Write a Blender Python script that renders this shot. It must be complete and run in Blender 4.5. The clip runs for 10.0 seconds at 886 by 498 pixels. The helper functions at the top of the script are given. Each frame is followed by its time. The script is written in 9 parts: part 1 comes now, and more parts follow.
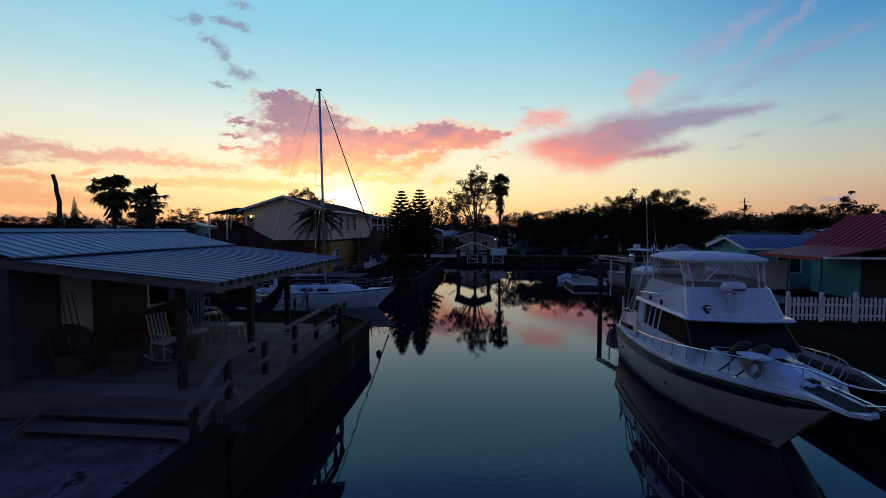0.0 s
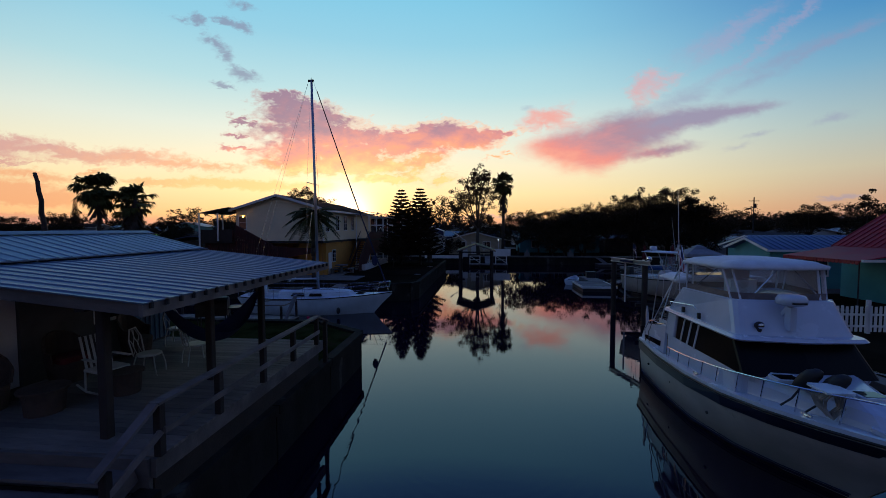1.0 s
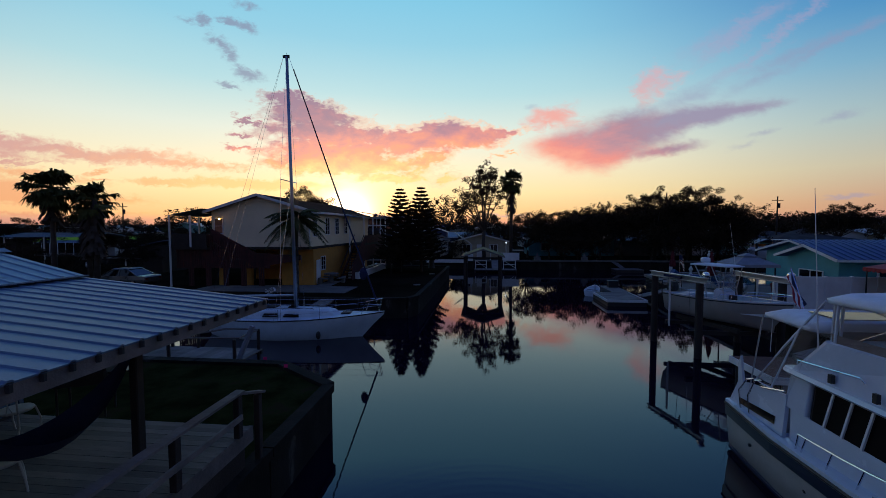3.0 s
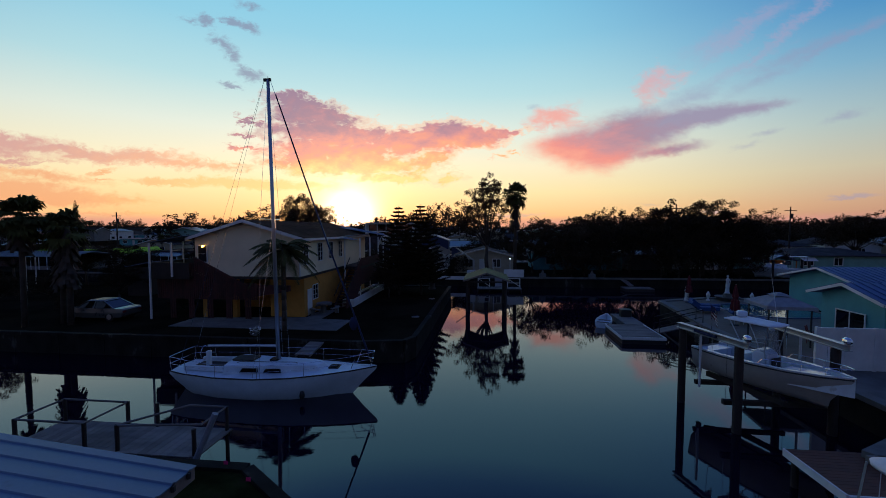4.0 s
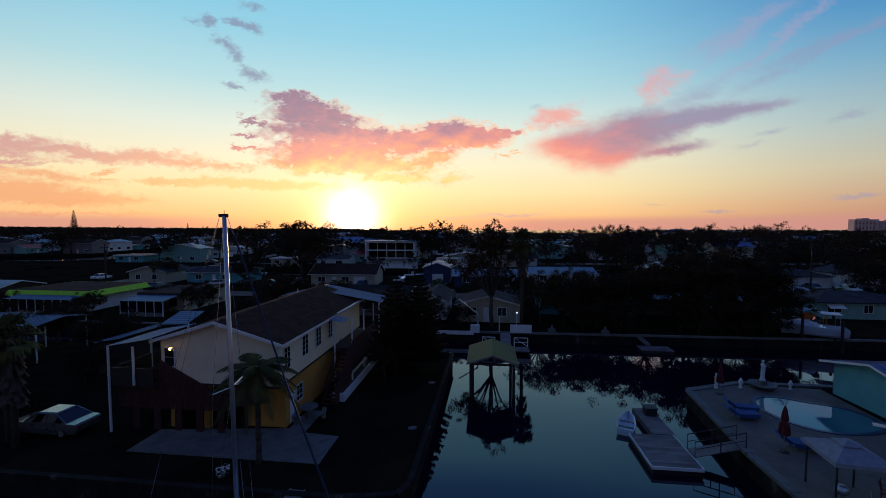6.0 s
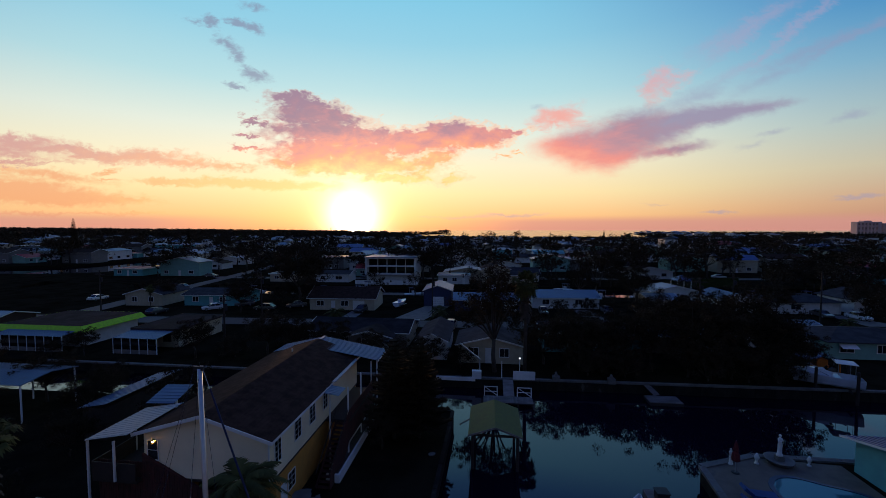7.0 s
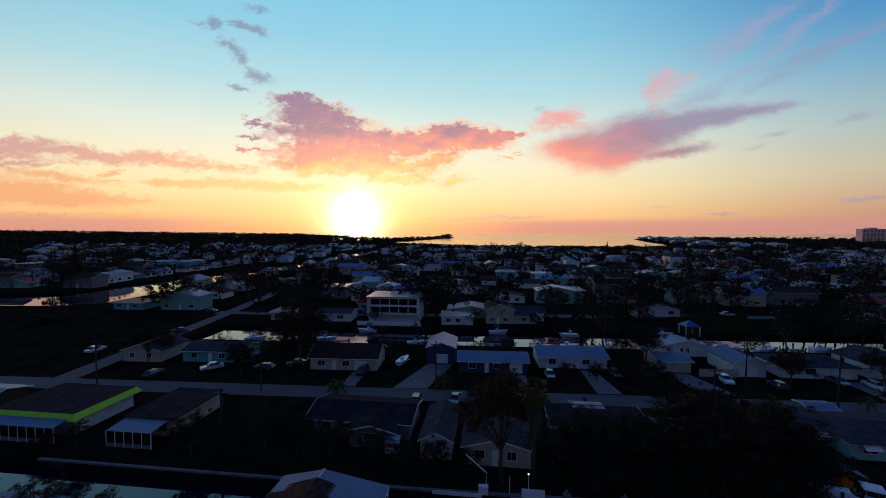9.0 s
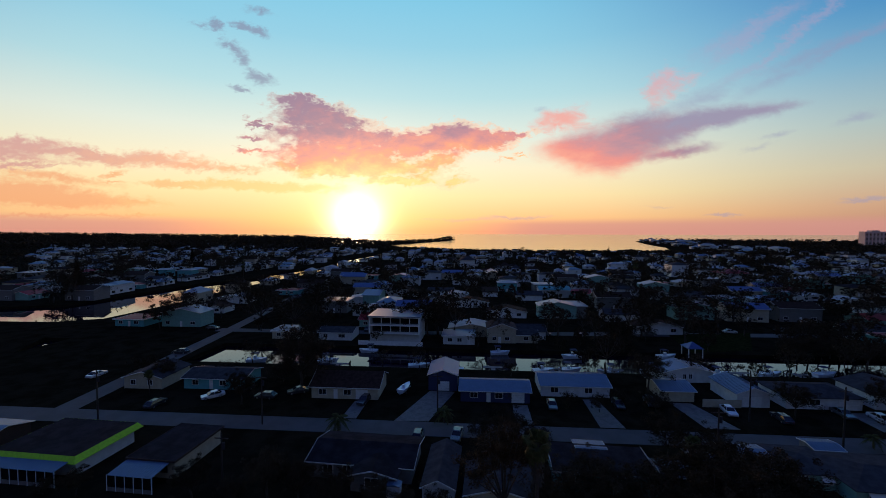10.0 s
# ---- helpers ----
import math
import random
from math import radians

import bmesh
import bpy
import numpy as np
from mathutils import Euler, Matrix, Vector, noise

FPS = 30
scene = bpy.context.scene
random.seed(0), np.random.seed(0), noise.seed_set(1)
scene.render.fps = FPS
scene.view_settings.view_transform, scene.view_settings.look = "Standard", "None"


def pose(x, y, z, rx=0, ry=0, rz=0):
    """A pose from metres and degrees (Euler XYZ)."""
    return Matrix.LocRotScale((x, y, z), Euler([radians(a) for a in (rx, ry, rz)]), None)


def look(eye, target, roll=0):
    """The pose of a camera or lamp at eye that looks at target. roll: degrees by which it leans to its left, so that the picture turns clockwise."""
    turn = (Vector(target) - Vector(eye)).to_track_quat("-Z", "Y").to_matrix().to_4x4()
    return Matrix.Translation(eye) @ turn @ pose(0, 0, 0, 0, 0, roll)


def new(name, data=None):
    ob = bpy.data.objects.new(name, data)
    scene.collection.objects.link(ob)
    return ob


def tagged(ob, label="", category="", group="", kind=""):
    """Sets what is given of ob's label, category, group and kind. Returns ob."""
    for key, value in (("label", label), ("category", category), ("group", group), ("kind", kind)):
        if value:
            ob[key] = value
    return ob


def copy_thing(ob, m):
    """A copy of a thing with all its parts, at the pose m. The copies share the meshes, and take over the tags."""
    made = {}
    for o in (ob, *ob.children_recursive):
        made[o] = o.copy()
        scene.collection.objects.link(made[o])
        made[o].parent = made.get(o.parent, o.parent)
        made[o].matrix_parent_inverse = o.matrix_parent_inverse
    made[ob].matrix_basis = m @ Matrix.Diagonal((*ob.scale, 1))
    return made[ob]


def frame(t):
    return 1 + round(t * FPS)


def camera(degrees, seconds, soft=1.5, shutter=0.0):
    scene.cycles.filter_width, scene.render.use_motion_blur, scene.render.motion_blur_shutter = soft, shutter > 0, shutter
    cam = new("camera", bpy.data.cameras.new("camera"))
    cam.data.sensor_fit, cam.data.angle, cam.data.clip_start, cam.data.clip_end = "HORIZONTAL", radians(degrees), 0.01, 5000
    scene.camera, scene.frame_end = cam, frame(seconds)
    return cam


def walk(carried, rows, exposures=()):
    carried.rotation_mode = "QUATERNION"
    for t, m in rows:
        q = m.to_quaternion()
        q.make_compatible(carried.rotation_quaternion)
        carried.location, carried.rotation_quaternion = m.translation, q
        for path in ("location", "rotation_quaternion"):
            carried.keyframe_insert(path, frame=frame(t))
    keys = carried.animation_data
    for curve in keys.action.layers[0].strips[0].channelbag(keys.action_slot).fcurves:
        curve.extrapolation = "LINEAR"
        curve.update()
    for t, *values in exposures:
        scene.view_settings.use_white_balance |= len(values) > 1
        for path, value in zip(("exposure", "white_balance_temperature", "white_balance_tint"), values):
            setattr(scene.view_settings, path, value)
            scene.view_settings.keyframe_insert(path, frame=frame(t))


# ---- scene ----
# ---- camera ----
cam = camera(96.0, 10.0, soft=0.75)
PATH = [
    (0.0, pose(0.000, 0.000, 5.144, 87.211, 0.005, -0.083)),
    (0.5, pose(0.029, 0.887, 5.173, 87.199, 0.038, 0.052)),
    (1.0, pose(0.049, 1.795, 5.193, 87.185, 0.068, 0.187)),
    (1.5, pose(0.061, 2.751, 5.236, 87.165, 0.092, 0.316)),
    (2.0, pose(0.053, 3.786, 5.277, 87.141, 0.102, 0.451)),
    (2.5, pose(0.064, 4.924, 5.309, 87.112, 0.096, 0.591)),
    (3.0, pose(0.092, 6.127, 5.571, 87.087, 0.077, 0.732)),
    (3.5, pose(0.125, 7.330, 6.318, 87.077, 0.051, 0.870)),
    (4.0, pose(0.150, 8.477, 7.591, 87.097, 0.022, 0.999)),
    (4.5, pose(0.187, 9.553, 8.988, 87.103, 0.006, 1.104)),
    (5.0, pose(0.188, 10.556, 10.393, 87.093, 0.012, 1.185)),
    (5.5, pose(0.167, 11.519, 11.972, 87.080, 0.026, 1.260)),
    (6.0, pose(0.175, 12.457, 13.883, 87.073, 0.023, 1.334)),
    (6.5, pose(0.190, 13.362, 16.206, 87.075, 0.004, 1.409)),
    (7.0, pose(0.163, 14.215, 18.930, 87.096, -0.029, 1.484)),
    (7.5, pose(0.061, 14.997, 21.944, 87.148, -0.076, 1.557)),
    (8.0, pose(-0.080, 15.701, 25.029, 87.212, -0.116, 1.630)),
    (8.5, pose(-0.211, 16.332, 28.073, 87.271, -0.144, 1.703)),
    (9.0, pose(-0.315, 16.869, 31.058, 87.323, -0.150, 1.788)),
    (9.5, pose(-0.391, 17.250, 34.008, 87.374, -0.141, 1.875)),
    (10.0, pose(-0.439, 17.435, 36.937, 87.425, -0.123, 1.957)),
]
walk(cam, PATH)

# ---- world, sun, exposure ----
SUN_AZ, SUN_EL = radians(14.1), radians(1.7)   # to the left of +y, above the horizon
SUN_DIR = Vector((-math.sin(SUN_AZ) * math.cos(SUN_EL), math.cos(SUN_AZ) * math.cos(SUN_EL), math.sin(SUN_EL)))


class Nodes:
    """Short hand for node trees."""

    def __init__(self, tree):
        self.t = tree
        self.n, self.l = tree.nodes, tree.links

    def put(self, sock, v):
        if isinstance(v, bpy.types.NodeSocket):
            self.l.new(v, sock)
        elif v is not None:
            sock.default_value = v

    def m(self, op, a, b=None, c=None, clamp=False):
        nd = self.n.new("ShaderNodeMath")
        nd.operation, nd.use_clamp = op, clamp
        for s, v in zip(nd.inputs, (a, b, c)):
            self.put(s, v)
        return nd.outputs[0]

    def v(self, op, a, b=None):
        nd = self.n.new("ShaderNodeVectorMath")
        nd.operation = op
        self.put(nd.inputs[0], a)
        if b is not None:
            self.put(nd.inputs[1], b)
        return nd.outputs["Value"] if op in ("DOT_PRODUCT", "LENGTH") else nd.outputs[0]

    def mix(self, f, a, b, kind="MIX"):
        nd = self.n.new("ShaderNodeMix")
        nd.data_type, nd.blend_type = "RGBA", kind
        self.put(nd.inputs[0], f)
        for s, c in ((nd.inputs[6], a), (nd.inputs[7], b)):
            self.put(s, (*c, 1) if isinstance(c, tuple) and len(c) == 3 else c)
        return nd.outputs[2]

    def ramp(self, f, stops, mode="LINEAR"):
        nd = self.n.new("ShaderNodeValToRGB")
        nd.color_ramp.interpolation = mode
        e = nd.color_ramp.elements
        while len(e) < len(stops):
            e.new(0.5)
        for el, (p, c) in zip(e, stops):
            el.position, el.color = p, (*c, 1)
        self.put(nd.inputs[0], f)
        return nd.outputs[0]

    def noise(self, vec, scale, detail=3.0, rough=0.5, dist=0.0, out="Fac"):
        nd = self.n.new("ShaderNodeTexNoise")
        self.put(nd.inputs["Vector"], vec)
        nd.inputs["Scale"].default_value, nd.inputs["Detail"].default_value = scale, detail
        nd.inputs["Roughness"].default_value, nd.inputs["Distortion"].default_value = rough, dist
        return nd.outputs[out]

    def smooth(self, x, lo, hi, a=0.0, b=1.0):
        nd = self.n.new("ShaderNodeMapRange")
        nd.interpolation_type = "SMOOTHSTEP"
        for i, q in enumerate((x, lo, hi, a, b)):
            self.put(nd.inputs[i], q)
        return nd.outputs[0]


def srgb(r, g, b):
    f = lambda c: (c / 255 / 12.92 if c < 10 else ((c / 255 + 0.055) / 1.055) ** 2.4)
    return (f(r), f(g), f(b))


def build_sky():
    world = bpy.data.worlds.new("dusk_sky")
    scene.world = world
    world.use_nodes = True
    k = Nodes(world.node_tree)
    k.n.clear()
    d = k.n.new("ShaderNodeTexCoord").outputs["Generated"]
    sep = k.n.new("ShaderNodeSeparateXYZ")
    k.put(sep.inputs[0], d)
    x, y, z = sep.outputs
    el = k.m("ARCSINE", z)                                  # elevation, radians
    az = k.v("DOT_PRODUCT", d, tuple(Vector((SUN_DIR.x, SUN_DIR.y, 0)).normalized()))
    # colour by height, towards and away from the sunset
    e01 = k.m("DIVIDE", el, 1.5708, clamp=True)
    west = k.ramp(e01, [(0.0, srgb(246, 170, 122)), (0.022, srgb(251, 198, 140)), (0.055, srgb(252, 226, 170)), (0.095, srgb(248, 236, 200)), (0.14, srgb(226, 234, 220)),
                        (0.2, srgb(180, 220, 226)), (0.27, srgb(144, 206, 228)), (0.335, srgb(124, 200, 230)), (0.37, srgb(88, 156, 216)), (0.43, srgb(56, 102, 184)), (0.55, srgb(52, 80, 160)), (1.0, srgb(54, 72, 148))])
    side = k.ramp(e01, [(0.0, srgb(224, 150, 126)), (0.03, srgb(238, 178, 142)), (0.07, srgb(234, 212, 176)), (0.12, srgb(196, 212, 204)),
                        (0.18, srgb(136, 190, 214)), (0.235, srgb(84, 160, 208)), (0.3, srgb(66, 130, 194)), (0.38, srgb(54, 98, 178)), (0.5, srgb(60, 88, 168)), (1.0, srgb(56, 74, 150))])
    east = k.ramp(e01, [(0.0, srgb(66, 66, 84)), (0.1, srgb(90, 100, 126)), (0.3, srgb(94, 116, 158)), (0.6, srgb(66, 92, 162)), (1.0, srgb(54, 72, 148))])
    w1 = k.smooth(az, 0.4, 0.86)
    col = k.mix(w1, side, west)
    col = k.mix(k.smooth(az, -0.1, 0.5), east, col)
    col = k.mix(1.0, col, k.mix(k.smooth(az, 0.42, 0.96), (0.66, 0.74, 0.84), (1.0, 1.0, 1.0)), "MULTIPLY")
    # gnomonic plane ahead: clouds lie on it, their outlines bent by turbulence
    yy = k.m("MAXIMUM", y, 0.05)
    u, v = k.m("DIVIDE", x, yy), k.m("DIVIDE", z, yy)
    comb = k.n.new("ShaderNodeCombineXYZ")
    k.put(comb.inputs[0], u)
    k.put(comb.inputs[1], k.m("MULTIPLY", v, 1.8))
    uv = comb.outputs[0]
    ahead = k.smooth(y, 0.1, 0.3)

    def bent(scale, amount, rough=0.6, fine=0.0):
        nz = k.v("SUBTRACT", k.noise(uv, scale, 6.0, rough, 0.2, out="Color"), (0.5, 0.5, 0.5))
        if fine:
            curl = k.v("SUBTRACT", k.noise(uv, 34.0, 5.0, 0.6, 0.8, out="Color"), (0.5, 0.5, 0.5))
            nz = k.v("ADD", nz, k.v("MULTIPLY", curl, (fine / amount,) * 3))
        s = k.n.new("ShaderNodeSeparateXYZ")
        k.put(s.inputs[0], nz)
        return k.m("ADD", u, k.m("MULTIPLY", s.outputs[0], amount)), k.m("ADD", v, k.m("MULTIPLY", s.outputs[1], amount * 0.6))

    def lobes(spots, at, blend=0.25):
        total = None
        for cu, cv, ru, rv, tilt, gain in spots:
            du, dv = k.m("SUBTRACT", at[0], cu), k.m("SUBTRACT", at[1], cv)
            c, s = math.cos(tilt), math.sin(tilt)
            p = k.m("ADD", k.m("MULTIPLY", du, c / ru), k.m("MULTIPLY", dv, s / ru))
            q = k.m("ADD", k.m("MULTIPLY", du, -s / rv), k.m("MULTIPLY", dv, c / rv))
            r = k.m("SQRT", k.m("ADD", k.m("MULTIPLY", p, p), k.m("MULTIPLY", q, q)))
            f = k.m("MULTIPLY", k.m("SUBTRACT", 1.0, r), gain)
            total = f if total is None else k.m("SMOOTH_MAX", total, f, blend)
        return total

    def cover(field, nz, amount, lo, hi):
        f = k.m("ADD", field, k.m("MULTIPLY", k.m("SUBTRACT", nz, 0.5), amount))
        return k.m("MULTIPLY", k.smooth(f, lo, hi), ahead)

    def streaks(tilt, along, across, detail=6.0):
        """Noise drawn out along a slanting direction."""
        c, s = math.cos(tilt), math.sin(tilt)
        w = k.n.new("ShaderNodeCombineXYZ")
        k.put(w.inputs[0], k.m("MULTIPLY", k.m("ADD", k.m("MULTIPLY", u, c), k.m("MULTIPLY", v, s)), along))
        k.put(w.inputs[1], k.m("MULTIPLY", k.m("ADD", k.m("MULTIPLY", u, -s), k.m("MULTIPLY", v, c)), across))
        return k.noise(w.outputs[0], 1.0, detail, 0.55, 0.4)

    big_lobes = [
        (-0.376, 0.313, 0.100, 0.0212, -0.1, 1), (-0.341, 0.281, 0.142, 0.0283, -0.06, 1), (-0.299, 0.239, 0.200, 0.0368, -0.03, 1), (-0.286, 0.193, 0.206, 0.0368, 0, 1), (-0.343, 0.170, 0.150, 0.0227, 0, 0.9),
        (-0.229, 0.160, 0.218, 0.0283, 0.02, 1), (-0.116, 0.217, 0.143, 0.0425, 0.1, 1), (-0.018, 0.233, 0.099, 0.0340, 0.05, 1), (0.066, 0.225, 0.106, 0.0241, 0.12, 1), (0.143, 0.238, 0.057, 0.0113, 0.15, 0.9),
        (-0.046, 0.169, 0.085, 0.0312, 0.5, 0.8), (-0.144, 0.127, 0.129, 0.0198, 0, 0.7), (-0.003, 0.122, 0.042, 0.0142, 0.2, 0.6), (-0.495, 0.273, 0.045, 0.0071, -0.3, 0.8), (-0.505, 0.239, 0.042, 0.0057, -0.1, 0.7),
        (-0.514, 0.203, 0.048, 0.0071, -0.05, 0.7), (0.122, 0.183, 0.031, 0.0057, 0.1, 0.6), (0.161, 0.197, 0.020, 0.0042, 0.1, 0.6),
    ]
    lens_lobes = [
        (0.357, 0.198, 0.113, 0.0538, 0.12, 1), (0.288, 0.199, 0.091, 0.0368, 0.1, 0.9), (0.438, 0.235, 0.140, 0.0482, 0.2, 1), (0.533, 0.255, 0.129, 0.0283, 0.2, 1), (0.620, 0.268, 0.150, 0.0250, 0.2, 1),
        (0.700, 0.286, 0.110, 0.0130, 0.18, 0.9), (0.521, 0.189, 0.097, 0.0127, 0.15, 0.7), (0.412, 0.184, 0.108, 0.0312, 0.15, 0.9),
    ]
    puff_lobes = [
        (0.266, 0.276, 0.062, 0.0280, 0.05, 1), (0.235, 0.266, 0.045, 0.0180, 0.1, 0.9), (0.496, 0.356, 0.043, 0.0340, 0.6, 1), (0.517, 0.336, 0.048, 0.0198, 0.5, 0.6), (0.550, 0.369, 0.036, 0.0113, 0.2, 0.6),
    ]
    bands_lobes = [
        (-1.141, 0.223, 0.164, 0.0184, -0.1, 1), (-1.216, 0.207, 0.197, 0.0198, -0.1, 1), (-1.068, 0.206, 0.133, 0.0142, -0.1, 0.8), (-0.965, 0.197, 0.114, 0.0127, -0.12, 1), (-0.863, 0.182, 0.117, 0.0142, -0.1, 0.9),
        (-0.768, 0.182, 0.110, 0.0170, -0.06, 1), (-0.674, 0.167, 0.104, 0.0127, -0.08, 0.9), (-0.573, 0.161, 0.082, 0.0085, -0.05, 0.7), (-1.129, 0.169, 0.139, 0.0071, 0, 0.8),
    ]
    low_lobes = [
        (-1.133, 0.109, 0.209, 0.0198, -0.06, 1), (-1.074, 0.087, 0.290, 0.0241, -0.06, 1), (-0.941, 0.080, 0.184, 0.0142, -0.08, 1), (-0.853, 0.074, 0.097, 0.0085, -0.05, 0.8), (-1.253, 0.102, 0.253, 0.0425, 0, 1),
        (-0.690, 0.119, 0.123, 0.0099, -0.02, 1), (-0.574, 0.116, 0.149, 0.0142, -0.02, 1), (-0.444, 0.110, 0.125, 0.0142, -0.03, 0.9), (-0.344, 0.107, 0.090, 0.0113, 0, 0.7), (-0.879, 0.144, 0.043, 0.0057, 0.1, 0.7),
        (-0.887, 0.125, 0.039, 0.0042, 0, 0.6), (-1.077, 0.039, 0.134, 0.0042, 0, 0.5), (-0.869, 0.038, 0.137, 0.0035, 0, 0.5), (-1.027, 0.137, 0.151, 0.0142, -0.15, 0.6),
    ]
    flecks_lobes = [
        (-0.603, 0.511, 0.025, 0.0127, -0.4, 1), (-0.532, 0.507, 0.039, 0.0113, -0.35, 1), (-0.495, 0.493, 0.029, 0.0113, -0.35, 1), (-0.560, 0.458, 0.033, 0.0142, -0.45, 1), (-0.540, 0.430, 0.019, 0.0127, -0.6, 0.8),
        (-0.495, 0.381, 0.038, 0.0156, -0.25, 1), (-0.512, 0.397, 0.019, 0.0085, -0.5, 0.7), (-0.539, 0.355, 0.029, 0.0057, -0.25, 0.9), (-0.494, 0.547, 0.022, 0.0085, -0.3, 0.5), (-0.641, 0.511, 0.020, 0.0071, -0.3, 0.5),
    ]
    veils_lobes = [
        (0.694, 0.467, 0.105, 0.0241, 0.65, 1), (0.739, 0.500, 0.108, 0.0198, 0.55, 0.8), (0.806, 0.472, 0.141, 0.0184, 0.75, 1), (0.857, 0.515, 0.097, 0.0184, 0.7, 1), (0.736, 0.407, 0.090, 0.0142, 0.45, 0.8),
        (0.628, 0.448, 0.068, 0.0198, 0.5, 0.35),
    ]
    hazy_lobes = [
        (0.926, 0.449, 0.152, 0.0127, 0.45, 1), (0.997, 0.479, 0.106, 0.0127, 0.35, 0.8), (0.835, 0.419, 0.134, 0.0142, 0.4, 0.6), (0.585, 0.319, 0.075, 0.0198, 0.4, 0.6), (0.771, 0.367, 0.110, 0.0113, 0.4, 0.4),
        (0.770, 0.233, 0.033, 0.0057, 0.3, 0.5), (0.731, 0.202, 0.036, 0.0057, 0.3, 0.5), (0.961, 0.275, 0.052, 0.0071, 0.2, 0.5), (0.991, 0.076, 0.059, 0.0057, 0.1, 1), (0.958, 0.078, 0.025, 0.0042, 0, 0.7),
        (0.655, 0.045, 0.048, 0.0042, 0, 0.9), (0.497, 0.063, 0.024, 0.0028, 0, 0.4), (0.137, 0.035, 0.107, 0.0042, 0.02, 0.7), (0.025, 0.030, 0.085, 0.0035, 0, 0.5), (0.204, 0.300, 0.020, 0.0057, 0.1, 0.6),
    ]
    fine = k.noise(uv, 30.0, 8.0, 0.62, 0.3)
    mid = k.noise(uv, 12.0, 8.0, 0.6, 0.4)
    lit = k.noise(k.v("ADD", uv, (0.01, -0.035, 0.0)), 12.0, 8.0, 0.6, 0.4)
    billow = k.m("SUBTRACT", mid, lit)                      # lit from the sun's side
    rough_air, calm_air = bent(8.0, 0.1, 0.6, 0.07), bent(5.0, 0.06, 0.5, 0.03)
    ragged = bent(9.0, 0.07, 0.6, 0.07)
    drift, level = streaks(0.22, 4.0, 15.0, 8.0), streaks(-0.05, 9.0, 40.0, 8.0)
    steep = streaks(0.62, 4.0, 12.0, 8.0)
    soft_mix = k.m("MULTIPLY", k.m("ADD", level, fine), 0.5)
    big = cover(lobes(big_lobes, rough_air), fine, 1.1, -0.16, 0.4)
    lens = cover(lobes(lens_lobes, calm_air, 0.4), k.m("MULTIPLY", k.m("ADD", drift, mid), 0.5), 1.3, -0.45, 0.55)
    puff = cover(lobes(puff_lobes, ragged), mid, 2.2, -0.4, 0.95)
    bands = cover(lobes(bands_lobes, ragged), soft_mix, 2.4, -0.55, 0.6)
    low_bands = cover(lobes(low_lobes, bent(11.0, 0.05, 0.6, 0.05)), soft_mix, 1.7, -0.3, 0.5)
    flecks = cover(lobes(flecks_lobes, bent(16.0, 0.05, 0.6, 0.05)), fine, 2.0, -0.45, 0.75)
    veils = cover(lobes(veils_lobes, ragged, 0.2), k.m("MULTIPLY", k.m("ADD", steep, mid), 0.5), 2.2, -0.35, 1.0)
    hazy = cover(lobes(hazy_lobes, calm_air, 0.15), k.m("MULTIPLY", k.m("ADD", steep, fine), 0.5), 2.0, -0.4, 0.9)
    # colours: grey mauve above, salmon in the body, gold towards the sun
    tone = k.m("ADD", k.smooth(k.m("ADD", v, k.m("MULTIPLY", u, -0.06)), 0.105, 0.335), k.m("ADD", k.m("MULTIPLY", k.m("SUBTRACT", fine, 0.5), 0.28), k.m("MULTIPLY", billow, -0.8)))
    big_col = k.ramp(tone, [(0.0, srgb(255, 212, 138)), (0.2, srgb(254, 178, 124)), (0.38, srgb(244, 152, 124)), (0.56, srgb(222, 138, 136)), (0.74, srgb(184, 124, 142)), (0.9, srgb(156, 116, 142)), (1.0, srgb(146, 114, 144))])
    crack = k.m("MULTIPLY", k.smooth(k.noise(uv, 21.0, 5.0, 0.55, 0.6), 0.62, 0.74), k.smooth(v, 0.24, 0.16))
    big_col = k.mix(k.m("MULTIPLY", crack, 0.75), big_col, srgb(255, 226, 176))
    rim = k.m("MULTIPLY", k.m("MULTIPLY", big, k.m("SUBTRACT", 1.0, big)), k.smooth(u, -0.45, -0.1, 0.6, 2.2))
    edge_tone = k.m("ADD", k.m("MULTIPLY", k.m("SUBTRACT", u, 0.26), 1.7), k.m("MULTIPLY", k.m("SUBTRACT", v, 0.165), 4.2))
    lens_col = k.ramp(k.m("ADD", edge_tone, k.m("ADD", k.m("MULTIPLY", k.m("SUBTRACT", drift, 0.5), 0.7), k.m("MULTIPLY", billow, -0.5))),
                      [(0.0, srgb(249, 158, 136)), (0.18, srgb(236, 136, 130)), (0.4, srgb(202, 134, 144)), (0.62, srgb(166, 128, 150)), (1.0, srgb(150, 140, 168))])
    band_col = k.mix(k.smooth(k.m("ADD", k.m("ADD", u, k.m("MULTIPLY", v, -1.5)), k.m("MULTIPLY", fine, 0.4)), -1.3, -0.45), srgb(206, 146, 146), srgb(254, 178, 130))
    low_col = k.mix(k.smooth(k.m("ADD", u, k.m("MULTIPLY", fine, 0.3)), -0.85, -0.4), srgb(238, 164, 120), srgb(254, 202, 134))
    col = k.mix(k.m("MULTIPLY", hazy, 0.5), col, srgb(146, 146, 180))
    col = k.mix(k.m("MULTIPLY", veils, 0.45), col, srgb(172, 156, 188))
    col = k.mix(k.m("MULTIPLY", low_bands, 0.85), col, low_col)
    col = k.mix(k.m("MULTIPLY", bands, 0.85), col, band_col)
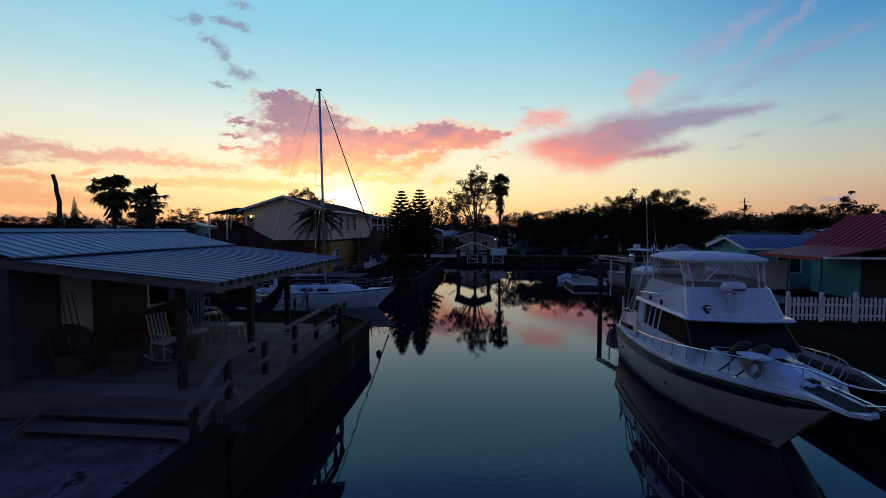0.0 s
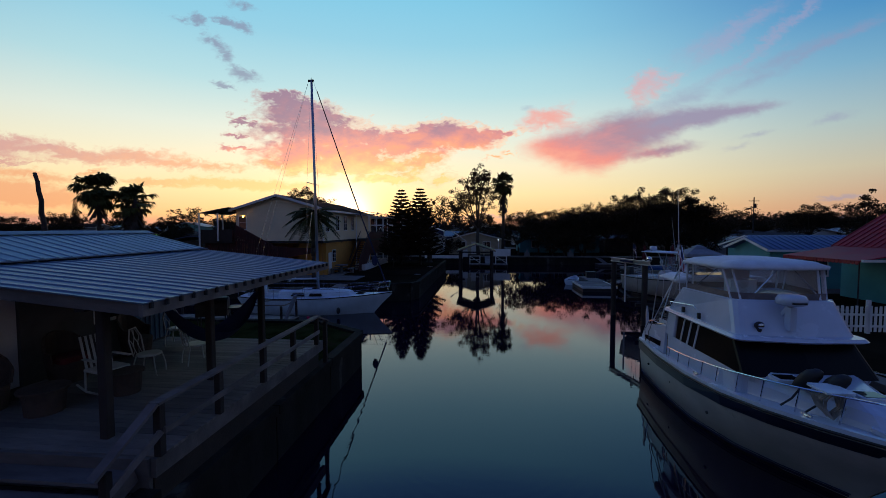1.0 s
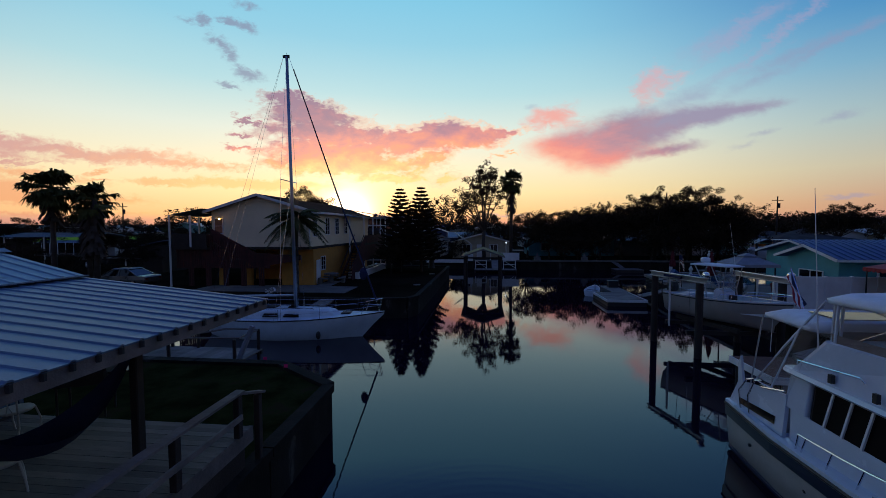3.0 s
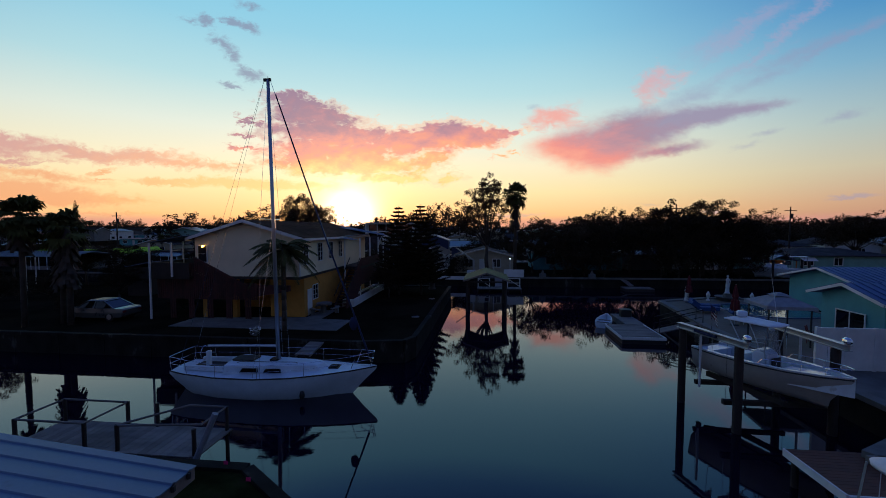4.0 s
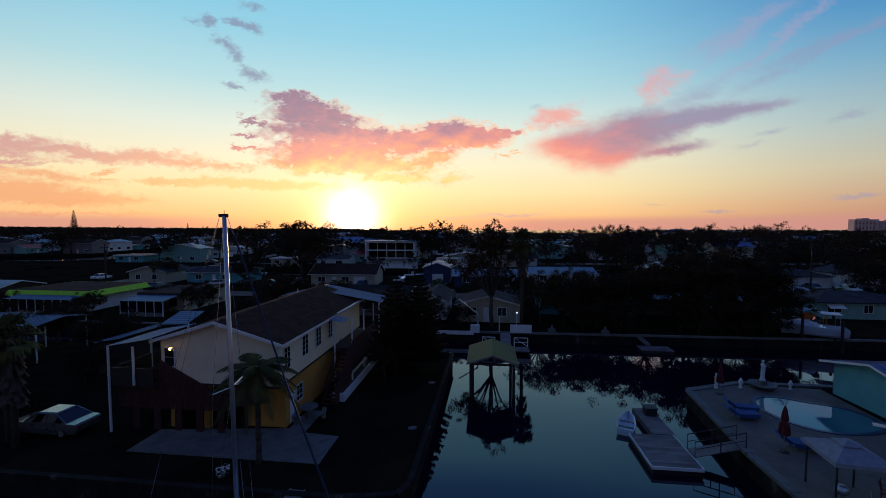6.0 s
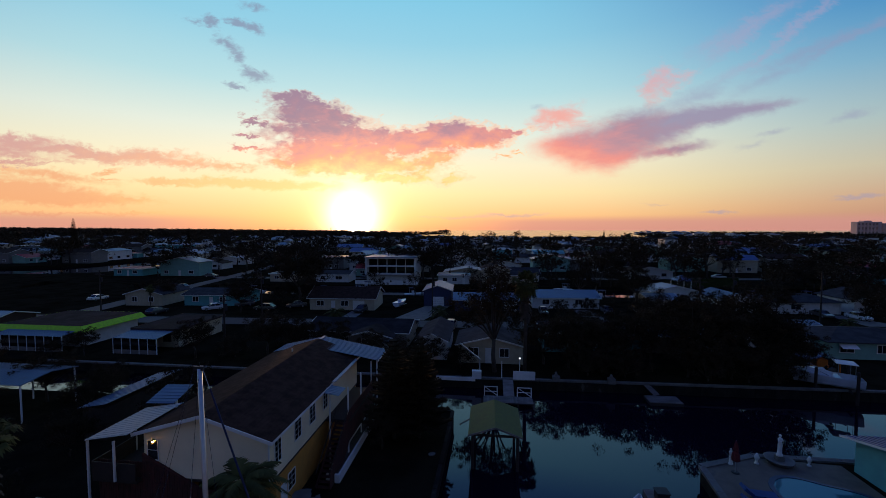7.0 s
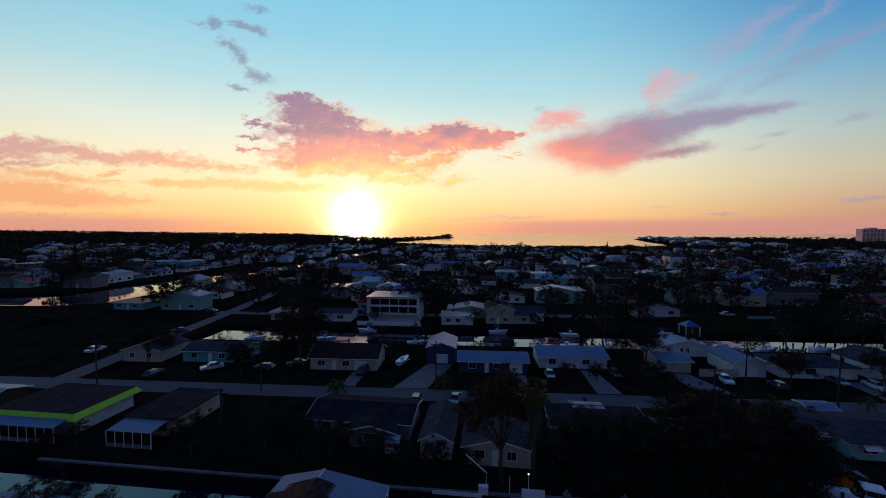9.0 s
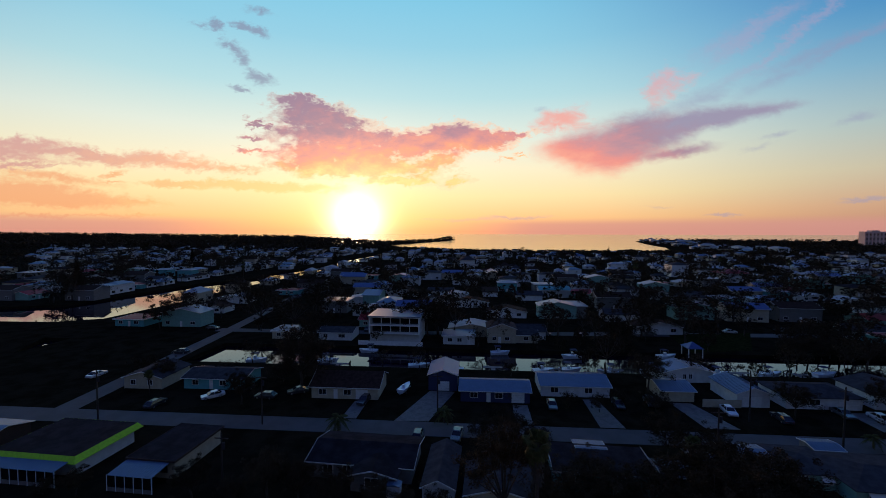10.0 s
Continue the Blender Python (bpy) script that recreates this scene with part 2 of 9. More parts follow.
    col = k.mix(k.m("MULTIPLY", flecks, 0.75), col, srgb(128, 134, 164))
    col = k.mix(k.m("MULTIPLY", puff, 0.8), col, k.mix(k.smooth(v, 0.27, 0.38), srgb(246, 154, 142), srgb(216, 170, 178)))
    col = k.mix(k.m("MULTIPLY", lens, 0.94), col, lens_col)
    col = k.mix(k.m("MULTIPLY", big, 0.95), col, big_col)
    col = k.mix(rim, col, srgb(255, 224, 190))
    # dusty band along the sea's horizon, away from the sun
    low = k.m("MULTIPLY", k.smooth(el, 0.014, 0.034, 0.75, 0.0), k.smooth(az, 0.995, 0.9))
    col = k.mix(low, col, srgb(206, 146, 140))
    # the glow round the sun, and its disc
    toward = k.v("DOT_PRODUCT", d, tuple(SUN_DIR))
    ang = k.m("ARCCOSINE", k.m("MINIMUM", toward, 1.0))
    wide = k.m("POWER", 2.718, k.m("MULTIPLY", ang, -9.0))
    near = k.m("POWER", 2.718, k.m("MULTIPLY", ang, -26.0))
    col = k.mix(1.0, col, k.mix(wide, (0, 0, 0), (0.3, 0.2, 0.1)), "ADD")
    col = k.mix(1.0, col, k.mix(near, (0, 0, 0), (1.0, 0.82, 0.58)), "ADD")
    q = k.m("DIVIDE", ang, 0.056)
    disc = k.m("POWER", 2.718, k.m("MULTIPLY", k.m("MULTIPLY", q, q), -1.0))
    col = k.mix(1.0, col, k.mix(disc, (0, 0, 0), (1.7, 1.5, 1.2)), "ADD")
    bg = k.n.new("ShaderNodeBackground")
    k.put(bg.inputs[0], col)
    bg.inputs[1].default_value = 1.0
    sky = k.n.new("ShaderNodeTexSky")
    sky.sky_type, sky.sun_disc = "NISHITA", False
    sky.sun_elevation, sky.sun_rotation = SUN_EL, -SUN_AZ
    bg2 = k.n.new("ShaderNodeBackground")
    k.put(bg2.inputs[0], sky.outputs[0])
    bg2.inputs[1].default_value = 0.02
    add = k.n.new("ShaderNodeAddShader")
    k.put(add.inputs[0], bg.outputs[0])
    k.put(add.inputs[1], bg2.outputs[0])
    out = k.n.new("ShaderNodeOutputWorld")
    k.put(out.inputs[0], add.outputs[0])


build_sky()
sun = new("sun", bpy.data.lights.new("sun", "SUN"))
sun.data.energy, sun.data.angle, sun.data.color = 0.8, radians(0.6), (1.0, 0.55, 0.28)
sun.matrix_world = look((0, 0, 60), Vector((0, 0, 60)) - SUN_DIR)
scene.view_settings.exposure = 0.0

# ---- grid of the place: a across, b along the canal ----
TURN = -5.0
CG, SG = math.cos(radians(5)), math.sin(radians(5))


def g(a, b):
    return (a * CG + b * SG, -a * SG + b * CG)


# ---- materials ----
def material(name, base, rough=0.7, metal=0.0, vary=0.25, scale=3.0, grain=40.0, bump=0.15, second=None, patch=0.0, spread=0.0, coat=0.0, spec=0.5, stretch=(1, 1, 1)):
    """A surface with colour variation at two scales, uneven gloss and fine relief."""
    mt = bpy.data.materials.new(name)
    mt.use_nodes = True
    k = Nodes(mt.node_tree)
    b = k.n["Principled BSDF"]
    tc = k.n.new("ShaderNodeTexCoord").outputs["Object"]
    if stretch != (1, 1, 1):
        tc = k.v("MULTIPLY", tc, stretch)
    big = k.noise(tc, scale, 4.0, 0.6)
    fine = k.noise(tc, grain, 3.0, 0.6)
    dark = tuple(c * (1 - vary) for c in base)
    light = tuple(min(1, c * (1 + vary)) for c in base)
    col = k.mix(k.smooth(big, 0.3, 0.7), dark, light)
    if second:
        col = k.mix(k.smooth(big, 0.62 - patch, 0.7 - patch * 0.5), col, second)
    col = k.mix(k.m("MULTIPLY", fine, 0.35), col, tuple(c * 0.55 for c in base))
    if spread:
        rnd = k.n.new("ShaderNodeObjectInfo").outputs["Random"]
        hsv = k.n.new("ShaderNodeHueSaturation")
        k.put(hsv.inputs["Color"], col)
        k.put(hsv.inputs["Value"], k.m("ADD", 1 - spread, k.m("MULTIPLY", rnd, 2 * spread)))
        col = hsv.outputs[0]
    k.put(b.inputs["Base Color"], col)
    b.inputs["Metallic"].default_value = metal
    b.inputs["Specular IOR Level"].default_value = spec
    if coat:
        b.inputs["Coat Weight"].default_value, b.inputs["Coat Roughness"].default_value = coat, 0.08
    k.put(b.inputs["Roughness"], k.m("ADD", rough - 0.1, k.m("MULTIPLY", big, 0.2), clamp=True))
    if bump:
        bp = k.n.new("ShaderNodeBump")
        bp.inputs["Strength"].default_value, bp.inputs["Distance"].default_value = bump, 0.02
        k.put(bp.inputs["Height"], fine)
        k.put(b.inputs["Normal"], bp.outputs[0])
    return mt


def water_material(name, swell=0.17, rough=0.0):
    mt = bpy.data.materials.new(name)
    mt.use_nodes = True
    k = Nodes(mt.node_tree)
    b = k.n["Principled BSDF"]
    pos = k.n.new("ShaderNodeNewGeometry").outputs["Position"]
    b.inputs["Base Color"].default_value = (0.005, 0.003, 0.012, 1)
    b.inputs["Roughness"].default_value = rough
    b.inputs["IOR"].default_value = 1.52
    b.inputs["Specular Tint"].default_value = (0.85, 0.8, 1.0, 1)
    n1 = k.noise(k.v("MULTIPLY", pos, (1.0, 3.2, 1.0)), 1.6, 4.0, 0.55)
    n2 = k.noise(k.v("MULTIPLY", pos, (1.0, 2.0, 1.0)), 0.16, 2.0, 0.5)
    # faint rings running out from a ripple near the first mooring
    away = k.v("LENGTH", k.v("MULTIPLY", k.v("SUBTRACT", pos, (1.0, 11.2, 0.0)), (1.0, 1.0, 0.0)))
    rings = k.m("MULTIPLY", k.m("SINE", k.m("MULTIPLY", k.m("ADD", away, k.m("MULTIPLY", n1, 0.12)), 26.0)), k.m("MULTIPLY", k.smooth(away, 1.0, 2.4), k.smooth(away, 6.0, 3.0)))
    height = k.m("ADD", k.m("ADD", n1, k.m("MULTIPLY", n2, 2.5)), k.m("MULTIPLY", rings, 0.16))
    bp = k.n.new("ShaderNodeBump")
    bp.inputs["Strength"].default_value, bp.inputs["Distance"].default_value = swell, 0.005
    k.put(bp.inputs["Height"], height)
    k.put(b.inputs["Normal"], bp.outputs[0])
    return mt


def glass_material(name, tint, rough=0.05):
    mt = bpy.data.materials.new(name)
    mt.use_nodes = True
    b = mt.node_tree.nodes["Principled BSDF"]
    b.inputs["Base Color"].default_value = (*tint, 1)
    b.inputs["Roughness"].default_value = rough
    b.inputs["IOR"].default_value = 1.5
    return mt


def clear_material(name, tint, alpha):
    mt = bpy.data.materials.new(name)
    mt.use_nodes = True
    b = mt.node_tree.nodes["Principled BSDF"]
    b.inputs["Base Color"].default_value, b.inputs["Alpha"].default_value = (*tint, 1), alpha
    b.inputs["Roughness"].default_value = 0.12
    return mt


def glow_material(name, colour, strength):
    mt = bpy.data.materials.new(name)
    mt.use_nodes = True
    b = mt.node_tree.nodes["Principled BSDF"]
    b.inputs["Base Color"].default_value = (*colour, 1)
    b.inputs["Emission Color"].default_value, b.inputs["Emission Strength"].default_value = (*colour, 1), strength
    return mt


WATER = water_material("water")
SEA = water_material("sea_water", 0.4, 0.12)
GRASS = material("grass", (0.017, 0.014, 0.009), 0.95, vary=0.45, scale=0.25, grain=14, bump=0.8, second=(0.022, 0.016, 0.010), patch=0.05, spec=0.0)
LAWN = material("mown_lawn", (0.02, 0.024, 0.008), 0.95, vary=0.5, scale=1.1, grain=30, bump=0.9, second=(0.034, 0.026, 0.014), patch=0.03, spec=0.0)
SAND = material("pale_sand", (0.15, 0.13, 0.135), 0.95, vary=0.4, scale=2.0, grain=22, bump=0.9, second=(0.022, 0.024, 0.016), patch=0.02, spec=0.05)
CONCRETE = material("concrete", (0.13, 0.125, 0.12), 0.9, vary=0.3, scale=0.9, grain=30, bump=0.3, second=(0.1, 0.1, 0.09), patch=0.03)
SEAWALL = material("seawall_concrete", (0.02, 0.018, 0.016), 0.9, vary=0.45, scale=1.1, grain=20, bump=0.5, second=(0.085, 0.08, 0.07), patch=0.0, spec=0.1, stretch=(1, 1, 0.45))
ASPHALT = material("asphalt", (0.062, 0.062, 0.07), 0.9, vary=0.2, scale=0.3, grain=30, bump=0.2)
OLDWOOD = material("weathered_wood", (0.165, 0.142, 0.132), 0.85, vary=0.35, scale=2.0, grain=30, bump=0.4, spread=0.25, stretch=(0.3, 1, 1))
DARKWOOD = material("dark_wood", (0.028, 0.019, 0.016), 0.8, vary=0.35, scale=2.0, grain=30, bump=0.4, spread=0.2)
BARK = material("bark", (0.06, 0.045, 0.035), 0.95, vary=0.35, scale=2.5, grain=18, bump=0.9)
PALEMETAL = material("pale_galvanised_roofing", (0.19, 0.3, 0.38), 0.5, metal=0.2, vary=0.14, scale=0.7, grain=25, bump=0.05, second=(0.14, 0.2, 0.25), patch=-0.01)
METALROOF = material("galvanised_roofing", (0.1, 0.16, 0.25), 0.5, metal=0.25, vary=0.12, scale=0.7, grain=25, bump=0.05, second=(0.09, 0.12, 0.17), patch=-0.01)
ALU = material("aluminium", (0.45, 0.47, 0.5), 0.35, metal=0.8, vary=0.1, bump=0.03)
STEEL = material("stainless_rail", (0.7, 0.7, 0.72), 0.2, metal=1.0, vary=0.08, bump=0.0)
GELCOAT = material("white_gelcoat", (0.56, 0.62, 0.72), 0.25, vary=0.05, scale=1.2, grain=60, bump=0.02, coat=0.4)
GELCOAT2 = material("old_white_gelcoat", (0.62, 0.7, 0.76), 0.35, vary=0.1, scale=1.5, grain=50, bump=0.03, second=(0.5, 0.52, 0.53), patch=-0.02)
WHITEPAINT = material("white_paint", (0.7, 0.7, 0.69), 0.55, vary=0.1, scale=1.0, bump=0.08)
DARKGLASS = glass_material("dark_glass", (0.006, 0.007, 0.009))
SCREENGLASS = material("black_tinted_screen", (0.004, 0.004, 0.005), 0.35, vary=0.2, scale=1.0, bump=0, spec=0.12)
WINDOWGLASS = glass_material("window_glass", (0.015, 0.018, 0.022), 0.08)
BLACKRUBBER = material("black_rubber", (0.015, 0.015, 0.016), 0.6, vary=0.2, bump=0.1)
FLAGRED = material("red_flag_cloth", (0.3, 0.02, 0.03), 0.85, vary=0.15, bump=0.1)
REDWOOD = material("dark_red_timber", (0.06, 0.014, 0.012), 0.85, vary=0.3, scale=2.0, grain=25, bump=0.4, spread=0.2)
NAVY = material("navy_canvas", (0.012, 0.02, 0.07), 0.85, vary=0.2, grain=80, bump=0.2)
SHINGLE = material("brown_shingles", (0.042, 0.024, 0.02), 0.95, vary=0.4, scale=1.5, grain=12, bump=0.6, spec=0.05)
SIDING = material("cream_siding", (0.8, 0.68, 0.46), 0.7, vary=0.06, scale=0.7, bump=0.05)
YELLOW = material("yellow_stucco", (0.55, 0.25, 0.045), 0.85, vary=0.12, scale=1.2, bump=0.25)
# grey stucco for the porch house, the roof's shade put into a darker base colour
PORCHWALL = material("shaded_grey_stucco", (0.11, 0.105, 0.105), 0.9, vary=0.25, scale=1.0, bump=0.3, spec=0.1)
STUCCO = material("grey_stucco", (0.16, 0.155, 0.15), 0.85, vary=0.15, scale=1.0, bump=0.3)
LEAF = material("dark_leaves", (0.042, 0.03, 0.018), 0.85, vary=0.5, scale=0.8, grain=6, bump=0, spread=0.3, spec=0.04)
PALMLEAF = material("palm_fronds", (0.06, 0.062, 0.02), 0.75, vary=0.4, scale=1.0, grain=6, bump=0, spread=0.2, spec=0.08)


# ---- mesh tools ----
class Geo:
    """Collects vertices and faces of one mesh."""

    def __init__(self):
        self.v, self.f = [], []

    def add(self, verts, faces, m=None):
        o = len(self.v)
        self.v += [tuple(m @ Vector(p)) for p in verts] if m else [tuple(p) for p in verts]
        self.f += [tuple(i + o for i in f) for f in faces]
        return self

    def box(self, x0, x1, y0, y1, z0, z1, m=None, bevel=0.0):
        if bevel:
            return self.prism([(x0 + bevel, y0), (x1 - bevel, y0), (x1, y0 + bevel), (x1, y1 - bevel), (x1 - bevel, y1), (x0 + bevel, y1), (x0, y1 - bevel), (x0, y0 + bevel)], z0, z1, m)
        vs = [(x, y, z) for z in (z0, z1) for y in (y0, y1) for x in (x0, x1)]
        return self.add(vs, [(0, 2, 3, 1), (4, 5, 7, 6), (0, 1, 5, 4), (2, 6, 7, 3), (0, 4, 6, 2), (1, 3, 7, 5)], m)

    def prism(self, poly, z0, z1, m=None):
        n = len(poly)
        vs = [(x, y, z0) for x, y in poly] + [(x, y, z1) for x, y in poly]
        fs = [tuple(range(n))[::-1], tuple(range(n, 2 * n))] + [(i, (i + 1) % n, n + (i + 1) % n, n + i) for i in range(n)]
        return self.add(vs, fs, m)

    def loft(self, rings, closed=True, caps=True, m=None):
        n = len(rings[0])
        vs = [p for r in rings for p in r]
        fs = []
        for j in range(len(rings) - 1):
            for i in range(n if closed else n - 1):
                i2 = (i + 1) % n
                fs.append((j * n + i, j * n + i2, (j + 1) * n + i2, (j + 1) * n + i))
        if caps and closed:
            fs += [tuple(range(n))[::-1], tuple(range((len(rings) - 1) * n, len(rings) * n))]
        return self.add(vs, fs, m)

    def tube(self, pts, r, sides=6, m=None, r2=None):
        pts = [Vector(p) for p in pts]
        rings = []
        for i, p in enumerate(pts):
            d = (pts[min(i + 1, len(pts) - 1)] - pts[max(i - 1, 0)]).normalized()
            side = d.cross(Vector((0, 0, 1)) if abs(d.z) < 0.95 else Vector((1, 0, 0))).normalized()
            up = side.cross(d)
            rr = r if r2 is None else r + (r2 - r) * i / (len(pts) - 1)
            rings.append([p + rr * (math.cos(t) * side + math.sin(t) * up) for t in (2 * math.pi * q / sides for q in range(sides))])
        return self.loft(rings, m=m)

    def cyl(self, x, y, z0, z1, r, sides=10, r2=None, m=None):
        return self.tube([(x, y, z0), (x, y, z1)], r, sides, m, r2)

    def bar(self, p, q, w, h, m=None):
        """A squared bar from p to q."""
        p, q = Vector(p), Vector(q)
        d = (q - p).normalized()
        s = d.cross(Vector((0, 0, 1)) if abs(d.z) < 0.95 else Vector((0, 1, 0))).normalized()
        u = s.cross(d)
        ring = lambda c: [c - s * w / 2 - u * h / 2, c + s * w / 2 - u * h / 2, c + s * w / 2 + u * h / 2, c - s * w / 2 + u * h / 2]
        return self.loft([ring(p), ring(q)], m=m)

    def ball(self, c, r, rings=6, sides=10, m=None):
        rx, ry, rz = r if isinstance(r, tuple) else (r, r, r)
        rows = []
        for j in range(rings + 1):
            t = math.pi * (0.02 + 0.96 * j / rings)
            rows.append([(c[0] + rx * math.sin(t) * math.cos(2 * math.pi * i / sides), c[1] + ry * math.sin(t) * math.sin(2 * math.pi * i / sides), c[2] - rz * math.cos(t)) for i in range(sides)])
        return self.loft(rows, m=m)

    def mesh(self, name, mt, smooth=False):
        me = bpy.data.meshes.new(name)
        me.from_pydata(self.v, [], self.f)
        me.materials.append(mt)
        if smooth:
            me.polygons.foreach_set("use_smooth", [True] * len(me.polygons))
        me.update()
        return me


def thing(name, label, category, place=(0, 0, 0), turn=TURN, group="", kind=""):
    """A top-level thing: an Empty at its base."""
    ob = new(name)
    ob.empty_display_size = 0.1
    ob.matrix_world = pose(*place, 0, 0, turn)
    return tagged(ob, label, category, group, kind)


def part(name, geo, mt, parent=None, label="", smooth=False, kind=""):
    ob = new(name, geo.mesh(name, mt, smooth) if isinstance(geo, Geo) else geo)
    ob.parent = parent
    return tagged(ob, label, kind=kind)


def structure(name, geo, mt, label, category, place=(0, 0, 0), turn=TURN, smooth=False):
    ob = part(name, geo, mt, None, label, smooth)
    ob.matrix_world = pose(*place, 0, 0, turn)
    return tagged(ob, label, category, kind="structure")


def ab(a, b, z=0.0):
    return (*g(a, b), z)

# ---- large structure: land, water, seawalls ----
LAND = 1.15
def land(poly, z=LAND):
    return Geo().prism(poly, -3.0, z)


ground = Geo()
for poly in (
    [(-400, -80), (-4.75, -80), (-4.75, 16.6), (-6.9, 18.1), (-400, 18.1)],
    [(-400, 30.0), (-8.0, 30.0), (-5.2, 30.5), (-4.75, 31.4), (-4.45, 52.0), (-400, 52.0)],
    [(10.3, -80), (400, -80), (400, 46.6), (19.6, 47.0), (14.9, 45.1), (13.9, 36), (13.9, 22.5), (10.3, 20.5)],
    [(-400, 60.9), (-10, 60.9), (20, 61.6), (500, 72), (500, 148), (0, 119.5), (-86, 116), (-86, 134), (-140, 132), (-140, 116), (-400, 110)],
    [(-86, 134), (0, 137.5), (500, 165), (1200, 330), (1200, 640), (420, 770), (260, 725), (60, 740), (-60, 760), (-60, 140), (-86, 138)],
    [(-150, 132), (-86, 134), (-86, 138), (-60, 140), (-60, 760), (-120, 800), (-152, 800), (-154, 320), (-160, 240), (-156, 200), (-158, 160)],
    [(-2500, 110), (-400, 110), (-140, 116), (-150, 132), (-158, 160), (-172, 152), (-200, 150), (-236, 172), (-2500, 172)],
    [(-2500, 172), (-236, 172), (-206, 184), (-200, 235), (-196, 262), (-176, 300), (-186, 330), (-176, 400), (-184, 480), (-176, 700), (-180, 800), (-330, 1000), (-700, 1300), (-1500, 2000), (-3500, 2300), (-3500, 172)],
    [(400, 1000), (640, 1150), (1200, 1700), (900, 1900), (640, 1660), (524, 1560), (440, 1215)],
    [(500, 60), (3500, 60), (3500, 2500), (1200, 1700), (640, 1150), (400, 1000), (352, 860), (350, 730), (1200, 640), (1200, 330), (500, 165)],
    [(-380, 1000), (-270, 1010), (-190, 1400), (-160, 1760), (-200, 1790), (-240, 1420), (-360, 1080)],
):
    ground.prism(poly, -3.0, LAND)
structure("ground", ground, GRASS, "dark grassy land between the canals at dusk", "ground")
structure("water", Geo().box(-4700, 4700, -400, 760, -3.2, 0.0), WATER, "still dark canal water", "water", turn=0)
structure("sea", Geo().box(-4700, 4700, 760, 4700, -3.2, 0.0), SEA, "calm open sea under the sunset", "water", turn=0)


def seawall(name, pts, label, top=LAND + 0.06, cap=0.32):
    wall = thing(name, label, "seawall", kind="structure")
    body, capg = Geo(), Geo()
    for (a0, b0), (a1, b1) in zip(pts, pts[1:]):
        n = max(1, round(math.hypot(a1 - a0, b1 - b0) / 3.0))
        for i in range(n):
            p0 = (a0 + (a1 - a0) * i / n, b0 + (b1 - b0) * i / n)
            p1 = (a0 + (a1 - a0) * (i + 0.985) / n, b0 + (b1 - b0) * (i + 0.985) / n)
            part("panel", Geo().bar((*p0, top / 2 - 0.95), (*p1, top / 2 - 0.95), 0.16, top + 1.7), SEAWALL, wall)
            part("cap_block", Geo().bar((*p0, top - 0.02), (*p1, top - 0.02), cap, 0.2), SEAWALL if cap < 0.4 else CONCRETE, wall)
    return wall


seawall("seawall_5", [(-4.67, -8), (-4.67, 6.85)], "higher stained seawall beside the sandy yard", 1.5)
seawall("seawall_1", [(-4.67, 6.9), (-4.67, 16.6), (-6.85, 18.15), (-60, 18.2)], "stained concrete seawall with a flat cap along the near lot")
seawall("seawall_2", [(-60, 29.95), (-8.0, 29.95), (-5.15, 30.45), (-4.7, 31.4), (-4.4, 52.0), (-40, 52.1)], "low concrete seawall round the grassy point")
seawall("seawall_3", [(10.25, -4), (10.25, 20.5), (13.85, 22.6), (13.85, 36), (14.85, 45.1), (19.6, 47.05), (60, 46.7)], "pale concrete seawall beside the pool deck and docks", cap=0.5)
seawall("seawall_4", [(-60, 60.85), (-10, 60.85), (20, 61.55), (70, 62.6)], "long low concrete seawall across the end of the canal", cap=0.45)
street = structure("street", Geo().prism([(-104, 80.2), (70, 88.6), (140, 92.2), (140, 97.2), (70, 93.6), (-104, 85.4)], LAND - 0.2, LAND + 0.03), ASPHALT, "worn grey asphalt residential street", "street")
structure("side_street", Geo().prism([(-89, 85.6), (-84, 86), (-92.5, 145), (-110, 250), (-115, 250), (-97, 145)], LAND - 0.2, LAND + 0.026), ASPHALT, "narrow asphalt side street", "street")


# ---- trees ----
def leaf_cloud(geo, rng, centre, radius, count, size, flat=1.0):
    """Many small folded leaf clumps inside one lobe of a crown."""
    for _ in range(count):
        d = Vector((rng.gauss(0, 1), rng.gauss(0, 1), rng.gauss(0, 1))).normalized() * rng.random() ** 0.45
        c = Vector(centre) + Vector((d.x * radius, d.y * radius, d.z * radius * flat))
        s = size * rng.uniform(0.6, 1.4)
        e1 = Vector((rng.gauss(0, 1), rng.gauss(0, 1), rng.gauss(0, 0.6))).normalized() * s
        e2 = e1.cross(Vector((rng.gauss(0, 1), rng.gauss(0, 1), rng.gauss(0, 1)))).normalized() * s * 0.55
        geo.add([c - e1, c + e2 * 0.8, c + e1, c - e2], [(0, 1, 2, 3)])


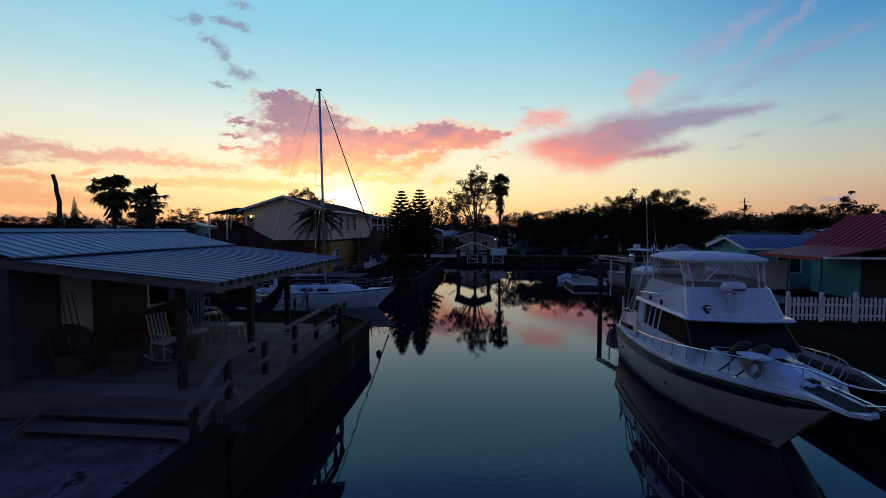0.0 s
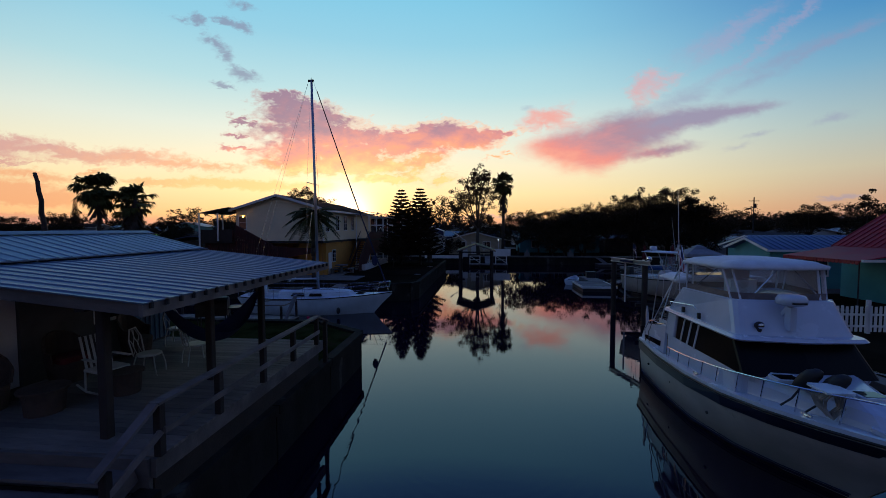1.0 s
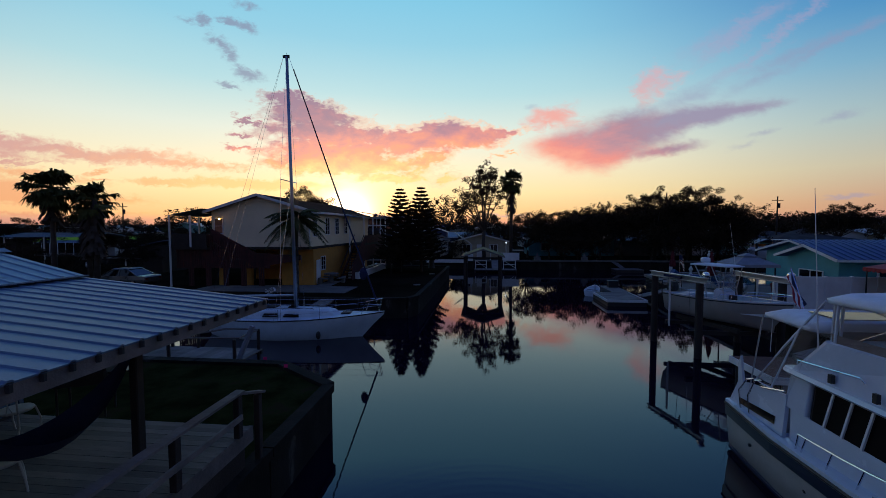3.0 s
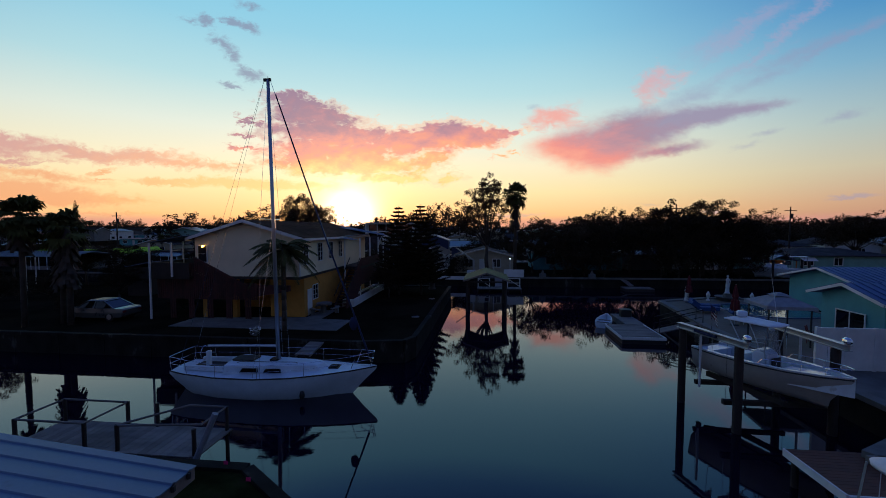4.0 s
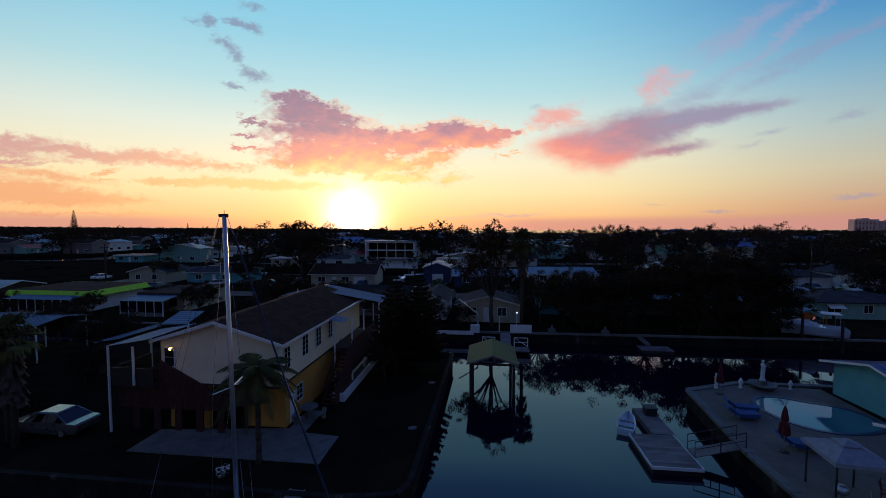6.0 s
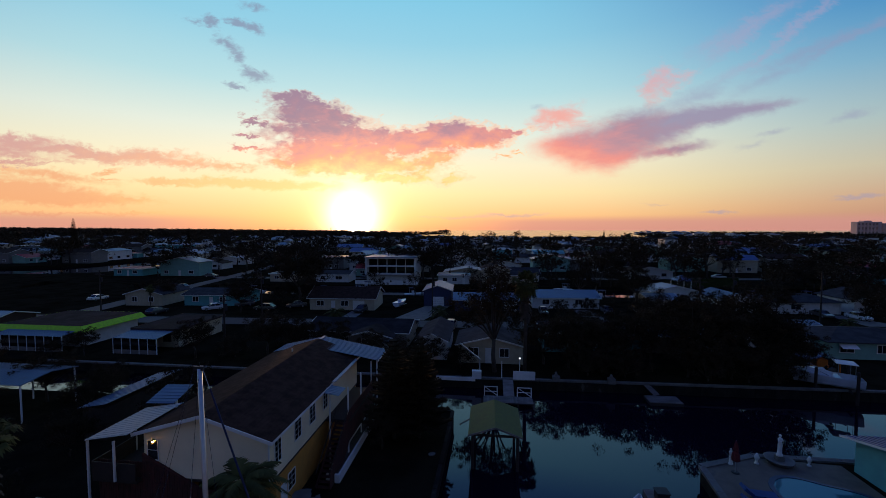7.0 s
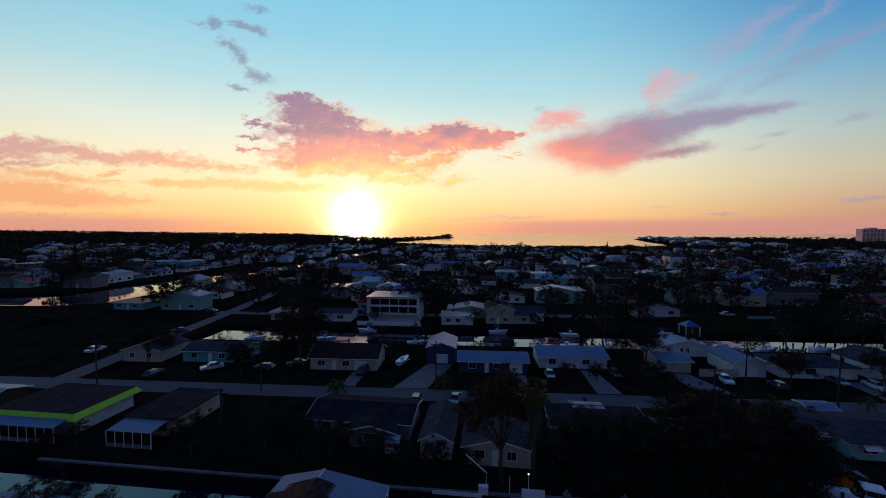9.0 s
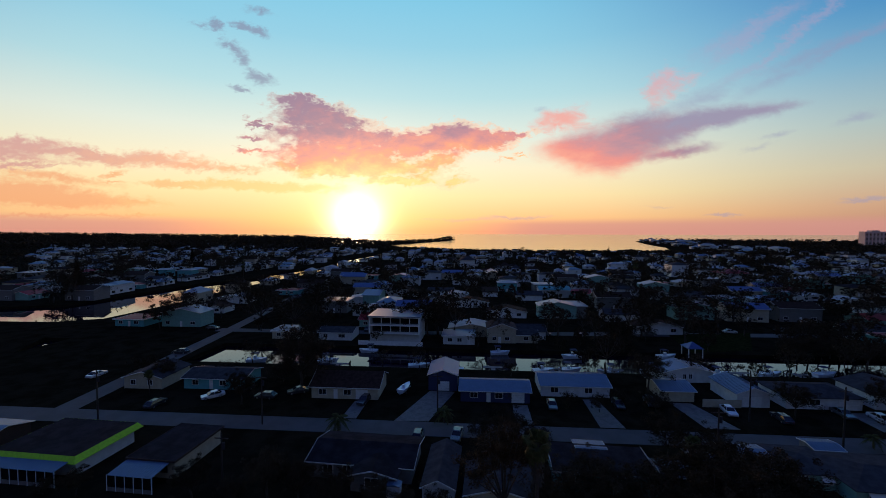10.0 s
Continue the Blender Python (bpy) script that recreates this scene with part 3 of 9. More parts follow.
def broadleaf(name, seed, height, spread, label, lobes=14, leaves=170, leaf=0.16, open_crown=False, base=0.35, clumps=5):
    rng = random.Random(seed)
    t = thing(name, label, "tree")
    wood, crown = Geo(), Geo()
    top = height * base
    wood.tube([(0, 0, -0.3), (0.03 * height * rng.uniform(-1, 1), 0.02 * height, top * 0.6), (0.03 * height, 0, top)], height * 0.028, 8, r2=height * 0.017)
    for i in range(lobes):
        ang, rr = i * 2.4 + rng.uniform(-0.3, 0.3), spread * (0.15 + 0.75 * math.sqrt((i + 0.5) / lobes))
        zz = top + (height - top) * (0.15 + 0.78 * (1 - (rr / spread) ** 2 * 0.75) * rng.uniform(0.7, 1.08))
        tip = Vector((rr * math.cos(ang), rr * math.sin(ang), zz))
        mid = Vector((tip.x * 0.45, tip.y * 0.45, top + (zz - top) * 0.35))
        wood.tube([(0.03 * height, 0, top - 0.1), mid, tip], height * 0.011, 5, r2=height * 0.003)
        size = spread * (0.3 if open_crown else 0.42) * rng.uniform(0.7, 1.2)
        for _ in range(clumps):
            off = Vector((rng.gauss(0, 1), rng.gauss(0, 1), rng.gauss(0, 0.8))) * size * 0.5
            leaf_cloud(crown, rng, tip + off, size * rng.uniform(0.35, 0.6), leaves // clumps, leaf, 0.8)
        leaf_cloud(crown, rng, (tip + mid) / 2, spread * 0.25, leaves // 4, leaf)
    part("trunk", wood, BARK, t, smooth=True)
    part("crown", crown, LEAF, t)
    return t


BRONZELEAF = material("bronze_leaves", (0.06, 0.036, 0.018), 0.85, vary=0.5, scale=0.8, grain=6, bump=0, spec=0.04)


def forked_tree(name, seed, limbs, label, leaves=58, leaf=0.12):
    """An open tree: each limb rises from the fork to a reach (x, y, z) and carries twigs with separate leaf clumps."""
    rng = random.Random(seed)
    t = thing(name, label, "tree")
    wood, crown = Geo(), Geo()
    fork = Vector((0, 0, 4.2))
    wood.tube([(0.1, 0, -0.3), (-0.1, 0.1, 2.2), fork], 0.3, 9, r2=0.22)
    for reach in limbs:
        tip = Vector(reach)
        elbow = fork.lerp(tip, 0.45) + Vector((rng.uniform(-0.5, 0.5), rng.uniform(-0.4, 0.4), rng.uniform(-0.2, 0.5)))
        wood.tube([fork - Vector((0, 0, 0.3)), elbow, tip], 0.15, 6, r2=0.04)
        for _ in range(13):
            p = elbow.lerp(tip, rng.uniform(0.3, 1.0))
            q = p + Vector((rng.gauss(0, 0.8), rng.gauss(0, 0.8), rng.uniform(-0.4, 0.9)))
            wood.tube([p, q], 0.03, 4, r2=0.012)
            leaf_cloud(crown, rng, q, rng.uniform(0.4, 0.95), leaves, leaf, 0.7)
    part("trunk", wood, BARK, t, smooth=True)
    part("crown", crown, BRONZELEAF, t)
    return t


def feather_palm(name, seed, height, label, fronds=18, length=2.0, droop=1.0, r=0.16, lean=0.0):
    rng = random.Random(seed)
    t = thing(name, label, "palm tree")
    trunk = Geo()
    pts = [(lean * (i / 8) ** 2, 0, height * i / 8) for i in range(9)]
    for i in range(8):
        trunk.tube([pts[i], pts[i + 1]], r * (1.15 if i == 0 else 1.0), 9, r2=r * 0.86)
    part("trunk", trunk, BARK, t, smooth=True)
    for i in range(fronds):
        ang = i * 2.399
        rise = 0.95 - 1.55 * (i / fronds) + rng.uniform(-0.1, 0.1)
        geo = Geo()
        spine = []
        for j in range(9):
            q = j / 8
            out, up = length * q * math.cos(rise * (1 - q * 0.2)), length * (q * math.sin(rise) - droop * 0.62 * q * q)
            spine.append(Vector((lean + out * math.cos(ang), out * math.sin(ang), height + up)))
        geo.tube(spine, 0.022, 4, r2=0.006)
        side = Vector((-math.sin(ang), math.cos(ang), 0))
        for j in range(30):
            q = 0.12 + 0.86 * j / 29
            p = spine[int(q * 8)].lerp(spine[min(8, int(q * 8) + 1)], q * 8 - int(q * 8))
            d = (spine[min(8, int(q * 8) + 1)] - spine[int(q * 8)]).normalized()
            ln = length * 0.3 * math.sin(math.pi * min(0.97, 0.18 + 0.8 * q)) + 0.08
            for s in (-1, 1):
                tip = p + (side * s * 0.75 + d * 0.55 + Vector((0, 0, -0.35 * droop + rng.uniform(-0.1, 0.1)))).normalized() * ln
                w = d * 0.045
                geo.add([p - w, p + w, tip.lerp(p, 0.45) + w + Vector((0, 0, 0.02)), tip], [(0, 1, 2, 3)])
        part("frond", geo, PALMLEAF, t)
    return t


def fan_palm(name, seed, height, label, fans=26, size=0.95, r=0.16, skirt=1.6):
    rng = random.Random(seed)
    t = thing(name, label, "palm tree")
    part("trunk", Geo().tube([(0, 0, -0.2), (0.05, 0, height * 0.5), (0, 0.03, height)], r * 1.1, 9, r2=r * 0.85), BARK, t, smooth=True)
    for i in range(fans):
        ang, rise = i * 2.399 + rng.uniform(-0.4, 0.4), 1.5 - 2.6 * (i / fans) + rng.uniform(-0.35, 0.35)
        d = Vector((math.cos(ang) * math.cos(rise), math.sin(ang) * math.cos(rise), math.sin(rise)))
        reach = size * rng.uniform(0.35, 1.0)
        hub = Vector((0, 0, height)) + d * reach + Vector((0, 0, -0.15 * reach))
        geo = Geo().tube([(0, 0, height), Vector((0, 0, height)) + d * reach * 0.5, hub], 0.022, 4, r2=0.012)
        s = Vector((-math.sin(ang), math.cos(ang), 0))
        up = s.cross(d)
        blades = rng.randrange(17, 24)
        for j in range(blades):
            w = -2.1 + 4.2 * j / (blades - 1)
            blade = (d * math.cos(w * 0.72) + s * math.sin(w * 0.72) + Vector((0, 0, rng.uniform(-0.12, 0.05)))).normalized()
            ln = size * rng.uniform(0.6, 1.0)
            mid = hub + blade * ln * 0.6
            tip = mid + (blade * 0.5 + Vector((0, 0, -rng.uniform(0.3, 0.95)))) * ln * 0.5
            n = blade.cross(up) * 0.075 * size
            geo.add([hub, mid + n, tip, mid - n], [(0, 1, 2, 3)])
        part("fan_leaf", geo, PALMLEAF, t)
    if skirt:
        geo = Geo()
        for i in range(int(60 * skirt)):
            ang, z = rng.uniform(0, 6.28), height - rng.uniform(0.1, skirt) * size
            p = Vector((math.cos(ang) * r, math.sin(ang) * r, z))
            tip = p + Vector((math.cos(ang) * 0.45, math.sin(ang) * 0.45, -0.8)) * size * rng.uniform(0.6, 1.1)
            w = Vector((-math.sin(ang), math.cos(ang), 0)) * 0.12
            geo.add([p - w * 0.2, p + w * 0.2, tip + w, tip - w], [(0, 1, 2, 3)])
        part("dead_leaf_skirt", geo, BARK, t, "dry brown hanging leaves")
    return t


def norfolk_pine(name, seed, height, spread, label):
    rng = random.Random(seed)
    t = thing(name, label, "pine tree")
    part("trunk", Geo().tube([(0, 0, -0.2), (0, 0, height)], height * 0.017, 7, r2=0.015), BARK, t, smooth=True)
    tiers = int(height * 2.3)
    crown = Geo()
    for i in range(tiers):
        q = (i + 0.5) / tiers
        z, ln = height * (0.12 + 0.87 * q), spread * (1 - q) ** 0.75 + 0.12
        n = 7
        for j in range(n):
            ang = i * 0.5 + 6.283 * j / n + rng.uniform(-0.12, 0.12)
            d = Vector((math.cos(ang), math.sin(ang), 0))
            tip = Vector((0, 0, z)) + d * ln + Vector((0, 0, ln * 0.18))
            crown.tube([(0, 0, z), Vector((0, 0, z)) + d * ln * 0.55 - Vector((0, 0, ln * 0.03)), tip], 0.03, 4, r2=0.012)
            s = Vector((-d.y, d.x, 0))
            for m in range(int(5 + ln * 7)):
                f = 0.18 + 0.82 * m / (4 + ln * 7)
                p = Vector((0, 0, z + ln * 0.18 * f * f)) + d * ln * f
                for sg in (-1, 1):
                    q2 = p + (s * sg + d * 0.6 + Vector((0, 0, rng.uniform(-0.1, 0.25)))) * (0.16 + ln * 0.2 * (1.1 - f)) * rng.uniform(0.7, 1.25)
                    crown.add([p - d * 0.05, p + d * 0.08 + Vector((0, 0, 0.05)), q2 + Vector((0, 0, 0.07)), q2 - Vector((0, 0, 0.05))], [(0, 1, 2, 3)])
    part("crown", crown, LEAF, t)
    return t


def stand(tree, a, b, z=LAND, turn=0.0, s=1.0):
    tree.matrix_world = pose(*g(a, b), z, 0, 0, turn) @ Matrix.Scale(s, 4)
    return tree


def another(tree, a, b, z=LAND, turn=0.0, s=1.0):
    c = copy_thing(tree, pose(*g(a, b), z, 0, 0, turn))
    c.scale = (s, s, s)
    return c


# ---- the near house with its porch ----
DECK = 2.0
YARD = 1.48


def wavy(geo, a0, a1, b0, b1, z0, z1, pitch=0.3, rib=0.035, m=None, thick=0.02):
    """A ribbed metal sheet between a0 (height z0) and a1 (height z1), ribs along a."""
    n = max(1, round((b1 - b0) / pitch))
    prof = []
    for i in range(n):
        b = b0 + (b1 - b0) * i / n
        w = (b1 - b0) / n
        prof += [(b, 0), (b + w * 0.36, 0), (b + w * 0.43, rib), (b + w * 0.57, rib), (b + w * 0.64, 0)]
    prof.append((b1, 0))
    lo = [(a0, b, z0 + h) for b, h in prof] + [(a0, b, z0 + h - thick) for b, h in reversed(prof)]
    hi = [(a1, b, z1 + h) for b, h in prof] + [(a1, b, z1 + h - thick) for b, h in reversed(prof)]
    return geo.loft([lo, hi], m=m)


def near_house():
    h = thing("porch_house", "low grey stucco house with ribbed metal roof and covered porch", "house")
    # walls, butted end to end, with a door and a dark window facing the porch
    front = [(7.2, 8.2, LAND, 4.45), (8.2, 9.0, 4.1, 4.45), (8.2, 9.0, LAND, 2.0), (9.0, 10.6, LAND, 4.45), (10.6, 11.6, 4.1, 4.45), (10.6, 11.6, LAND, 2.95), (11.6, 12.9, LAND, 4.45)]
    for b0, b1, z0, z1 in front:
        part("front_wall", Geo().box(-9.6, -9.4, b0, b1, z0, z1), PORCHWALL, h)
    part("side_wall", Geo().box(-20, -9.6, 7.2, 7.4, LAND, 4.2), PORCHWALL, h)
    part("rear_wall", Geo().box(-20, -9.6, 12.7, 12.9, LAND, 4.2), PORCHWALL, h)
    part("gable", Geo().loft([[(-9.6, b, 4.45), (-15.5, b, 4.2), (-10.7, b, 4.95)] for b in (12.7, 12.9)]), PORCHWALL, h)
    part("door", Geo().box(-9.55, -9.45, 8.22, 8.98, 2.0, 4.08), WHITEPAINT, h, "plain pale door")
    w = part("window", Geo().box(-9.54, -9.5, 10.6, 11.6, 2.95, 4.1), DARKGLASS, h, "dark window glass")
    part("frame", Geo().box(-9.47, -9.38, 10.55, 11.65, 2.9, 2.97).box(-9.47, -9.38, 10.55, 11.65, 4.08, 4.15).box(-9.47, -9.38, 10.55, 10.62, 2.97, 4.08).box(-9.47, -9.38, 11.58, 11.65, 2.97, 4.08), WHITEPAINT, w)
    panel = Geo()
    wavy(panel, -0.001, -1.9, 0, 1.6, 0, 0, 0.16, 0.03)
    part("corrugated_siding", panel.mesh("corrugated_siding", METALROOF), METALROOF, h).matrix_local = pose(-9.38, 13.0, 2.05, 0, 90, 0) @ pose(0, -1.7, 0)
    # porch roof: sheets of ribbed metal, lapped
    for i in range(8):
        b0 = 6.85 + 0.85 * i
        part("roof_sheet", wavy(Geo(), -4.72, -8.8, b0, b0 + 0.853, 4.18, 4.57, 0.283, 0.02), METALROOF, h)
        part("upper_roof_sheet", wavy(Geo(), -8.72, -10.7, b0 - 0.05, b0 + 0.803, 4.62, 5.1, 0.283, 0.022), PALEMETAL, h)
        part("rear_roof_sheet", wavy(Geo(), -10.7, -16.0, b0 - 0.05, b0 + 0.803, 5.1, 4.1, 0.283, 0.03), METALROOF, h)
    part("ridge_cap", Geo().loft([[(-10.9, b, 5.09), (-10.7, b, 5.17), (-10.5, b, 5.09), (-10.7, b, 5.13)] for b in (6.8, 13.7)]), METALROOF, h)
    part("flashing", Geo().loft([[(-8.95, b, 4.6), (-8.6, b, 4.625), (-8.6, b, 4.6), (-8.95, b, 4.585)] for b in (6.8, 13.6)]), METALROOF, h)
    part("side_roof", wavy(Geo(), -10.4, -30, -4.0, 6.8, 5.0, 4.8, 0.3), METALROOF, h, "flat ribbed roof of the next wing")
    part("fascia", Geo().box(-4.8, -4.74, 6.86, 13.64, 3.98, 4.17), OLDWOOD, h)
    part("front_fascia", Geo().bar((-4.8, 6.92, 4.07), (-9.3, 6.92, 4.5), 0.05, 0.17), OLDWOOD, h)
    part("rear_fascia", Geo().bar((-4.8, 13.58, 4.07), (-9.3, 13.58, 4.5), 0.05, 0.17), OLDWOOD, h)
    for b in (7.3, 9.7, 11.7):
        part("roof_post", Geo().box(-5.87, -5.73, b - 0.07, b + 0.07, DECK, 4.02, bevel=0.015), DARKWOOD, h)
    part("beam", Geo().box(-5.88, -5.72, 6.95, 13.5, 4.02, 4.2), DARKWOOD, h)
    for i in range(11):
        b = 7.0 + 0.65 * i
        part("rafter", Geo().bar((-4.82, b, 4.1), (-9.35, b, 4.47), 0.05, 0.13), DARKWOOD, h)
    for i in range(24):
        b = 6.98 + 0.283 * i
        part("hanging_bulb", Geo().cyl(-4.71, b, 4.09, 4.17, 0.03, 6), BLACKRUBBER, h)


near_house()


def deck():
    d = thing("timber_deck", "weathered timber deck with steps and railing above the seawall", "deck")
    plank = Geo().box(0, 4.75, 0, 0.138, -0.04, 0).mesh("plank", OLDWOOD)
    for i in range(41):
        part("plank", plank, OLDWOOD, d).matrix_local = pose(-9.35, 6.88 + 0.1445 * i, DECK, 0, 0, random.uniform(-0.1, 0.1))
    part("edge_joist", Geo().box(-4.68, -4.6, 6.83, 12.83, 1.72, 1.99), OLDWOOD, d)
    part("front_joist", Geo().box(-9.35, -4.69, 6.8, 6.87, 1.5, 1.99), OLDWOOD, d)
    part("skirt", Geo().box(-4.72, -4.69, 6.9, 12.7, LAND, 1.72), DARKWOOD, d)
    part("side_deck", Geo().box(-14, -9.65, 6.3, 7.15, YARD + 0.01, 1.95), DARKWOOD, d)
    for i in range(2):
        b1, z = 6.79 - 0.3 * i, 1.83 - 0.17 * i
        part("tread", Geo().box(-8.0, -4.9, b1 - 0.32, b1, z - 0.05, z), OLDWOOD, d)
        part("riser", Geo().box(-7.98, -4.95, b1 - 0.04, b1, z - 0.17, z - 0.05), DARKWOOD, d)
    for s in (-8.02, -4.88):
        part("stringer", Geo().bar((s, 6.78, 1.78), (s, 6.1, 1.52), 0.05, 0.22), OLDWOOD, d)
    r = thing("deck_railing", "grey weathered wooden railing along the deck edge", "railing")
    posts = [6.92, 8.22, 9.65, 11.0, 12.4]
    for b in posts:
        part("post", Geo().box(-4.66, -4.55, b - 0.055, b + 0.055, DECK, DECK + 0.75, bevel=0.008), DARKWOOD, r)
    part("post", Geo().box(-4.86, -4.75, 6.22, 6.33, YARD, 2.12, bevel=0.008), DARKWOOD, r)
    part("post", Geo().box(-4.66, -4.55, 12.95, 13.06, LAND, 2.5, bevel=0.008), DARKWOOD, r)
    part("top_rail", Geo().box(-4.69, -4.53, 6.84, 12.5, DECK + 0.75, DECK + 0.79), OLDWOOD, r)
    part("sloping_rail", Geo().bar((-4.61, 6.85, DECK + 0.77), (-4.81, 6.1, 2.12), 0.16, 0.04), OLDWOOD, r)
    part("sloping_rail", Geo().bar((-4.61, 12.4, DECK + 0.76), (-4.6, 13.15, DECK + 0.5), 0.14, 0.04), OLDWOOD, r)
    for (b0, b1) in zip(posts, posts[1:]):
        part("mid_rail", Geo().bar((-4.53, b0, DECK + 0.36), (-4.53, b1, DECK + 0.36), 0.04, 0.09), OLDWOOD, r)
    part("mid_rail", Geo().bar((-4.56, 6.9, DECK + 0.36), (-4.78, 6.25, 1.8), 0.04, 0.09), OLDWOOD, r)



deck()
structure("patio_sand", Geo().prism([(-30, -6), (-4.8, -6), (-4.8, 6.82), (-30, 6.84)], LAND - 0.1, YARD), SAND, "pale sandy yard with weeds in front of the deck", "ground")

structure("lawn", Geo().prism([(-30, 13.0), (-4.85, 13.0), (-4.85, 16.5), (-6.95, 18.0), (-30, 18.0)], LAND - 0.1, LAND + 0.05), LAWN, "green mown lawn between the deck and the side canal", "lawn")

# ---- the two-storey house ----
def window_unit(h, x, y, z, w, hh, face, mt=WINDOWGLASS, bars=(2, 3)):
    """A window on a wall; face: 'x' looks along +x, 'y' along -y."""
    win = Geo()
    if face == "x":
        win.box(x + 0.004, x + 0.03, y, y + w, z, z + hh)
    else:
        win.box(x, x + w, y - 0.03, y - 0.004, z, z + hh)
    o = part("window", win, mt, h)
    fr = Geo()
    t = 0.06
    for i in range(bars[0] + 1):
        p = w * i / bars[0]
        tt = t if i in (0, bars[0]) else 0.022
        if face == "x":
            fr.box(x + 0.006, x + 0.05, y + p - tt / 2, y + p + tt / 2, z, z + hh)
        else:
            fr.box(x + p - tt / 2, x + p + tt / 2, y - 0.05, y - 0.006, z, z + hh)
    for i in range(bars[1] + 1):
        q = hh * i / bars[1]
        tt = t if i in (0, bars[1]) else 0.022
        if face == "x":
            fr.box(x + 0.007, x + 0.045, y - t / 2, y + w + t / 2, z + q - tt / 2, z + q + tt / 2)
        else:
            fr.box(x - t / 2, x + w + t / 2, y - 0.045, y - 0.007, z + q - tt / 2, z + q + tt / 2)
    part("window_frame", fr, WHITEPAINT, o)
    return o


def two_storey_house():
    h = thing("two_storey_house", "cream-sided two-storey house with yellow ground floor and brown shingle roof", "house")
    A0, A1, B0, B1, FL, EV, RG = -21.4, -13.55, 35.2, 50.6, 4.2, 7.0, 8.1
    ridge = (A0 + A1) / 2
    # upper storey: overlapping siding boards on the two faces seen, plain core behind
    part("wall", Geo().loft([[(A0, b, FL), (A1, b, FL), (A1, b, EV), (ridge, b, RG - 0.05), (A0, b, EV)] for b in (B0, B1)]), SIDING, h)
    rows = int((EV - FL) / 0.125)
    for i in range(rows + 8):
        z = FL + 0.125 * i
        inset = 0 if z < EV - 0.1 else (z + 0.1 - EV) / (RG - EV) * (A1 - A0) / 2
        if inset < 3.7:
            part("siding_board", Geo().add([(A0 + inset, B0 - 0.028, z), (A1 - inset, B0 - 0.028, z), (A1 - inset, B0 - 0.004, z + 0.124), (A0 + inset, B0 - 0.004, z + 0.124),
                                            (A0 + inset, B0, z), (A1 - inset, B0, z)], [(0, 1, 2, 3), (0, 4, 5, 1)]), SIDING, h)
        if i < rows:
            part("siding_board", Geo().add([(A1 + 0.028, B0, z), (A1 + 0.028, B1, z), (A1 + 0.004, B1, z + 0.124), (A1 + 0.004, B0, z + 0.124), (A1, B0, z), (A1, B1, z)], [(0, 1, 2, 3), (0, 4, 5, 1)]), SIDING, h)
    part("corner_board", Geo().box(A1 - 0.02, A1 + 0.04, B0 - 0.04, B0 + 0.06, FL, EV), WHITEPAINT, h)
    part("ground_floor_wall", Geo().box(A1 - 2.7, A1 - 0.1, B0 + 0.9, B1, LAND, FL - 0.02), YELLOW, h, "yellow stucco ground floor")
    part("recessed_wall", Geo().box(A0 + 1.0, A1 - 2.7, B0 + 4.2, B1, LAND, FL - 0.02), YELLOW, h, "yellow stucco wall in deep shade")
    part("floor_slab", Geo().box(A0 + 0.02, A1 - 0.02, B0 + 0.02, B1 - 0.02, FL - 0.2, FL - 0.004), DARKWOOD, h)
    for a in (A0 + 0.3, A0 + 2.6):
        part("pillar", Geo().box(a, a + 0.35, B0 + 0.25, B0 + 0.6, LAND, FL - 0.2), YELLOW, h)
    for i in range(48):
        a = A0 - 2.85 + 0.16 * i
        top = 5.15 if a < A0 else max(3.75, 5.3 - (a - A0) * 0.42)
        foot = 2.55 if i % 9 < 6 else LAND
        part("screen_slat", Geo().box(a, a + 0.13, B0 - 0.24, B0 - 0.21, foot, top - 0.02 * (i % 2)), REDWOOD, h)
    # roof: two shingled slopes with white eaves
    for s, ax in ((1, A1 + 0.45), (-1, A0 - 0.4)):
        slope = part("roof_slope", Geo().loft([[(ax, b, EV - 0.14), (ridge, b, RG + 0.08), (ridge, b, RG + 0.02), (ax, b, EV - 0.2)] for b in (B0 - 0.43, B1 + 0.38)]), SHINGLE, h)
        n = 17
        for i in range(n):
            p, q = i / n, (i + 1) / n
            e = EV - 0.12
            x0, x1 = ax + (ridge - ax) * p, ax + (ridge - ax) * q
            z0, z1 = e + (RG + 0.1 - e) * p, e + (RG + 0.1 - e) * q
            part("shingle_course", Geo().add([(x0, B0 - 0.45, z0 + 0.05), (x0, B1 + 0.4, z0 + 0.05), (x1, B1 + 0.4, z1 + 0.035), (x1, B0 - 0.45, z1 + 0.035), (x0, B0 - 0.45, z0 - 0.02), (x0, B1 + 0.4, z0 - 0.02)], [(0, 1, 2, 3), (0, 4, 5, 1)]), SHINGLE, slope)
        part("eave_board", Geo().bar((ax, B0 - 0.45, EV - 0.17), (ax, B1 + 0.4, EV - 0.17), 0.04, 0.17), WHITEPAINT, h)
        part("barge_board", Geo().bar((ax, B0 - 0.46, EV - 0.14), (ridge, B0 - 0.46, RG + 0.05), 0.04, 0.2), WHITEPAINT, h)
        part("soffit", Geo().add([(ax, B0 - 0.44, EV - 0.2), (ax, B1 + 0.4, EV - 0.2), (A1 if s > 0 else A0, B1 + 0.4, EV - 0.05), (A1 if s > 0 else A0, B0 - 0.44, EV - 0.05)], [(0, 1, 2, 3)]), WHITEPAINT, h)
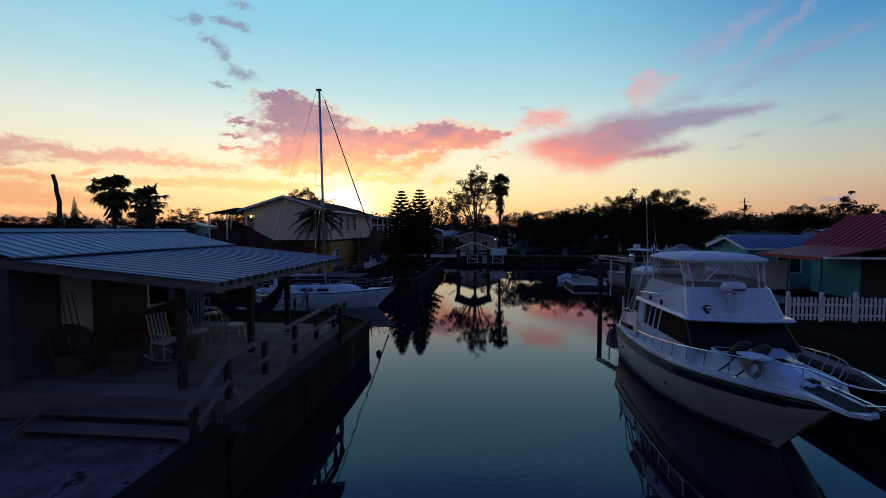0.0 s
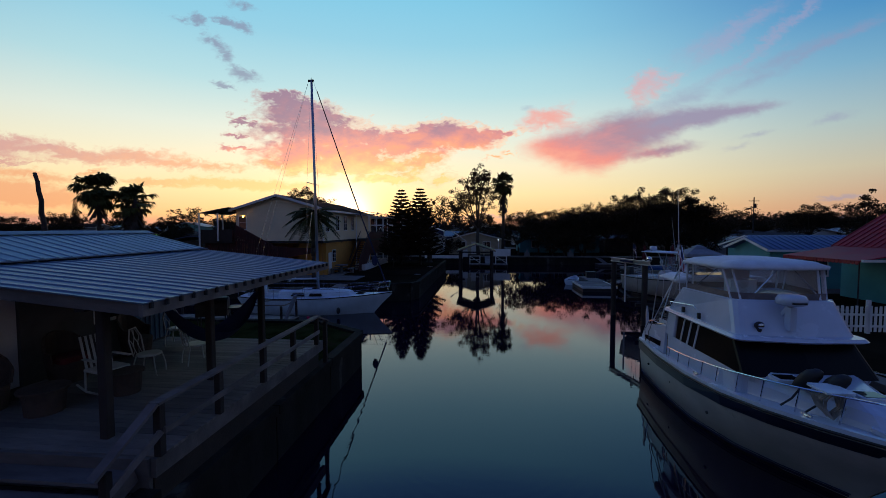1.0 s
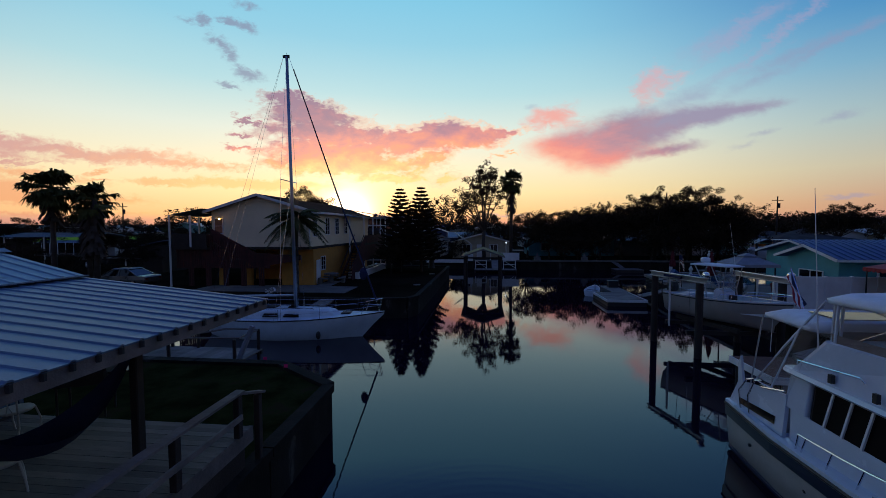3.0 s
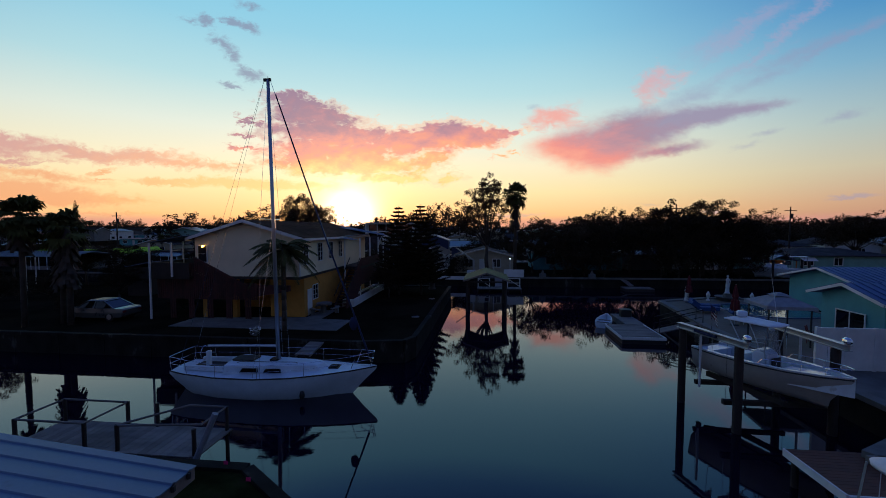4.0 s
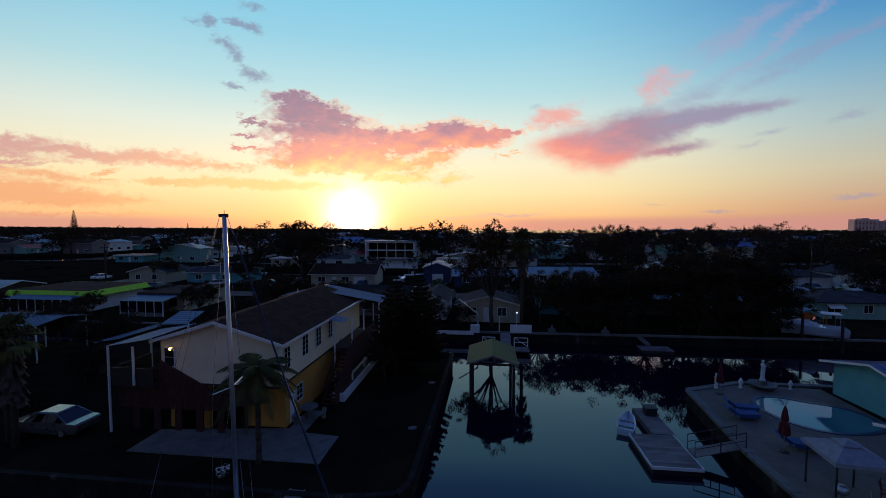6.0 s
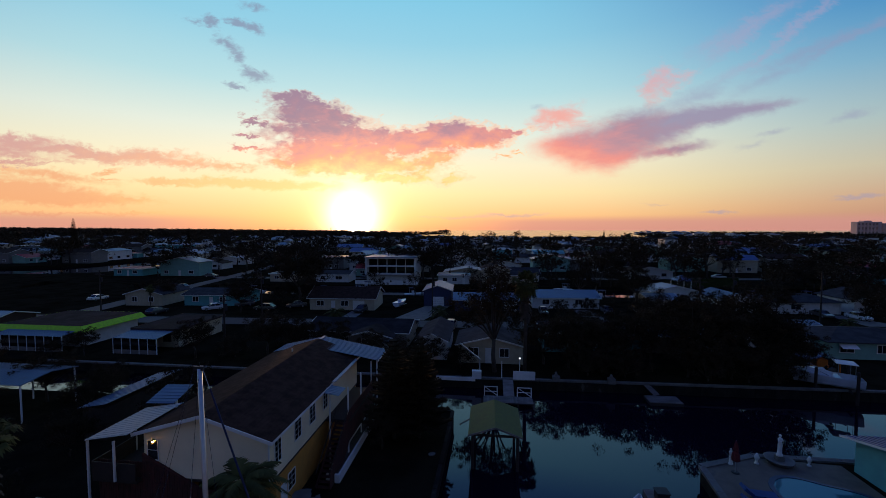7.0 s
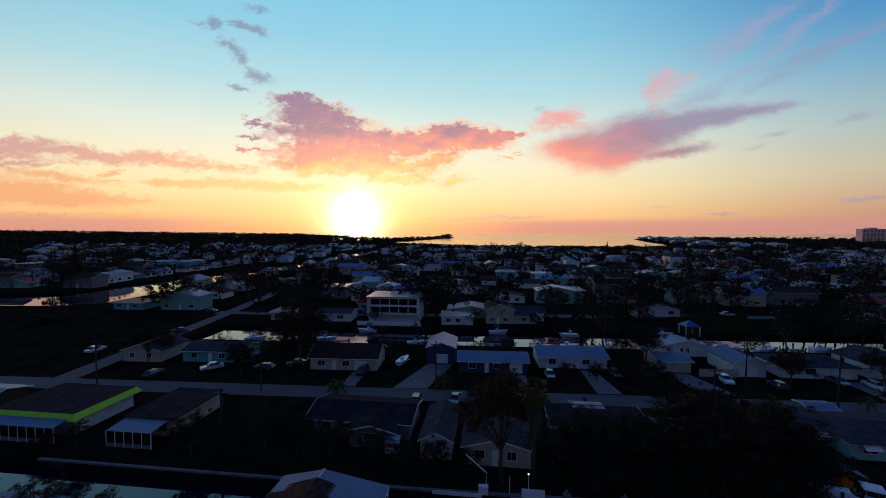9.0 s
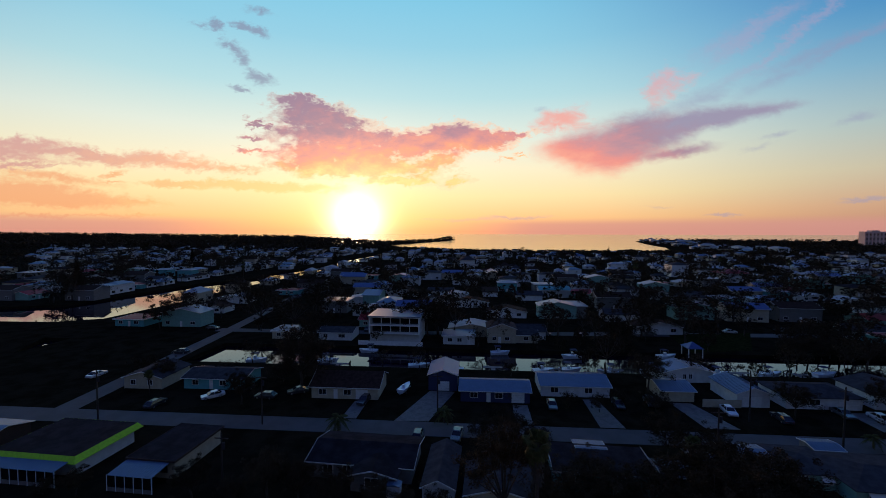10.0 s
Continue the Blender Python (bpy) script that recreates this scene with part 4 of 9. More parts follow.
    for b, w, z in ((35.75, 0.75, 5.0), (38.2, 0.9, 5.1), (40.4, 0.9, 5.1), (42.7, 0.8, 5.1)):
        window_unit(h, A1 + 0.03, b, z, w, 1.4, "x", bars=(2, 4))
    window_unit(h, A1 - 0.1, 37.5, 2.2, 0.9, 1.1, "x")
    part("door", Geo().box(A1 - 0.13, A1 - 0.06, 36.6, 37.35, LAND + 0.02, 3.1), WHITEPAINT, h, "white ground-floor door")
    w = window_unit(h, A0 + 0.25, B0 - 0.03, 5.2, 0.7, 1.2, "y", bars=(1, 2))
    # side landing with canopies and white posts
    part("landing", Geo().box(A1 + 0.03, A1 + 1.9, 43.2, 49.5, FL - 0.2, FL), DARKWOOD, h)
    for x, b in ((A1 + 1.8, 43.3), (A1 + 1.8, 46.4), (A1 + 1.8, 49.4), (A1 + 0.7, 42.4)):
        part("porch_post", Geo().box(x - 0.05, x + 0.05, b - 0.05, b + 0.05, LAND, 6.75), WHITEPAINT, h)
    part("canopy", wavy(Geo(), 0, 1.2, 0, 1.5, 0, -0.18, 0.25, 0.03).mesh("canopy", METALROOF), METALROOF, h, "small ribbed white canopy").matrix_local = pose(A1 + 0.4, 41.9, 6.82)
    # metal roof over the rear end, gabled like the shingles and carried out over the landing
    part("rear_roof", wavy(Geo(), ridge, A1 + 2.5, B1 - 1.4, B1 + 2.0, RG - 0.08, 6.9, 0.3, 0.03), METALROOF, h, "ribbed metal roof over the rear landing")
    part("rear_roof", wavy(Geo(), A0 - 0.2, ridge, B1 - 0.6, B1 + 2.0, 7.1, RG - 0.08, 0.3, 0.03), METALROOF, h, "ribbed metal roof at the rear")
    part("ridge_cap", Geo().bar((ridge, B1 + 0.5, RG - 0.03), (ridge, B1 + 2.0, RG - 0.03), 0.3, 0.03), METALROOF, h)
    part("rear_fascia", Geo().bar((A1 + 2.5, B1 - 1.4, 6.83), (A1 + 2.5, B1 + 2.0, 6.83), 0.04, 0.14), WHITEPAINT, h)
    part("eave_flashing", Geo().bar((A1 + 0.55, 43.6, EV - 0.02), (A1 + 0.55, B1 - 1.4, EV - 0.02), 0.3, 0.04), METALROOF, h)
    for b in (B1 - 1.2, B1 + 1.8):
        part("porch_post", Geo().box(A1 + 2.3, A1 + 2.4, b - 0.05, b + 0.05, LAND, 6.86), WHITEPAINT, h)
    # boarded side of the stair and landing
    for i in range(58):
        b = 39.4 + 0.175 * i
        top = LAND + 1.1 + (FL + 0.75 - LAND - 1.1) * min(1.0, (b - 39.4) / 3.8)
        part("stair_board", Geo().box(A1 + 1.86, A1 + 1.885, b, b + 0.165, max(LAND, top - 2.4), top), REDWOOD, h)
    for i in range(14):
        z, b = FL - 0.21 * (i + 1), 43.2 - 0.27 * (i + 1)
        if z > LAND:
            part("stair_tread", Geo().box(A1 + 0.9, A1 + 1.8, b, b + 0.28, z - 0.05, z), REDWOOD, h)
    for s in (A1 + 0.88, A1 + 1.82):
        part("stair_stringer", Geo().bar((s, 43.2, FL - 0.15), (s, 39.4, LAND + 0.1), 0.06, 0.28), REDWOOD, h)
        part("stair_rail", Geo().bar((s, 43.2, FL + 0.8), (s, 39.4, LAND + 1.05), 0.05, 0.07), DARKWOOD, h)
    # covered side stairs at the left of the gable, with ribbed lean-to roof
    part("lean_to_roof", wavy(Geo(), 0, 2.8, 0, 4.3, 0, 0.5, 0.3, 0.02).mesh("lean_to_roof", METALROOF), METALROOF, h, "ribbed metal lean-to roof").matrix_local = pose(A0 - 3.0, 34.3, 6.62)
    part("roof_panel", wavy(Geo(), 0, 2.1, 0, 1.95, 0, 0.1, 0.3, 0.03).mesh("roof_panel", METALROOF), METALROOF, h).matrix_local = pose(A0 - 2.95, 38.5, 6.98, 17)
    for a, b in ((A0 - 2.9, 34.4), (A0 - 1.2, 34.4), (A0 - 2.9, 37.6), (A0 - 2.9, 41.1)):
        part("porch_post", Geo().box(a - 0.05, a + 0.05, b - 0.05, b + 0.05, LAND if b < 35 and a < A0 - 2 else FL, 6.62), WHITEPAINT, h)
    part("balcony", Geo().box(A0 - 2.9, A0 - 0.03, 34.6, 41.2, FL - 0.2, FL), DARKWOOD, h)
    part("balcony_rail", Geo().box(A0 - 2.93, A0 - 2.87, 34.6, 41.2, FL, FL + 1.0).box(A0 - 2.86, A0 - 0.05, 34.56, 34.62, FL, FL + 1.0), DARKWOOD, h)
    # wooden stair screen across the front
    part("stair_screen", Geo().add([(A0, B0 - 0.2, 4.75), (A0, B0 - 0.2, 5.6), (-17.6, B0 - 0.2, 3.65), (-14.2, B0 - 0.2, 3.6), (-14.2, B0 - 0.2, 3.2), (-17.8, B0 - 0.2, 2.6),
                                    (A0, B0 - 0.05, 4.75), (A0, B0 - 0.05, 5.6), (-17.6, B0 - 0.05, 3.65), (-14.2, B0 - 0.05, 3.6), (-14.2, B0 - 0.05, 3.2), (-17.8, B0 - 0.05, 2.6)],
                                   [(0, 1, 2, 3, 4, 5), (11, 10, 9, 8, 7, 6), (0, 6, 7, 1), (1, 7, 8, 2), (2, 8, 9, 3), (3, 9, 10, 4), (4, 10, 11, 5), (5, 11, 6, 0)]), REDWOOD, h, "dark red timber stair wall")
    lamp = part("wall_lamp", Geo().box(A0 + 0.62, A0 + 0.74, B0 - 0.2, B0 - 0.04, 6.2, 6.25).box(A0 + 0.62, A0 + 0.74, B0 - 0.2, B0 - 0.04, 6.42, 6.46), BLACKRUBBER, h, "lit wall lantern")
    part("bulb", Geo().ball((A0 + 0.68, B0 - 0.13, 6.34), 0.07), glow_material("lamp_bulb", (1.0, 0.5, 0.08), 30.0), lamp)
    part("vent_pipe", Geo().cyl(ridge - 0.9, 47.5, 7.7, 8.3, 0.06, 8), WHITEPAINT, h)
    return h


two_storey_house()


# ---- boats ----
def hull_rings(stations, z_low=-0.35):
    """stations: x, half beam at deck, half beam at the water, sheer height, rake (metres that the foot lies aft)."""
    rings = []
    for x, hd, hw, zs, rake in stations:
        prof = [(hd, zs, 0.0), (hd * 1.0, zs - 0.12, 0.02), ((hd * 0.62 + hw * 0.38), zs * 0.5, 0.5), (hw, 0.05, 0.97), (hw * 0.72, z_low * 0.55, 1.02), (0.0, z_low, 1.05)]
        left = [(x - rake * f, y, z) for y, z, f in prof]
        rings.append(left + [(px, -py, pz) for px, py, pz in reversed(left[:-1])])
    return rings


def slab(x0, x1, w0, w1, z, r=0.12, n=3, bow=0.0):
    """A rounded four-sided outline at height z: width w0 at x0, w1 at x1; bow: how far the front bulges."""
    pts = []
    for cx, cy, s in ((x1 - r, w1 - r, 0), (x0 + r, w0 - r, 1), (x0 + r, -w0 + r, 2), (x1 - r, -w1 + r, 3)):
        for i in range(n + 1):
            t = math.pi / 2 * (s + i / n)
            pts.append((cx + r * math.cos(t), cy + r * math.sin(t), z))
    if bow:
        pts.append((x1 + bow, 0, z))
    return pts


def heading(p, q):
    return math.degrees(math.atan2(q[1] - p[1], q[0] - p[0]))


def motor_yacht():
    p, q = g(7.24, 16.6), g(7.06, 7.7)
    y = thing("motor_yacht", "white flybridge motor yacht moored beside the seawall", "boat", (*p, 0), heading(p, q))
    st = [(0, 1.46, 1.36, 1.3, 0), (2, 1.62, 1.48, 1.32, 0), (4, 1.66, 1.42, 1.4, 0.05), (5.6, 1.58, 1.1, 1.52, 0.25), (6.8, 1.32, 0.66, 1.63, 0.6), (7.7, 0.94, 0.32, 1.7, 1.0), (8.4, 0.5, 0.1, 1.75, 1.35), (8.85, 0.07, 0.015, 1.78, 1.65)]
    # hull sides darker than the deck: their shade is put into the base colour
    hullmt = material("shaded_hull_gelcoat", (0.4, 0.38, 0.36), 0.4, vary=0.12, scale=1.2, grain=40, bump=0.03, second=(0.3, 0.28, 0.26), patch=-0.02)
    canvas = material("white_canvas", (0.66, 0.7, 0.76), 0.8, vary=0.1, grain=70, bump=0.2)
    stripe = material("dark_blue_stripe", (0.012, 0.016, 0.04), 0.35, vary=0.15, bump=0)
    clear = clear_material("clear_vinyl", (0.42, 0.33, 0.28), 0.17)
    rings = hull_rings(st)
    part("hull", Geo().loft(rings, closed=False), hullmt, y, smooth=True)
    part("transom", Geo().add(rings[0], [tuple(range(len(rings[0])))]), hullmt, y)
    deckg = Geo()
    deckg.loft([[(x, hd - 0.01, zs + 0.0), (x, hd * 0.5, zs + 0.04), (x, 0, zs + 0.06), (x, -hd * 0.5, zs + 0.04), (x, -hd + 0.01, zs + 0.0)] for x, hd, _, zs, _ in st[1:]], closed=False)
    part("deck", deckg, GELCOAT, y, smooth=True)
    part("cockpit_floor", Geo().box(0.1, 1.98, -1.35, 1.35, 0.5, 0.55), GELCOAT2, y)
    for s in (-1, 1):
        part("rub_rail", Geo().tube([(x - r * 0.03, s * (hd + 0.02), zs - 0.05) for x, hd, _, zs, r in st], 0.035, 6), BLACKRUBBER, y)
        part("gunwale", Geo().loft([[(x, s * (hd + 0.02), zs - 0.02), (x, s * (hd + 0.02), zs + 0.06), (x, s * max(0.0, hd - 0.1), zs + 0.07), (x, s * max(0.0, hd - 0.1), zs - 0.02)] for x, hd, _, zs, r in st]), GELCOAT, y)
        part("boot_stripe", Geo().loft([[(x - r * 0.93, s * (hw + 0.012), 0.04), (x - r * 0.9, s * (hw + 0.02 + (hd - hw) * 0.06), 0.12)] for x, hd, hw, zs, r in st[:-1]], closed=False), NAVY, y, "dark boot stripe")
        part("water_line", Geo().tube([(x - r * 0.86, s * (hw + 0.02 + (hd - hw) * 0.09), 0.16) for x, hd, hw, zs, r in st[:-1]], 0.012, 4), NAVY, y)
        band = []
        for x, hd, hw, zs, r in st:
            f = lambda z: hd + (hd * 0.62 + hw * 0.38 - hd) * max(0.0, zs - 0.12 - z) / max(0.1, zs * 0.5 - 0.12)
            z0, z1 = zs - 0.36, zs - 0.1
            band.append([(x - r * 0.2 + 0.004, s * (f(z0) + 0.03), z0), (x - r * 0.02 + 0.004, s * (f(z1) + 0.03), z1)])
        part("hull_stripe", Geo().loft(band, closed=False), stripe, y, "dark blue stripe below the gunwale")
        for x in (1.2, 2.9, 5.0):
            part("port_fitting", Geo().ball((x, s * 1.56, 0.72), (0.05, 0.03, 0.04), 5, 8), BLACKRUBBER, y)
    # raised foredeck trunk, stepped and rounded
    part("trunk_cabin", Geo().loft([slab(4.8, 8.35, 1.36, 0.42, 1.5, 0.2, bow=0.1), slab(4.8, 8.15, 1.32, 0.38, 1.85, 0.2, bow=0.1), slab(4.8, 7.9, 1.24, 0.34, 2.02, 0.2, bow=0.1), slab(4.8, 7.5, 1.1, 0.28, 2.12, 0.18, bow=0.1)]), GELCOAT, y, smooth=False)
    part("deckhouse", Geo().loft([slab(2.0, 5.75, 1.36, 1.3, 1.36, 0.15, bow=0.12), slab(2.0, 5.7, 1.36, 1.28, 2.02, 0.15, bow=0.12)]), GELCOAT, y)
    part("saloon_glass", Geo().loft([slab(2.5, 5.95, 1.34, 1.29, 2.023, 0.14, bow=0.14), slab(2.5, 5.35, 1.28, 1.2, 2.74, 0.14, bow=0.1)]), SCREENGLASS, y, "wrap-round dark windscreen and side windows")
    part("aft_bulkhead", Geo().loft([slab(1.9, 2.52, 1.37, 1.37, 2.023, 0.05), slab(1.95, 2.52, 1.3, 1.3, 2.74, 0.05)]), GELCOAT, y)
    for s in (-1, 1):
        for x in (2.95, 3.35, 3.75):
            part("window_post", Geo().bar((x, s * 1.35, 2.02), (x + 0.1, s * 1.275, 2.75), 0.04, 0.03), WHITEPAINT, y)
    part("brow", Geo().loft([slab(1.8, 5.6, 1.38, 1.28, 2.74, 0.2, bow=0.12), slab(1.8, 5.68, 1.43, 1.32, 2.79, 0.2, bow=0.12), slab(1.8, 5.62, 1.4, 1.28, 2.86, 0.2, bow=0.12)]), GELCOAT, y)
    fly = part("flybridge", Geo().loft([slab(1.95, 5.42, 1.34, 1.2, 2.86, 0.2, bow=0.08), slab(2.6, 5.0, 1.26, 1.08, 3.62, 0.22, bow=0.06), slab(2.66, 4.95, 1.2, 1.02, 3.64, 0.2, bow=0.05)]), GELCOAT, y)
    part("handrail", Geo().tube([(2.2, -1.33, 3.0), (2.25, -1.37, 3.1), (3.6, -1.3, 3.22), (3.65, -1.27, 3.14)], 0.014, 5), STEEL, fly)
    for x in (3.0, 3.9):
        part("horn", Geo().box(x, x + 0.08, -1.36, -1.3, 2.92, 3.08), BLACKRUBBER, fly)
    lo, hi = slab(2.65, 4.9, 1.2, 1.02, 3.64, 0.25, 4, bow=0.05), slab(2.75, 4.65, 1.24, 1.1, 4.42, 0.25, 4, bow=0.08)
    curtain = part("clear_curtain", Geo().loft([lo, hi], caps=False), clear, y, "clear vinyl enclosure")
    for i in (0, 2, 4, 5, 7, 10, 12, 14, 16, 18):
        part("curtain_seam", Geo().tube([lo[i], hi[i]], 0.026, 5), canvas, curtain)
    for i in (4, 9, 14, 19):
        part("top_bow", Geo().tube([Vector(lo[i]) * 0.96 + Vector((0.2, 0, 0.1)), Vector(hi[(i + 1) % len(hi)])], 0.016, 5), STEEL, curtain)
    part("curtain_hem", Geo().loft([lo, slab(2.64, 4.88, 1.215, 1.03, 3.8, 0.25, 4, bow=0.05)], caps=False), material("sun_faded_canvas", (0.2, 0.16, 0.15), 0.9, grain=80, bump=0.2), curtain)
    part("wheel_seat", Geo().box(3.3, 3.8, -0.5, 0.1, 3.4, 4.0, bevel=0.08).box(3.25, 3.4, -0.5, 0.1, 4.0, 4.25), GELCOAT2, fly)
    part("canvas_top", Geo().loft([slab(2.6, 4.82, 1.28, 1.14, 4.38, 0.3, 4, bow=0.1), slab(2.6, 4.82, 1.3, 1.16, 4.46, 0.3, 4, bow=0.1), slab(2.75, 4.6, 1.08, 0.94, 4.57, 0.3, 4, bow=0.08), slab(3.0, 4.2, 0.5, 0.4, 4.63, 0.2, 4, bow=0.02)]),
         canvas, y, "white canvas bimini top", smooth=True)
    # slanting aft curtain from the bimini down to the cockpit sides
    part("aft_curtain", Geo().add([(2.65, 1.2, 4.4), (2.65, -1.2, 4.4), (0.95, -1.36, 2.2), (0.95, 1.36, 2.2), (2.3, -1.36, 2.86), (2.3, 1.36, 2.86), (2.0, -1.36, 2.2), (2.0, 1.36, 2.2)], [(0, 1, 2, 3), (1, 4, 6, 2), (0, 3, 7, 5)]), clear, y, "clear aft curtain")
    for s in (-1, 1):
        part("curtain_edge", Geo().tube([(2.65, s * 1.2, 4.4), (1.7, s * 1.29, 3.2), (0.95, s * 1.36, 2.2), (2.0, s * 1.37, 2.24)], 0.024, 5), canvas, y)
        part("curtain_zip", Geo().tube([(2.1, s * 1.26, 3.7), (1.5, s * 1.37, 2.2)], 0.018, 5), canvas, y)
    awn = part("cockpit_awning", Geo().loft([slab(0.75, 2.5, 1.2, 1.25, 3.72, 0.25, 4), slab(0.75, 2.5, 1.22, 1.27, 3.8, 0.25, 4), slab(0.95, 2.5, 1.0, 1.05, 3.92, 0.25, 4), slab(1.2, 2.4, 0.5, 0.5, 3.96, 0.2, 4)]), canvas, y, "white canvas cockpit awning", smooth=True)
    part("awning_window", Geo().box(1.5, 2.3, -0.75, 0.55, 3.958, 3.975), DARKGLASS, awn, "blue tinted clear panel")
    for s in (-1, 1):
        part("awning_pole", Geo().tube([(0.75, s * 1.36, 1.9), (0.85, s * 1.2, 3.75)], 0.018, 5), ALU, awn)
    part("cord", Geo().tube([(1.0, -1.1, 3.75), (1.0, -1.12, 2.9)], 0.008, 4), WHITEPAINT, awn)
    # radar on its bracket, searchlight
    rad = part("radar", Geo().loft([[(5.45 + r * math.cos(t), -0.15 + r * math.sin(t), z) for t in (i * math.pi / 8 for i in range(16))] for r, z in ((0.2, 3.6), (0.28, 3.64), (0.29, 3.74), (0.24, 3.84), (0.1, 3.87))]), GELCOAT, y, "white radar dome on a bracket", smooth=True)
    part("bracket", Geo().bar((5.05, -0.15, 3.15), (5.42, -0.15, 3.58), 0.1, 0.1).box(5.34, 5.54, -0.21, -0.09, 3.0, 3.55), GELCOAT, rad)
    part("emblem", Geo().box(5.72, 5.745, -0.3, -0.02, 3.66, 3.7), BLACKRUBBER, rad, "dark lettering shape")
    part("side_emblem", Geo().box(5.26, 5.28, 0.02, 0.16, 3.08, 3.13), BLACKRUBBER, rad)
    light = part("searchlight", Geo().cyl(5.35, -0.72, 2.86, 3.0, 0.06, 8).ball((5.37, -0.72, 3.08), (0.09, 0.1, 0.1)), BLACKRUBBER, y, "black searchlight")
    part("lens", Geo().ball((5.44, -0.72, 3.08), (0.03, 0.07, 0.07), 5, 8), STEEL, light)
    part("antenna", Geo().tube([(2.6, -1.25, 3.3), (2.4, -1.3, 6.6)], 0.014, 5, r2=0.005), WHITEPAINT, y)
    # bow rail with stanchions
    def edge(x, inn=0.08):
        for (x0, h0, _, z0, _), (x1, h1, _, z1, _) in zip(st, st[1:]):
            if x0 <= x <= x1:
                f = (x - x0) / (x1 - x0)
                return h0 + (h1 - h0) * f - inn, z0 + (z1 - z0) * f
        return 0.03, 1.78
    for s in (-1, 1):
        pts = [(2.6, s * edge(2.6)[0], edge(2.6)[1] + 0.05)]
        for i in range(13):
            x = 2.75 + 0.5 * i
            w, z = edge(min(x, 8.7))
            pts.append((x, s * max(w + 0.05, 0.42), z + 0.42 + 0.022 * i))
        part("bow_rail", Geo().tube(pts + [(9.45, s * 0.3, 2.4)], 0.017, 6), STEEL, y)
        for i in range(10):
            x = 2.95 + 0.62 * i
            w, z = edge(x)
            part("stanchion", Geo().tube([(x - 0.2, s * w, z + 0.05), (x, s * max(w + 0.05, 0.42), z + 0.42 + 0.022 * (x - 2.75) / 0.5)], 0.014, 5), STEEL, y)
    part("rail_nose", Geo().tube([(9.45, 0.3, 2.4), (9.62, 0.16, 2.4), (9.66, 0, 2.4), (9.62, -0.16, 2.4), (9.45, -0.3, 2.4)], 0.017, 6), STEEL, y)
    pulpit = part("pulpit", Geo().loft([slab(7.9, 9.45, 0.46, 0.26, 1.78, 0.12, 4, bow=0.08), slab(7.9, 9.45, 0.46, 0.26, 1.86, 0.12, 4, bow=0.08)]), GELCOAT, y)
    for i in range(6):
        part("slat", Geo().box(8.05 + 0.02 * i, 9.35, -0.2 + 0.07 * i, -0.16 + 0.07 * i, 1.865, 1.89), DARKWOOD, pulpit)
    part("windlass", Geo().cyl(8.0, 0.05, 1.86, 2.02, 0.09, 10).cyl(8.0, 0.19, 1.86, 1.98, 0.06, 8).box(7.85, 8.15, -0.08, 0.18, 1.86, 1.9), BLACKRUBBER, y)
    part("anchor", Geo().bar((8.2, 0.3, 1.92), (9.4, 0.3, 1.92), 0.05, 0.05).bar((9.3, 0.1, 1.9), (9.3, 0.5, 1.9), 0.05, 0.14), STEEL, y)
    for hx, hy in ((6.15, -0.75), (7.0, 0.1)):
        ht = part("deck_hatch", Geo().box(hx, hx + 0.42, hy - 0.24, hy + 0.24, 2.1, 2.17, bevel=0.05), GELCOAT2, y)
        part("hatch_glass", Geo().box(hx + 0.06, hx + 0.36, hy - 0.18, hy + 0.18, 2.172, 2.18), DARKGLASS, ht)
    for fx, fy in ((6.75, -0.74), (7.05, -0.5)):
        fender = part("fender", Geo().loft([[(fx + r * math.cos(t) + (z - 2.1) * 0.5, fy + r * math.sin(t) + (z - 2.1) * 0.25, z) for t in (i * math.pi / 5 for i in range(10))] for r, z in ((0.05, 2.08), (0.15, 2.13), (0.17, 2.25), (0.17, 2.42), (0.13, 2.52), (0.05, 2.57))]), BLACKRUBBER, y, "black fender propped against the bow rail", smooth=True)
        part("fender_line", Geo().tube([(fx, fy, 2.08), (fx + 0.1, fy - 0.2, 1.9), (fx + 0.05, fy - 0.36, 1.72)], 0.02, 5), BLACKRUBBER, fender)
    for s in (-1, 1):
        for cx in (4.4, 7.35):
            w, z = edge(cx)
            part("cleat", Geo().bar((cx - 0.12, s * w, z + 0.1), (cx + 0.12, s * (w - 0.02), z + 0.11), 0.04, 0.04).box(cx - 0.04, cx + 0.04, s * w - 0.03, s * w + 0.03, z + 0.05, z + 0.1), STEEL, y)
    rope = material("grey_rope", (0.34, 0.33, 0.3), 0.9, bump=0.4)
    part("rope_board", Geo().box(7.2, 7.75, -0.95, -0.5, 2.33, 2.37, bevel=0.04), GELCOAT2, y, "pale board on the bow rail")
    coil, rrng = Geo(), random.Random(6)
    for i in range(16):
        o, w = 0.022 * i, rrng.uniform(0.08, 0.2)
        coil.tube([(7.3 + o, -0.72, 2.36), (7.28 + o, -0.8 - w * 0.6, 2.18), (7.34 + o * 0.6, -0.78 - w * 0.4, 1.98), (7.4 + o * 0.5, -0.72, 1.78 + 0.05 * rrng.random()), (7.44 + o * 0.5, -0.62 + w * 0.3, 2.02), (7.38 + o, -0.66, 2.36)], 0.017, 5)
    part("rope_coil", coil, rope, y, "grey mooring rope coiled over the board")
    part("mooring_line", Geo().tube([(7.4, 0.9, 1.8), (7.9, 1.9, 1.6), (8.6, 3.0, 1.3)], 0.016, 5), rope, y)
